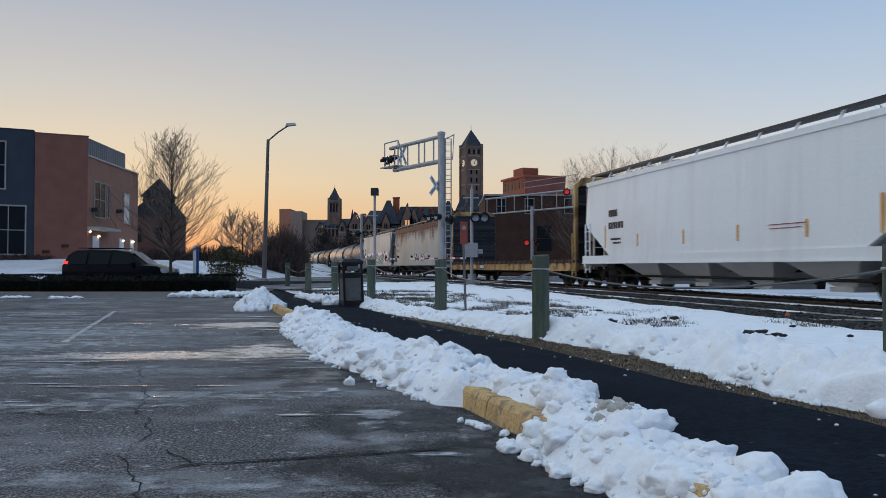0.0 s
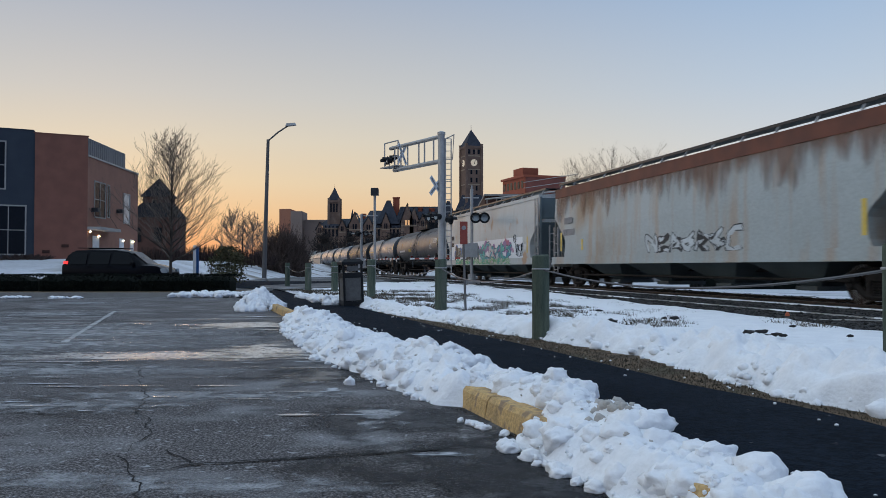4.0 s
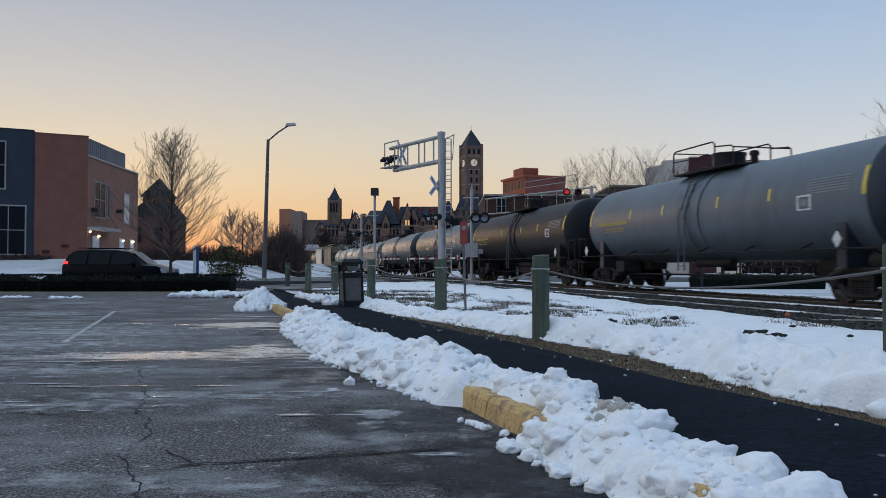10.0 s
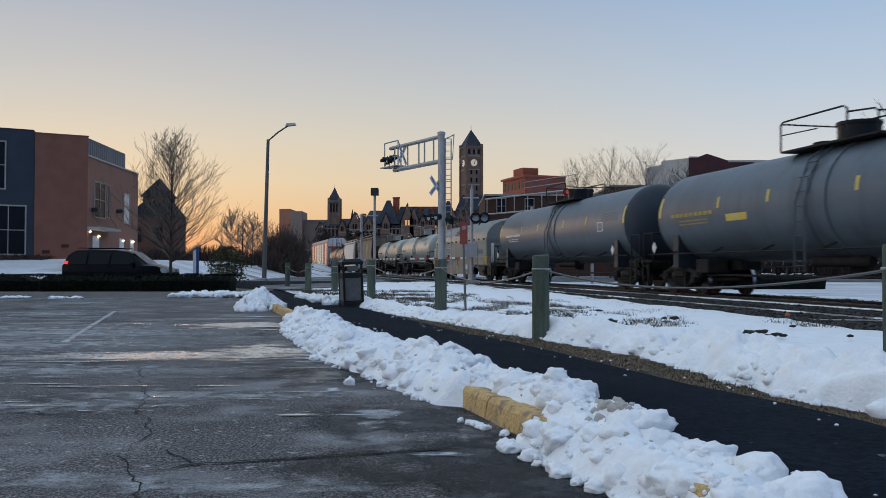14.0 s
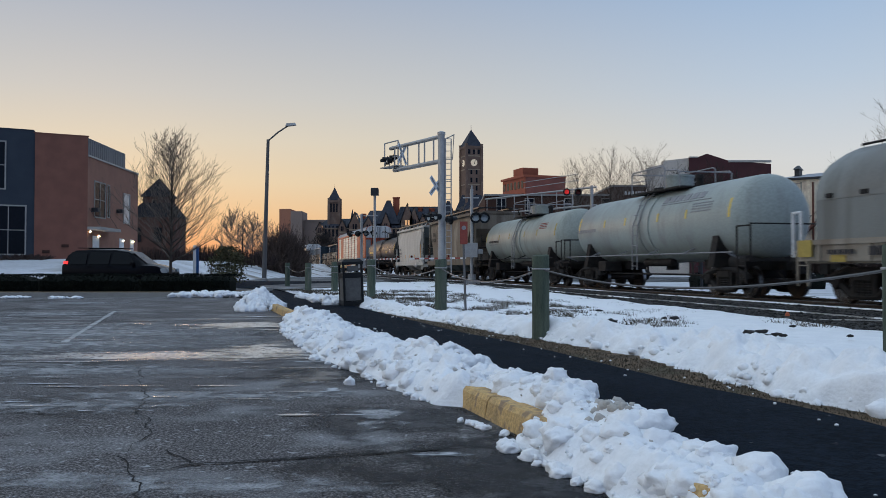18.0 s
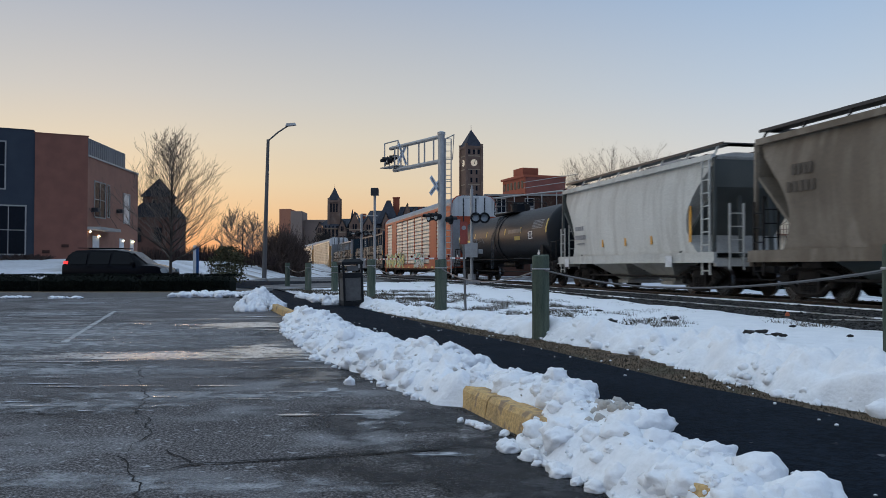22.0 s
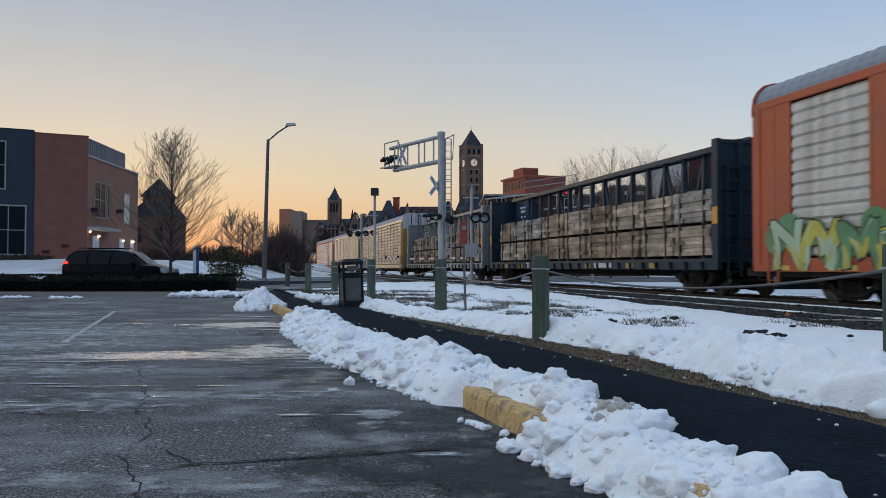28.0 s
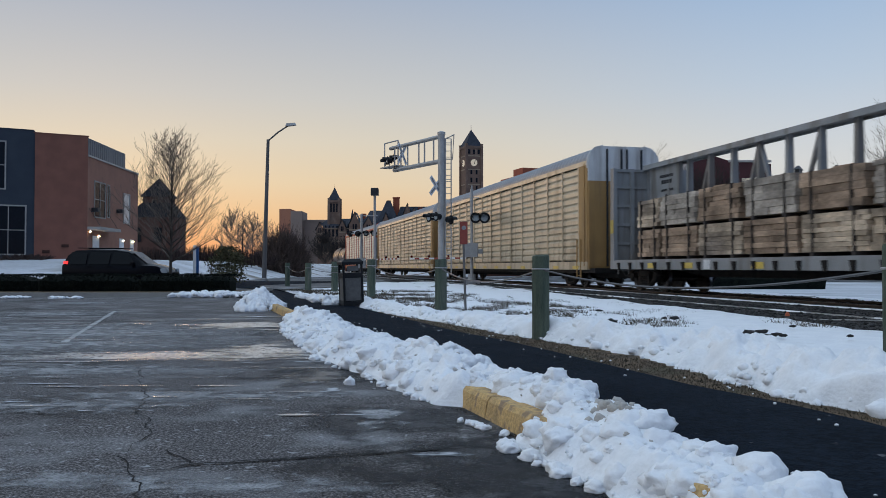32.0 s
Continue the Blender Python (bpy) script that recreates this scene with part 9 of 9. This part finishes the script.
        while x < xb:
            g.rod((x, -1.15, z), (x, -1.15, z + 1.0), 0.016, 5)
            x += 0.3
        part("railing", g, M["rust_red"], fl)
        g = Geo()
        x = xa + 0.4
        while x < xb:
            g.bar((x, -1.1, z - 0.05), (x, 0, z - 0.75), 0.05, 0.05)
            x += 1.0
        part("bracket", g, M["rust_red"], fl)
        return xa, xb, z

    l1 = landing(1371, 1425, 416, "a")
    l2 = landing(1452, 1472, 391, "b")
    l3 = landing(1518, 1566, 344, "c")
    for (xa, za), (xb, zb) in (((l1[1], l1[2]), (l2[0], l2[2])), ((l2[1], l2[2]), (l3[0], l3[2]))):
        n = 12
        st = part("stair_flight", Geo().bar((xa, -1.1, za), (xb, -1.1, zb), 0.06, 0.22).bar((xa, -0.1, za), (xb, -0.1, zb), 0.06, 0.22), M["rust_red"], b)
        g = Geo()
        for i in range(n):
            q = (i + 0.5) / n
            x, z = xa + (xb - xa) * q, za + (zb - za) * q
            g.box(x - 0.13, x + 0.13, -1.1, -0.1, z - 0.02, z + 0.02)
        part("stair_tread", g, M["rust_red"], st)
        g = Geo()
        g.rod((xa, -1.12, za + 1.0), (xb, -1.12, zb + 1.0), 0.03)
        for i in range(n + 1):
            q = i / n
            x, z = xa + (xb - xa) * q, za + (zb - za) * q
            g.rod((x, -1.12, z), (x, -1.12, z + 1.0), 0.016, 5)
        part("stair_rail", g, M["rust_red"], st)
    # lit lamp on a thin pole in front
    lp = thing("yard_lamp", pose(33.4, 82, 0), "lit floodlight on a thin dark pole", "lamp")
    part("pole", Geo().rod((0, 0, 0), (0, 0, 6.1), 0.07, 8), M["dark_metal"], lp)
    part("lamp_head", Geo().box(-0.2, 0.7, -0.2, 0.2, 6.0, 6.3), M["dark_metal"], lp)
    part("lens", Geo().lathe([(0.02, -0.1), (0.16, -0.05), (0.18, 0.1), (0.05, 0.2)], "y", 14, (-0.75, -0.2, 6.25)), M["lamp_glow"], lp, "glowing lamp")


# ---- vehicle ----
def build_car():
    c = thing("minivan", pose(-14.78, 37.6, 0.0), "black minivan standing with its brake lights lit", "car")
    sec = [(-2.55, 0.52, 0.95, 0.80, 0.80), (-2.50, 0.34, 1.10, 0.86, 0.92), (-2.3, 0.30, 1.56, 0.70, 0.96), (-2.05, 0.28, 1.74, 0.62, 0.97), (-1.2, 0.26, 1.80, 0.63, 0.98), (0.0, 0.26, 1.79, 0.63, 0.98),
           (0.6, 0.26, 1.70, 0.62, 0.98), (1.1, 0.26, 1.42, 0.64, 0.98), (1.45, 0.27, 1.16, 0.72, 0.97), (2.0, 0.28, 1.06, 0.74, 0.95), (2.4, 0.32, 0.92, 0.74, 0.88), (2.55, 0.45, 0.75, 0.68, 0.78)]
    rings = []
    for x, z0, z1, wt, wb in sec:
        zm = z0 + (min(z1, 1.05) - z0) * 0.62
        rings.append([(x, -wb * 0.95, z0), (x, -wb, zm), (x, -wb * 0.97, min(z1 - 0.03, 1.04)), (x, -wt, z1 - 0.05), (x, -wt * 0.7, z1), (x, wt * 0.7, z1), (x, wt, z1 - 0.05), (x, wb * 0.97, min(z1 - 0.03, 1.04)), (x, wb, zm), (x, wb * 0.95, z0)])
    part("body", Geo().loft(rings), M["car_paint"], c, smooth=True)
    for a, b_ in ((-2.15, -1.35), (-1.25, -0.25), (-0.15, 0.75)):
        g = Geo()
        t = 0.14 if b_ > 0.5 else 0.0
        g.add([(a, -0.975, 1.10), (b_ + t * 2, -0.975, 1.10), (b_ - t, -0.72, 1.62), (a + 0.03, -0.70, 1.66)], [(0, 1, 2, 3)])
        part("side_window", g, M["glass_dark"], c)
    part("windscreen", Geo().add([(1.50, -0.66, 1.14), (1.50, 0.66, 1.14), (0.72, 0.55, 1.68), (0.72, -0.55, 1.68)], [(0, 1, 2, 3)]), M["glass_dark"], c)
    part("tail_light", Geo().box(-2.42, -2.24, -0.965, -0.76, 1.12, 1.26, 0.02), M["tail_light"], c, "glowing red tail light")
    part("tail_light", Geo().box(-2.42, -2.24, 0.76, 0.965, 1.12, 1.26, 0.02), M["tail_light"], c)
    part("headlight", Geo().box(2.18, 2.50, -0.90, -0.62, 0.72, 0.92, 0.02), M["lens_off"], c, "clear headlight")
    part("headlight", Geo().box(2.18, 2.50, 0.62, 0.90, 0.72, 0.92, 0.02), M["lens_off"], c)
    part("roof_rail", Geo().rod((-1.9, -0.55, 1.84), (0.3, -0.55, 1.83), 0.02), M["car_paint"], c)
    part("roof_rail", Geo().rod((-1.9, 0.55, 1.84), (0.3, 0.55, 1.83), 0.02), M["car_paint"], c)
    part("door_handle", Geo().box(-0.35, -0.15, -1.0, -0.97, 0.98, 1.02).box(-1.3, -1.1, -1.0, -0.97, 0.98, 1.02), M["car_paint"], c)
    part("wing_mirror", Geo().box(0.85, 1.0, -1.15, -0.95, 1.05, 1.22, 0.03), M["car_paint"], c)
    part("bumper", Geo().box(2.40, 2.60, -0.85, 0.85, 0.38, 0.60, 0.04).box(-2.62, -2.42, -0.85, 0.85, 0.42, 0.66, 0.04), M["car_paint"], c)
    for x in (-1.55, 1.62):
        for sy in (-1, 1):
            w = part("wheel", Geo().lathe([(0.2, -0.11), (0.34, -0.1), (0.345, 0.0), (0.34, 0.1), (0.2, 0.11)], "y", 24, (x, sy * 0.88, 0.345)), M["rubber"], c, smooth=True)
            part("rim", Geo().lathe([(0.02, -0.115), (0.21, -0.12), (0.21, 0.12), (0.02, 0.115)], "y", 16, (x, sy * 0.88, 0.345)), M["chrome"], w)
    # short wheelbase body
    for ob in c.children_recursive:
        ob.data.transform(Matrix.Diagonal((0.94, 1, 1.01, 1)))


# ---- plants ----
def leaf_box(name, label, m, spots, size, seed, mat_core=None, category="hedge"):
    rng = np.random.default_rng(seed)
    v, f = [], []
    for k, (x, y, z) in enumerate(spots):
        a, b_, c_ = rng.normal(size=3), rng.normal(size=3), 0
        a /= np.linalg.norm(a)
        b_ -= a * (a @ b_)
        b_ /= np.linalg.norm(b_)
        s = size * (0.6 + 0.8 * rng.random())
        p = np.array((x, y, z))
        v += [tuple(p - a * s), tuple(p + b_ * s * 0.5), tuple(p + a * s), tuple(p - b_ * s * 0.5)]
        f.append((4 * k, 4 * k + 1, 4 * k + 2, 4 * k + 3))
    me = bpy.data.meshes.new(name)
    me.from_pydata(v, [], f)
    me.materials.append(m)
    return me


def build_hedge():
    rng = random.Random(4)
    for x0, x1 in ((-24.0, -16.6), (-16.5, -12.5), (-12.4, -8.55)):
        h = thing("hedge", pose(0, 0, 0), "low dark clipped hedge in a planting island", "hedge", "hedges along the street")
        g = Geo()
        n = 24
        rings = []
        for i in range(n + 1):
            x = x0 + 0.1 + (x1 - x0 - 0.2) * i / n
            k = 0.62 + 0.05 * noise.noise(Vector((x * 1.7, 0, 3)))
            e = 1 if 1 < i < n - 1 else (0.9 if 0 < i < n else 0.66)
            rings.append([(x, 33.6 - 0.75 * e, 0.0), (x, 33.6 - 0.8 * e, k * 0.7), (x, 33.6 - 0.5, k * e), (x, 33.6 + 0.5, k * e), (x, 33.6 + 0.8 * e, k * 0.7), (x, 33.6 + 0.75 * e, 0.0)])
        g.loft(rings)
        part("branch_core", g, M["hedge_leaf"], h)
        spots = []
        for i in range(int((x1 - x0) * 520)):
            x, u = rng.uniform(x0, x1), rng.uniform(-1, 1)
            k = 0.66 + 0.05 * noise.noise(Vector((x * 1.7, 0, 3))) + rng.uniform(-0.03, 0.05)
            if rng.random() < 0.55:
                spots.append((x, 33.6 + u * 0.8, k))
            else:
                spots.append((x, 33.6 - 0.84 + rng.uniform(-0.05, 0.05), rng.uniform(0.03, k)))
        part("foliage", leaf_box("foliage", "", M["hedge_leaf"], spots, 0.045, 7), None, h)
    # planting island kerb and bed
    strip("planting_bed", M["dead_grass"], [(-30, -8.0, 27.5), (-30, -7.2, 30), (-30, -7.6, 34.9)], 0.02, "bare soil bed with patchy grass")
    g = Geo()
    pts = [(-30, 27.35), (-9.0, 27.35), (-7.6, 28.3), (-7.0, 30), (-7.4, 34.9)]
    for a, b_ in zip(pts, pts[1:]):
        g.bar((*a, 0.06), (*b_, 0.06), 0.15, 0.16)
    tagged(part("island_kerb", g, M["concrete"]), "grey concrete kerb round the planting island", "kerb", kind="structure")


def upright_tree(label, x, y, h, seed, width, low=1.3, n_limbs=30, r0=0.085, twig=0.0045, z0=0.0, crown="twigs"):
    """A leader with many limbs that rise and fan out, each with forked twigs."""
    rng = random.Random(seed)
    t = thing("bare_tree", pose(x, y, z0), label, "tree", "bare winter trees")
    tr, tw = Geo(), Geo()
    p, pts = Vector((0, 0, -0.1)), []
    n = 14
    for i in range(n + 1):
        q = i / n
        pts.append((Vector((0.10 * math.sin(q * 5 + seed) * q, 0.1 * math.cos(q * 4) * q, -0.1 + (h - 0.2) * q)), max(r0 * (1 - q) ** 0.9, twig)))
    for (a, ra), (b, rb) in zip(pts, pts[1:]):
        tr.rod(a, b, ra, 7, rb)

    def limb(p, d, ln, r, lev):
        steps = 5 if lev == 0 else 3
        for s in range(steps):
            d = (d + Vector((rng.uniform(-1, 1), rng.uniform(-1, 1), rng.uniform(-0.3, 0.9))) * (0.16 if lev else 0.12)).normalized()
            q = p + d * ln / steps
            r2 = max(r * 0.72, twig)
            (tr if lev == 0 and r > 0.02 else tw).rod(p, q, r, 5 if lev == 0 else 3, r2)
            p, r = q, r2
            if lev < 3:
                for k in range((2, 2, 1)[lev]):
                    if rng.random() < (0.95, 0.85, 0.7)[lev]:
                        a = Vector((rng.uniform(-1, 1), rng.uniform(-1, 1), rng.uniform(-0.2, 0.5))).normalized()
                        limb(p, (d + a * 0.62).normalized(), ln * rng.uniform(0.30, 0.52), max(r * 0.6, twig), lev + 1)

    for i in range(n_limbs):
        q = (i + 0.5) / n_limbs
        z = low + (h * 0.86 - low) * q ** 0.9
        a = i * 2.39996 + rng.uniform(-0.3, 0.3)
        base = Vector((0.1 * math.sin(z / h * 5 + seed) * z / h, 0.1 * math.cos(z / h * 4) * z / h, z))
        tilt = math.radians(62 - 34 * q + rng.uniform(-8, 8))
        ln = width * (1.0 - 0.62 * q) * rng.uniform(0.8, 1.12) / math.sin(math.radians(52))
        limb(base, Vector((math.cos(a) * math.sin(tilt), math.sin(a) * math.sin(tilt), math.cos(tilt))), ln, r0 * (0.55 - 0.4 * q), 0)
    part("trunk", tr, M["bark"], t, smooth=True)
    part("crown", tw, M[crown], t)
    return t


def build_far_hedge():
    """A clipped dark hedge with scraps of snow and a low railing behind it, across the track."""
    rng = random.Random(12)
    h = thing("hedge", pose(0, 0, 0), "low black hedge with scraps of snow across the track", "hedge", "hedges along the street")
    g = Geo()
    rings = []
    n = 26
    for i in range(n + 1):
        x = 11.75 + 5.9 * i / n
        k = 0.62 + 0.06 * noise.noise(Vector((x * 2.1, 1, 3)))
        rings.append([(x, 37.7, -0.03), (x, 37.6, k * 0.7), (x, 37.9, k), (x, 38.7, k), (x, 39.0, k * 0.7), (x, 38.9, -0.03)])
    part("branch_core", g.loft(rings), M["hedge_leaf"], h)
    spots = [(rng.uniform(11.7, 17.7), 38.3 + rng.uniform(-0.75, 0.75), rng.uniform(0.1, 0.72)) for i in range(3200)]
    part("foliage", leaf_box("foliage", "", M["hedge_leaf"], spots, 0.05, 9), None, h)
    spots = []
    for i in range(46):
        r = rng.uniform(0.03, 0.10)
        spots.append((rng.uniform(12.2, 17.4), 38.2 + rng.uniform(-0.4, 0.4), 0.66 + rng.uniform(-0.05, 0.03), r * 2.2, r, r * 0.4))
    lump_field("hedge_snow", "scraps of snow lying on the hedge", spots, "snow", 2)
    f = thing("railing", pose(0, 0, 0), "thin dark railing behind the hedge", "railing")
    for i in range(9):
        x = 12.6 + 0.62 * i
        part("post", Geo().bar((x, 40.2, -0.03), (x, 40.2, 1.05), 0.05, 0.05), M["dark_metal"], f)
    part("top_rail", Geo().bar((12.5, 40.2, 1.02), (17.7, 40.2, 1.02), 0.05, 0.06), M["dark_metal"], f)


def build_plants():
    build_hedge()
    build_far_hedge()
    for bx, by, w, hh, n, sd in ((-30.5, 84, 4.5, 1.7, 700, 21), (-24.5, 86, 3.5, 2.0, 600, 22), (-19.5, 80, 3.0, 1.6, 420, 23), (-26.4, 51.5, 1.5, 0.45, 260, 24)):
        rr = random.Random(sd)
        th = thing("winter_brush", pose(bx, by, ground_z(bx, by)), "low dark leafless shrubs along the street", "shrub", "winter brush")
        g = Geo()
        for i in range(n):
            p = Vector((rr.uniform(-w, w), rr.uniform(-0.8, 0.8), -0.1))
            e = p + Vector((rr.uniform(-0.5, 0.5), rr.uniform(-0.4, 0.4), hh * rr.uniform(0.45, 1.0) * (1 - 0.4 * abs(p.x / w) ** 3)))
            g.rod(p, e, 0.05, 3, 0.012)
        part("crown", g, M["brush"], th)
    for bx, by, w, hh, n, sd in ((29.5, 71, 3.2, 2.3, 620, 61), (35.5, 70, 3.4, 2.2, 620, 62), (41.0, 69, 3.2, 2.4, 560, 63)):
        rr = random.Random(sd)
        th = thing("winter_brush", pose(bx, by, 0), "dark leafless shrubs at the foot of the pale wall", "shrub", "winter brush")
        g = Geo()
        for i in range(n):
            p = Vector((rr.uniform(-w, w), rr.uniform(-0.9, 0.9), -0.1))
            m1 = p + Vector((rr.uniform(-0.3, 0.3), rr.uniform(-0.3, 0.3), hh * rr.uniform(0.3, 0.6)))
            e = m1 + Vector((rr.uniform(-0.6, 0.6), rr.uniform(-0.4, 0.4), hh * rr.uniform(0.15, 0.45)))
            g.rod(p, m1, 0.055, 3, 0.035)
            g.rod(m1, e, 0.035, 3, 0.01)
        part("crown", g, M["brush"], th)
    upright_tree("bare young street tree with a rounded crown", -12.05, 36.1, 6.75, 5, 2.1, 1.15, 54, 0.08, 0.0036)
    for x, y, h, s, w in ((12.2, 74, 10.4, 11, 3.4), (15.6, 76, 11.2, 12, 4.2), (19.6, 78, 11.6, 13, 4.2), (21.4, 68, 7.6, 14, 4.2), (19.6, 64, 6.4, 15, 3.8), (22.6, 66, 7.2, 16, 3.6)):
        upright_tree("bare spreading tree beyond the track", x, y, h, s, w, 1.0, 40 if y > 70 else 34, 0.12, 0.003 if y > 70 else 0.009, crown="twigs" if y > 70 else "twigs_dark")
    upright_tree("large bare tree with dense fine twigs", 29.9, 46, 12.2, 22, 4.0, 2.5, 250, 0.24, 0.0055, crown="twigs_dark")
    for x, y, h, s in ((-39, 150, 11, 31), (-35.5, 152, 10, 32), (4.2, 170, 14, 33), (9.0, 172, 15, 34)):
        upright_tree("bare tree on the skyline", x, y, h, s, 3.4, 2.0, 16, 0.14, 0.02)
    for x, y, h, s, w in ((-27.5, 112, 8.2, 41, 3.4), (-23.6, 108, 6.6, 42, 2.4)):
        upright_tree("bare spreading tree beside the street", x, y, h, s, w, 1.0, 15, 0.13, 0.008)
    for x, y, h, s, w in ((-33.5, 232, 9.5, 51, 4.5), (-27, 236, 9.0, 52, 4.2), (-20.5, 232, 8.6, 53, 4.4), (-14, 236, 9.4, 54, 4.0)):
        upright_tree("bare brown tree before the brick hall", x, y, h, s, w, 1.0, 44, 0.14, 0.026, crown="twigs_dark")
    # evergreen shrub and dark winter brush
    rng = random.Random(8)
    sh = thing("evergreen_shrub", pose(-11.9, 45, 0), "rounded olive-green evergreen shrub", "shrub")
    spots = []
    for i in range(2600):
        a, u = rng.uniform(0, 6.28), rng.random()
        z = 0.12 + 2.0 * u
        r = 0.98 * math.sqrt(max(0.05, 1 - ((z - 0.95) / 1.25) ** 2)) * rng.uniform(0.35, 1.12) * (1 + 0.5 * noise.noise(Vector((math.cos(a) * 2, math.sin(a) * 2, z * 2))))
        spots.append((r * math.cos(a), r * math.sin(a), z))
    part("foliage", leaf_box("foliage", "", M["evergreen"], spots, 0.075, 3), None, sh)
    part("stem", Geo().rod((0, 0, -0.1), (0, 0, 1.2), 0.05, 6), M["bark"], sh)
    for bx, by, w, hh, n, sd in ((-16.6, 85, 2.2, 6.3, 1300, 1), (-18.9, 88, 2.1, 4.4, 700, 2), (-16.3, 88, 1.5, 4.9, 700, 7), (-28, 112, 3, 3.2, 600, 4), (-33, 118, 4, 3.0, 600, 5), (-40, 118, 4, 3.2, 500, 6)):
        rr = random.Random(sd)
        th = thing("winter_brush", pose(bx, by, 0), "dense dark leafless brush beside the road", "shrub", "winter brush")
        g = Geo()
        for i in range(n):
            a = rr.uniform(0, 6.28)
            d = math.sqrt(rr.random()) * w
            p = Vector((d * math.cos(a), d * math.sin(a) * 0.8, -0.1))
            top = hh * (1 - 0.55 * (d / w) ** 2) * rr.uniform(0.55, 1.0)
            m1 = p + Vector((rr.uniform(-0.5, 0.5), rr.uniform(-0.5, 0.5), top * 0.55))
            e = m1 + Vector((rr.uniform(-0.9, 0.9), rr.uniform(-0.9, 0.9), top * 0.45))
            g.rod(p, m1, 0.04, 3, 0.028)
            g.rod(m1, e, 0.028, 3, 0.008)
            for k in range(2):
                g.rod(m1, m1 + Vector((rr.uniform(-0.9, 0.9), rr.uniform(-0.9, 0.9), rr.uniform(0.2, 0.9) * top * 0.4)), 0.03, 3, 0.01)
        part("crown", g, M["brush_pale"], th)
    s = thing("pylon_sign", pose(-12.55, 41.5, 0), "slim blue and white pylon sign", "sign")
    part("post", Geo().box(-0.15, 0.0, -0.05, 0.05, 0, 2.1), M["white_paint"], s)
    part("panel", Geo().box(0.004, 0.13, -0.04, 0.04, 0.1, 2.05), M["blue_sign"], s)


build_ground()
build_lot_details()
build_snow()
build_track()
build_lawn_clutter()
build_posts()
build_bin()
build_street_lamp()
build_signals()
build_brick_building()
build_house()
build_heritage()
build_far_buildings()
build_theatre()
build_car()
build_plants()
build_train()


def motions():
    """The train rolls along its curve at an even pace."""
    for car, mid in MOVING:
        walk(car, [(t, track_pose(mid - SPEED * t)) for t in [i * 2.0 for i in range(17)]])
    # the wheels roll while they are near enough to be seen turning
    for w, s, dy in ROLLING:
        a, b = max(0.0, (s - 46) / SPEED), min(32.0, (s - 4) / SPEED)
        k0, k1 = int(a * 15), int(b * 15)
        if k1 <= k0:
            continue
        rows = [(k / 15.0, pose(0, dy, 0.46, math.degrees(SPEED * k / 15.0 / 0.48) % 360)) for k in range(k0, k1 + 1)]
        if rows[0][0] > 0:
            rows.insert(0, (0.0, rows[0][1]))
        if rows[-1][0] < 32:
            rows.append((32.0, rows[-1][1]))
        walk(w, rows)


motions()
